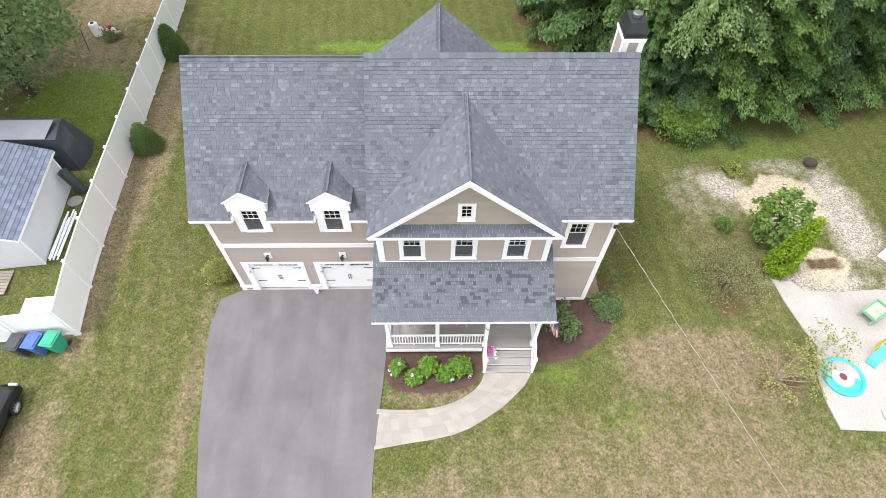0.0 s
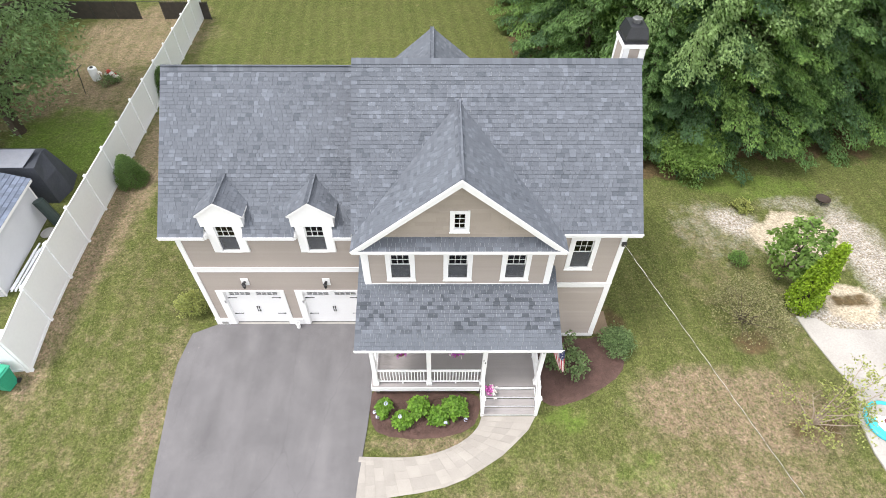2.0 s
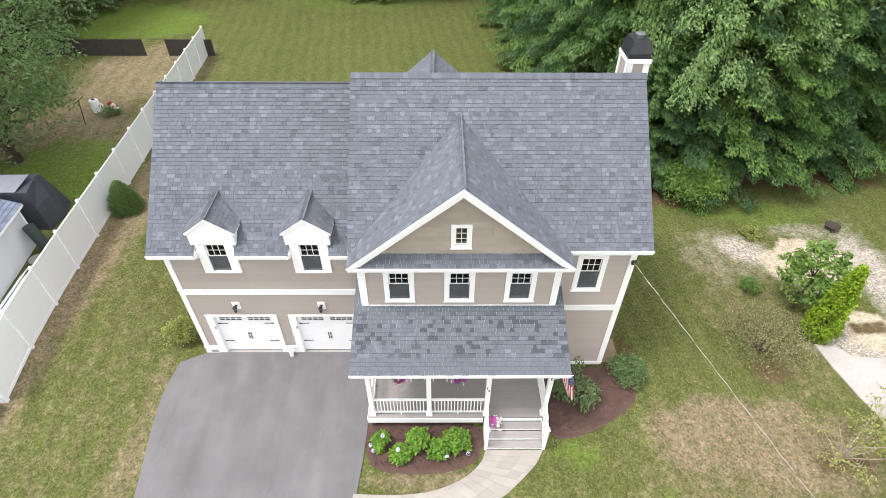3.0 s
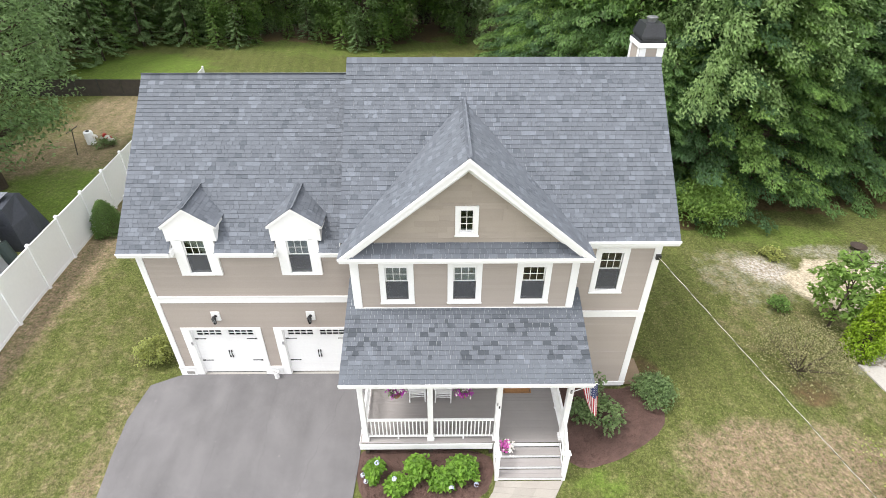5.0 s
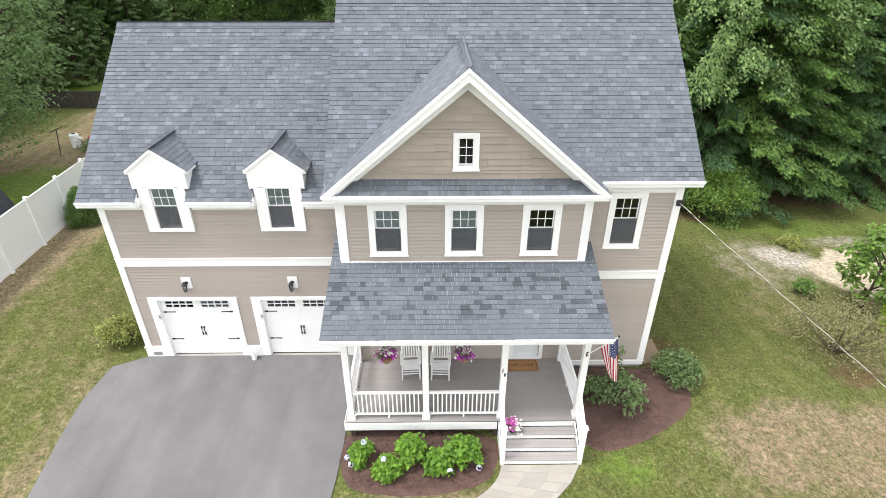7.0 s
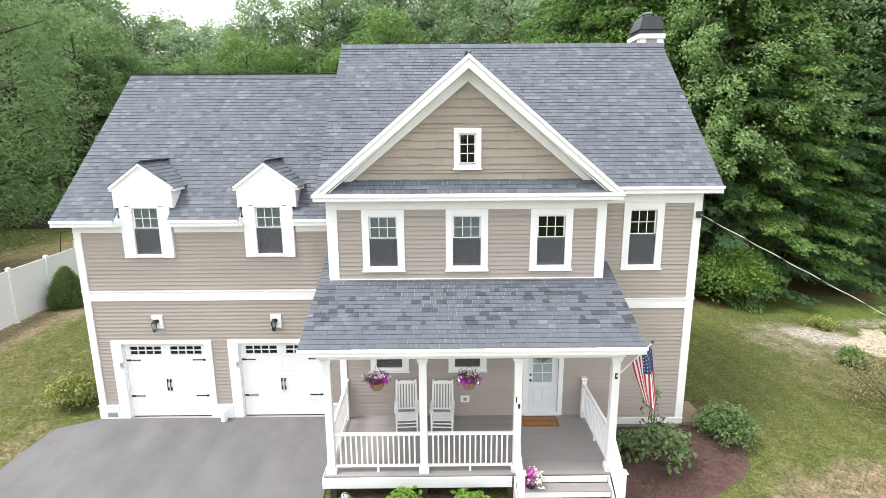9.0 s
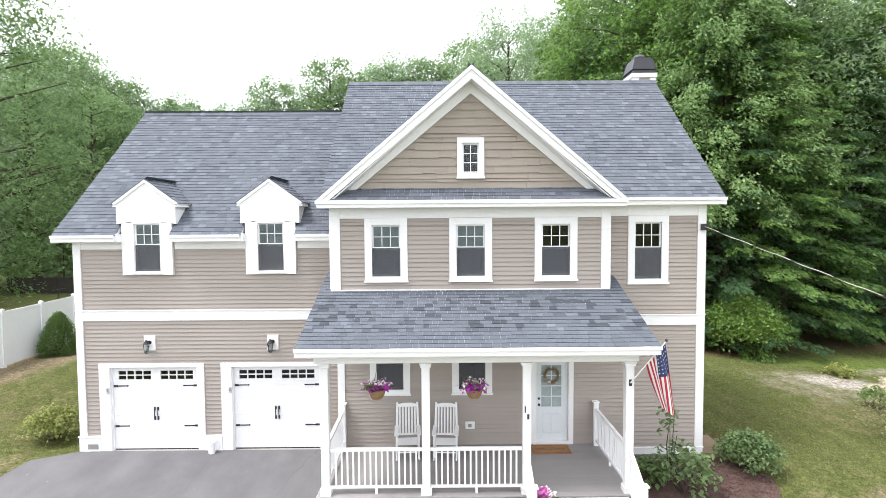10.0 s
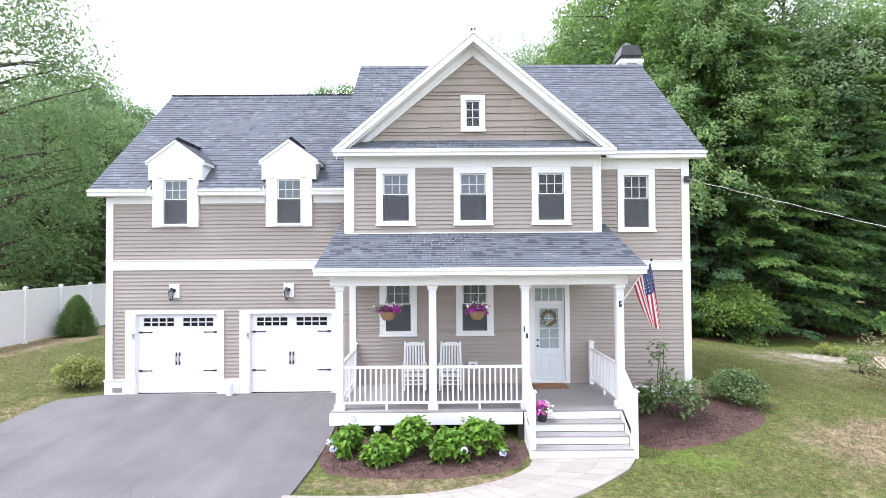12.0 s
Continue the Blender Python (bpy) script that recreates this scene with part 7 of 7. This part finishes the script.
tarp = thing("covered_boat_shelter", gz(-23.1, 8.35), "dark grey tarp-covered shelter with pale top", "shelter")
TARP = mat("dark_tarp", (0.045, 0.05, 0.066), (0.065, 0.07, 0.09), 0.6, 2, 10, 0.5, 6)
TARPTOP = mat("pale_grey_tarp", (0.24, 0.25, 0.29), (0.20, 0.21, 0.25), 0.6, 2, 10, 0.2, 6)
bm = bmesh.new()
lo = [bm.verts.new(p) for p in ((-3.6, -1.1, 0), (3.15, -0.85, 0), (3.35, 0.3, 0), (3.0, 1.55, 0), (-3.6, 1.5, 0))]
md = [bm.verts.new(p) for p in ((-3.6, -1.08, 1.6), (3.22, -0.95, 1.5), (3.3, 0.15, 1.55), (2.95, 1.1, 1.4), (-3.6, 1.15, 1.5))]
hi = [bm.verts.new(p) for p in ((-3.6, -1.05, 2.45), (3.28, -1.05, 2.52), (3.1, 0.2, 2.66), (2.9, 0.72, 2.42), (-3.6, 0.75, 2.40))]
for a, b in ((lo, md), (md, hi)):
    for i in range(5):
        bm.faces.new((a[i], a[(i + 1) % 5], b[(i + 1) % 5], b[i]))
bm.faces.new(hi)
part("skirt", bm, TARP, tarp)
part("top_sheet", slab([(-3.6, -1.06, 2.50), (2.75, -1.06, 2.57), (2.75, 0.28, 2.70), (-3.6, 0.28, 2.62)], 0.02), TARPTOP, tarp, "pale grey top sheet")

kay = thing("rolled_mats", gz(-19.38, 6.03), "dark green rolled bundle leaning on the shed", "bundle")
bm = bmesh.new()
tube(bm, (-0.22, 0.05, 1.45), (0.15, -0.05, 0.05), 0.27, 0.27, 14)
part("roll", bm, mat("dark_green_plastic", (0.018, 0.035, 0.032), (0.03, 0.045, 0.042), 0.5), kay)
part("round_tray", lathe([(0.36, 0.0), (0.38, 0.06), (0.36, 0.08), (0.33, 0.03)], 18, (0.0, -0.80)), FOUNDATION, kay, "grey round tray")


def wheelie_bin(x, y, colour, label, turn):
    b = thing("wheelie_bin", gz(x, y), label, "bin", "bins by the fence", turn=turn)
    C = mat("bin_plastic", colour, tuple(c * 0.8 for c in colour), 0.45, 2, 20)
    bm = bmesh.new()
    lo = [bm.verts.new(p) for p in ((-0.22, -0.26, 0.06), (0.22, -0.26, 0.06), (0.22, 0.24, 0.06), (-0.22, 0.24, 0.06))]
    hi = [bm.verts.new(p) for p in ((-0.30, -0.36, 0.98), (0.30, -0.36, 0.98), (0.30, 0.36, 0.98), (-0.30, 0.36, 0.98))]
    for i in range(4):
        bm.faces.new((lo[i], lo[(i + 1) % 4], hi[(i + 1) % 4], hi[i]))
    bm.faces.new(lo[::-1])
    bm.faces.new(hi)
    bmesh.ops.bevel(bm, geom=bm.edges[:], offset=0.03, segments=2, affect="EDGES")
    part("body", bm, C, b)
    part("lid", boxes((-0.33, 0.33, -0.40, 0.40, 0.985, 1.06), (-0.27, 0.27, -0.32, 0.30, 1.061, 1.10), bev=0.025), C, b)
    bm = bmesh.new()
    tube(bm, (-0.24, 0.42, 0.99), (0.24, 0.42, 0.99), 0.018, 0.018, 8)
    part("handle", bm, C, b)
    for s in (-1, 1):
        bm = bmesh.new()
        tube(bm, (s * 0.20, 0.26, 0.11), (s * 0.27, 0.26, 0.11), 0.11, 0.11, 14)
        part("wheel", bm, BLACK, b)


wheelie_bin(-17.15, -3.0, (0.03, 0.36, 0.22), "green wheeled bin against the white fence", -8)
wheelie_bin(-17.92, -3.08, (0.07, 0.15, 0.46), "blue wheeled recycling bin against the white fence", -8)
wheelie_bin(-18.66, -3.15, (0.05, 0.053, 0.065), "black wheeled bin against the white fence", -8)

frame_ = thing("cold_frame", gz(-18.4, -1.2), "white framed garden bed behind the fence", "garden frame", turn=5)
for q in ((-0.9, 0.9, -0.5, -0.42, 0, 0.45), (-0.9, 0.9, 0.42, 0.5, 0, 0.45), (-0.9, -0.82, -0.42, 0.42, 0, 0.45), (0.82, 0.9, -0.42, 0.42, 0, 0.45)):
    part("side_board", boxes(q, bev=0.008), WHITE, frame_)
part("cover", boxes((-0.81, 0.81, -0.41, 0.41, 0.3, 0.33)), VINYL, frame_)
deckp = thing("wooden_pallet", gz(-21.6, 0.2), "weathered grey wooden platform by the shed", "platform", turn=4)
WOODG = mat("weathered_wood", (0.33, 0.29, 0.25), (0.24, 0.21, 0.18), 0.9, 3, 30, 0.3, 40, rand="object", amount=0.15)
for i in range(8):
    part("plank", boxes((-0.9, 0.9, -0.7 + i * 0.17, -0.55 + i * 0.17, 0.06, 0.10)), WOODG, deckp)
for s in (-0.7, 0.7):
    part("bearer", boxes((s - 0.05, s + 0.05, -0.7, 0.65, 0, 0.058)), WOODG, deckp)
barrel = thing("barrel", gz(-23.55, 20.35), "white plastic barrel on the bare garden soil", "barrel")
part("drum", lathe([(0.27, 0), (0.29, 0.05), (0.29, 0.4), (0.31, 0.45), (0.29, 0.5), (0.29, 0.85), (0.22, 0.92), (0.20, 0.90)], 16), VINYL, barrel)
part("bung", lathe([(0.12, 0.90), (0.12, 0.95)], 10), BLACK, barrel)
tp = thing("garden_post", gz(-23.55, 18.55), "thin black T-shaped garden post", "post")
bm = bmesh.new()
tube(bm, (0, 0, 0), (0.3, 0, 1.75), 0.025, 0.025, 6)
part("upright", bm, BLACK, tp)
bm = bmesh.new()
tube(bm, (0.3, -0.6, 1.75), (0.3, 0.6, 1.75), 0.025, 0.025, 6)
part("crossbar", bm, BLACK, tp)
for i, (dx, dy, m) in enumerate(((-0.2, 0.3, PETAL_WHITE), (0.35, 0.5, mat("red_petals", (0.45, 0.04, 0.03), None, 0.6)), (0.7, 0.2, PETAL_WHITE))):
    fl = thing("garden_flower", gz(-22.8 + dx, 19.8 + dy), "flowering garden plant with a round bloom", "flower", "garden flowers")
    bm = bmesh.new()
    tube(bm, (0, 0, 0), (0, 0, 0.55), 0.012, 0.012, 5)
    part("stem", bm, BARK, fl)
    flower_heads(fl, [(0, 0, 0.62)], m, 0.16, 80 + i, "")

# parked car
car = thing("parked_car", gz(-18.9, -7.15), "black parked car with silver alloy wheels", "car")
PAINT = mat("black_car_paint", (0.012, 0.013, 0.016), (0.016, 0.017, 0.02), 0.18, 1, 10, spec=0.6)
prof = [(-2.25, 0.35), (-2.3, 0.75), (-2.2, 1.02), (-1.75, 1.10), (-1.1, 1.58), (0.25, 1.62), (1.0, 1.12), (2.0, 0.98), (2.28, 0.78), (2.25, 0.35)]
bm = prism(prof, -0.90, 0.90, "x")
for vtx in bm.verts:
    if vtx.co.z > 1.2:
        vtx.co.x *= 0.80
bmesh.ops.bevel(bm, geom=bm.edges[:], offset=0.06, segments=2, affect="EDGES")
part("body", bm, PAINT, car, smooth=True)
CARGLASS = mat("car_glass", (0.03, 0.035, 0.04), None, 0.08)
part("windscreen", prism([(0.34, 1.52), (0.96, 1.14), (0.98, 1.16), (0.36, 1.54)], -0.66, 0.66, "x"), CARGLASS, car)
for s in (-1, 1):
    part("side_window", boxes((s * 0.80 - 0.012, s * 0.80 + 0.012, -0.95, 0.25, 1.16, 1.48)), CARGLASS, car)
    part("mirror", boxes((s * 0.98 - 0.10, s * 0.98 + 0.10, 0.62, 0.78, 1.05, 1.20), bev=0.03), PAINT, car)
    part("headlight", boxes((s * 0.70 - 0.18, s * 0.70 + 0.18, 2.18, 2.30, 0.72, 0.88), bev=0.03), mat("headlight_lens", (0.7, 0.72, 0.75), None, 0.1), car)
    for y in (-1.4, 1.4):
        bm = bmesh.new()
        tube(bm, (s * 0.72, y, 0.33), (s * 0.93, y, 0.33), 0.34, 0.34, 24)
        w = part("wheel", bm, mat("tyre_rubber", (0.015, 0.015, 0.016), None, 0.85), car)
        bm = bmesh.new()
        tube(bm, (s * 0.925, y, 0.33), (s * 0.945, y, 0.33), 0.05, 0.05, 10)
        for k in range(10):
            a = k * 0.6283
            tube(bm, (s * 0.94, y, 0.33), (s * 0.938, y + 0.22 * math.cos(a), 0.33 + 0.22 * math.sin(a)), 0.02, 0.016, 4)
        part("rim", bm, mat("alloy", (0.6, 0.6, 0.62), None, 0.3, metal=0.8), w, "silver spoked alloy rim")

# ---- play area ----
def pad_poly(name, pts, material, label, category, top):
    zc = min(ground_z(x, y) for x, y in pts)
    bm = bmesh.new()
    hi = [bm.verts.new((x, y, ground_z(x, y) + top)) for x, y in pts]
    lo = [bm.verts.new((x, y, ground_z(x, y) - 0.15)) for x, y in pts]
    n = len(pts)
    bm.faces.new(hi)
    for i in range(n):
        bm.faces.new((lo[i], lo[(i + 1) % n], hi[(i + 1) % n], hi[i]))
    bmesh.ops.triangulate(bm, faces=[f for f in bm.faces if len(f.verts) > 4])
    bmesh.ops.recalc_face_normals(bm, faces=bm.faces[:])
    return tagged(part(name, bm, material), label, category, kind="structure")


pad_poly("pavement", [(17.0, 0.65), (17.15, -0.5), (17.6, -2.0), (18.0, -2.9), (17.5, -4.3), (17.4, -5.6), (17.55, -6.75), (19.6, -6.85), (23.0, -6.8), (25.0, -3.0), (25.0, -0.2), (22.1, 0.05), (20.0, -0.1), (18.4, 0.0), (17.9, 0.55)], CONCRETE, "weathered pale concrete pad with cracks", "concrete pad", 0.06)
TURQ = mat("turquoise_vinyl", (0.05, 0.52, 0.60), (0.04, 0.44, 0.54), 0.35, 2, 10)
pool = thing("splash_mat", gz(18.62, -4.4, 0.06), "turquoise inflatable splash mat with white middle", "splash mat")
bm = bmesh.new()
n1, n2 = 40, 10
ring = [[bm.verts.new(((0.98 + 0.10 * math.cos(6.28319 * j / n2)) * math.cos(6.28319 * i / n1), (0.98 + 0.10 * math.cos(6.28319 * j / n2)) * math.sin(6.28319 * i / n1), 0.10 + 0.10 * math.sin(6.28319 * j / n2))) for j in range(n2)] for i in range(n1)]
for i in range(n1):
    for j in range(n2):
        bm.faces.new((ring[i][j], ring[(i + 1) % n1][j], ring[(i + 1) % n1][(j + 1) % n2], ring[i][(j + 1) % n2]))
part("rim", bm, TURQ, pool, smooth=True)
pool.scale = (0.88, 0.88, 0.88)
part("outer_sheet", lathe([(0.95, 0.02), (0.95, 0.06), (0.72, 0.07), (0.0, 0.07)], 40), TURQ, pool)
part("middle_sheet", lathe([(0.56, 0.071), (0.54, 0.085), (0.0, 0.09)], 13), VINYL, pool, "white middle sheet")
bm = lathe([(0.22, 0.091), (0.21, 0.10), (0.0, 0.105)], 7)
part("centre_patch", bm, mat("dark_red_print", (0.20, 0.03, 0.05), None, 0.5), pool, "dark red printed patch")
hose = thing("hose", gz(19.6, -5.0, 0.07), "thin dark garden hose lying on the concrete", "hose")
bm = bmesh.new()
hp = [Vector((0.12 * math.sin(i * 0.5) + 0.02 * i, -i * 0.13, -0.0 - 0.018 * i * 0.13)) for i in range(16)]
for a, b in zip(hp, hp[1:]):
    tube(bm, a, b, 0.018, 0.018, 6)
part("tube", bm, BLACK, hose)
table = thing("water_table", gz(21.15, -1.35, 0.06), "pale green plastic sand and water table", "play table", turn=30)
GRN = mat("pale_green_plastic", (0.20, 0.42, 0.27), (0.16, 0.35, 0.22), 0.45, 2, 10)
part("tray", boxes((-0.6, 0.6, -0.38, 0.38, 0.40, 0.44), (-0.6, 0.6, -0.38, -0.33, 0.441, 0.56), (-0.6, 0.6, 0.33, 0.38, 0.441, 0.56), (-0.6, -0.55, -0.33, 0.33, 0.441, 0.56), (0.55, 0.6, -0.33, 0.33, 0.441, 0.56), bev=0.01), GRN, table)
part("inner_tray", boxes((-0.5, -0.02, -0.28, 0.28, 0.441, 0.47), (0.04, 0.5, -0.28, 0.28, 0.441, 0.46)), mat("pale_tray", (0.42, 0.52, 0.36), None, 0.6), table)
for sx in (-0.5, 0.5):
    for sy in (-0.3, 0.3):
        part("leg", boxes((sx - 0.05, sx + 0.05, sy - 0.05, sy + 0.05, 0, 0.399)), GRN, table)
toy = thing("toy_slide", gz(20.75, -3.3, 0.06), "yellow and blue plastic toddler slide", "toy", turn=40)
part("chute", prism([(-0.9, 0.05), (-0.6, 0.08), (0.1, 0.55), (0.1, 0.62), (-0.62, 0.16), (-0.9, 0.12)], -0.22, 0.22), TURQ, toy)
YEL = mat("yellow_plastic", (0.75, 0.62, 0.05), None, 0.4)
for s in (-0.26, 0.20):
    part("side_panel", prism([(0.0, 0), (0.6, 0), (0.5, 0.8), (0.1, 0.8)], s, s + 0.06), YEL, toy)
part("step", boxes((0.45, 0.7, -0.2, 0.2, 0.0, 0.22), bev=0.02), mat("red_plastic", (0.5, 0.04, 0.04), None, 0.4), toy)
pit = thing("fire_pit", gz(22.1, 8.6), "round dark metal fire pit bowl on gravel", "fire pit")
part("bowl", lathe([(0.18, 0.22), (0.38, 0.28), (0.50, 0.42), (0.53, 0.43), (0.47, 0.41), (0.30, 0.30), (0.0, 0.28)], 20), mat("rusty_metal", (0.035, 0.025, 0.022), (0.06, 0.04, 0.03), 0.8), pit)
for i in range(3):
    a = i * 2.094
    bm = bmesh.new()
    tube(bm, (0.42 * math.cos(a), 0.42 * math.sin(a), 0), (0.36 * math.cos(a), 0.36 * math.sin(a), 0.3), 0.02, 0.02, 6)
    part("leg", bm, BLACK, pit)
pit.scale = (0.75, 0.75, 0.75)
crate = thing("storage_box", gz(24.3, 2.2), "white plastic storage box beyond the sand", "box", turn=35)
part("body", boxes((-1.0, 1.0, -0.6, 0.6, 0, 0.9), bev=0.02), VINYL, crate)
part("lid", boxes((-1.04, 1.04, -0.64, 0.64, 0.901, 0.98), bev=0.02), VINYL, crate)

# loose grass tufts over the lawn
rg = random.Random(12)
gv_, gf_ = [], []
def on_lawn(x, y):
    if -10.8 < x < -2.2 and y < 0.1:
        return False
    if -9.6 < x < 7.3 and -0.9 < y < 9.3:
        return False
    if -2.6 < x < 4.6 and -7.7 < y < 0 and not (x < 2.0 and -5.8 < y < -5.2):
        return y < -7.6 or (x - 2.0) * 0.9 > (y + 7.4) + 1.6 and x > 2.6 and y < -4.6
    if 4.3 < x < 8.5 and -3.9 < y < 0:
        return False
    if x > 17 and -7 < y < 9:
        return False
    return True
for _ in range(60000):
    if rg.random() < 0.75:
        x, y = rg.uniform(-16, 17), rg.uniform(-13, 4)
    else:
        x, y = rg.uniform(-16, 17), rg.uniform(4, 20)
    if not on_lawn(x, y):
        continue
    z = ground_z(x, y) + 0.005
    for b in range(2):
        a, h, w = rg.uniform(0, 6.283), rg.uniform(0.02, 0.05), rg.uniform(0.008, 0.016)
        dx, dy = math.cos(a), math.sin(a)
        k = len(gv_)
        gv_ += [(x - dy * w, y + dx * w, z), (x + dy * w, y - dx * w, z), (x + dx * h * 0.7, y + dy * h * 0.7, z + h)]
        gf_.append((k, k + 1, k + 2))
tagged(raw("grass_tufts", gv_, gf_, GRASSBLADE), "short loose grass tufts over the lawn", "grass", kind="stuff")


# small keypads on the garage door jambs
KEYPAD = mat("grey_plastic", (0.55, 0.55, 0.56), (0.46, 0.46, 0.47), 0.5)
COVER = mat("dull_grey_cover", (0.30, 0.30, 0.31), None, 0.4)
for x in (-8.64, -5.36):
    k = thing("garage_keypad", (x, GY - 0.075, 1.62), "small pale grey keypad on the white garage jamb", "keypad", "keypads by the garage doors")
    part("case", boxes((-0.035, 0.035, -0.02, 0.012, -0.09, 0.09), bev=0.008), KEYPAD, k)
    part("cover", boxes((-0.026, 0.026, -0.027, -0.021, -0.02, 0.075), bev=0.003), COVER, k)


# pale boards lying along the shed wall
lb = thing("board_pile", (-19.20, 3.02, ground_z(-19.20, 3.02)), "loose white trim boards lying on grass by the shed", "boards", turn=5)
rb_ = random.Random(12)
for i in range(9):
    bm = bmesh.new()
    xx, y0, ln, zz = -0.18 + 0.065 * i + rb_.uniform(-0.01, 0.01), -1.8 + rb_.uniform(0, 0.5), rb_.uniform(2.4, 3.3), 0.02 + 0.045 * (i % 3)
    box(bm, xx - 0.035, xx + 0.035, y0, y0 + ln, zz, zz + 0.04)
    bmesh.ops.rotate(bm, verts=bm.verts, cent=(xx, 0, zz), matrix=Matrix.Rotation(rb_.uniform(-0.03, 0.03), 3, "Z"))
    part("board", bm, VINYL, lb)
# flowers of the garden row
for j, (cx, cy, m_) in enumerate(((-22.2, 20.2, PETAL_RED), (-21.9, 19.9, PETAL_WHITE), (-22.6, 20.2, PETAL_WHITE))):
    fl = bush("flower_plant", gz(cx, cy), 0.28, 0.5, LEAF_SHRUB, ("red" if j == 0 else "white") + " garden flowers among low green leaves", "flower", 360 + j, 0.08, 14, 14)
    flower_heads(fl, [(0, 0, 0.5), (0.12, 0.08, 0.46), (-0.1, 0.06, 0.45)], m_, 0.10, 370 + j, "flower head")
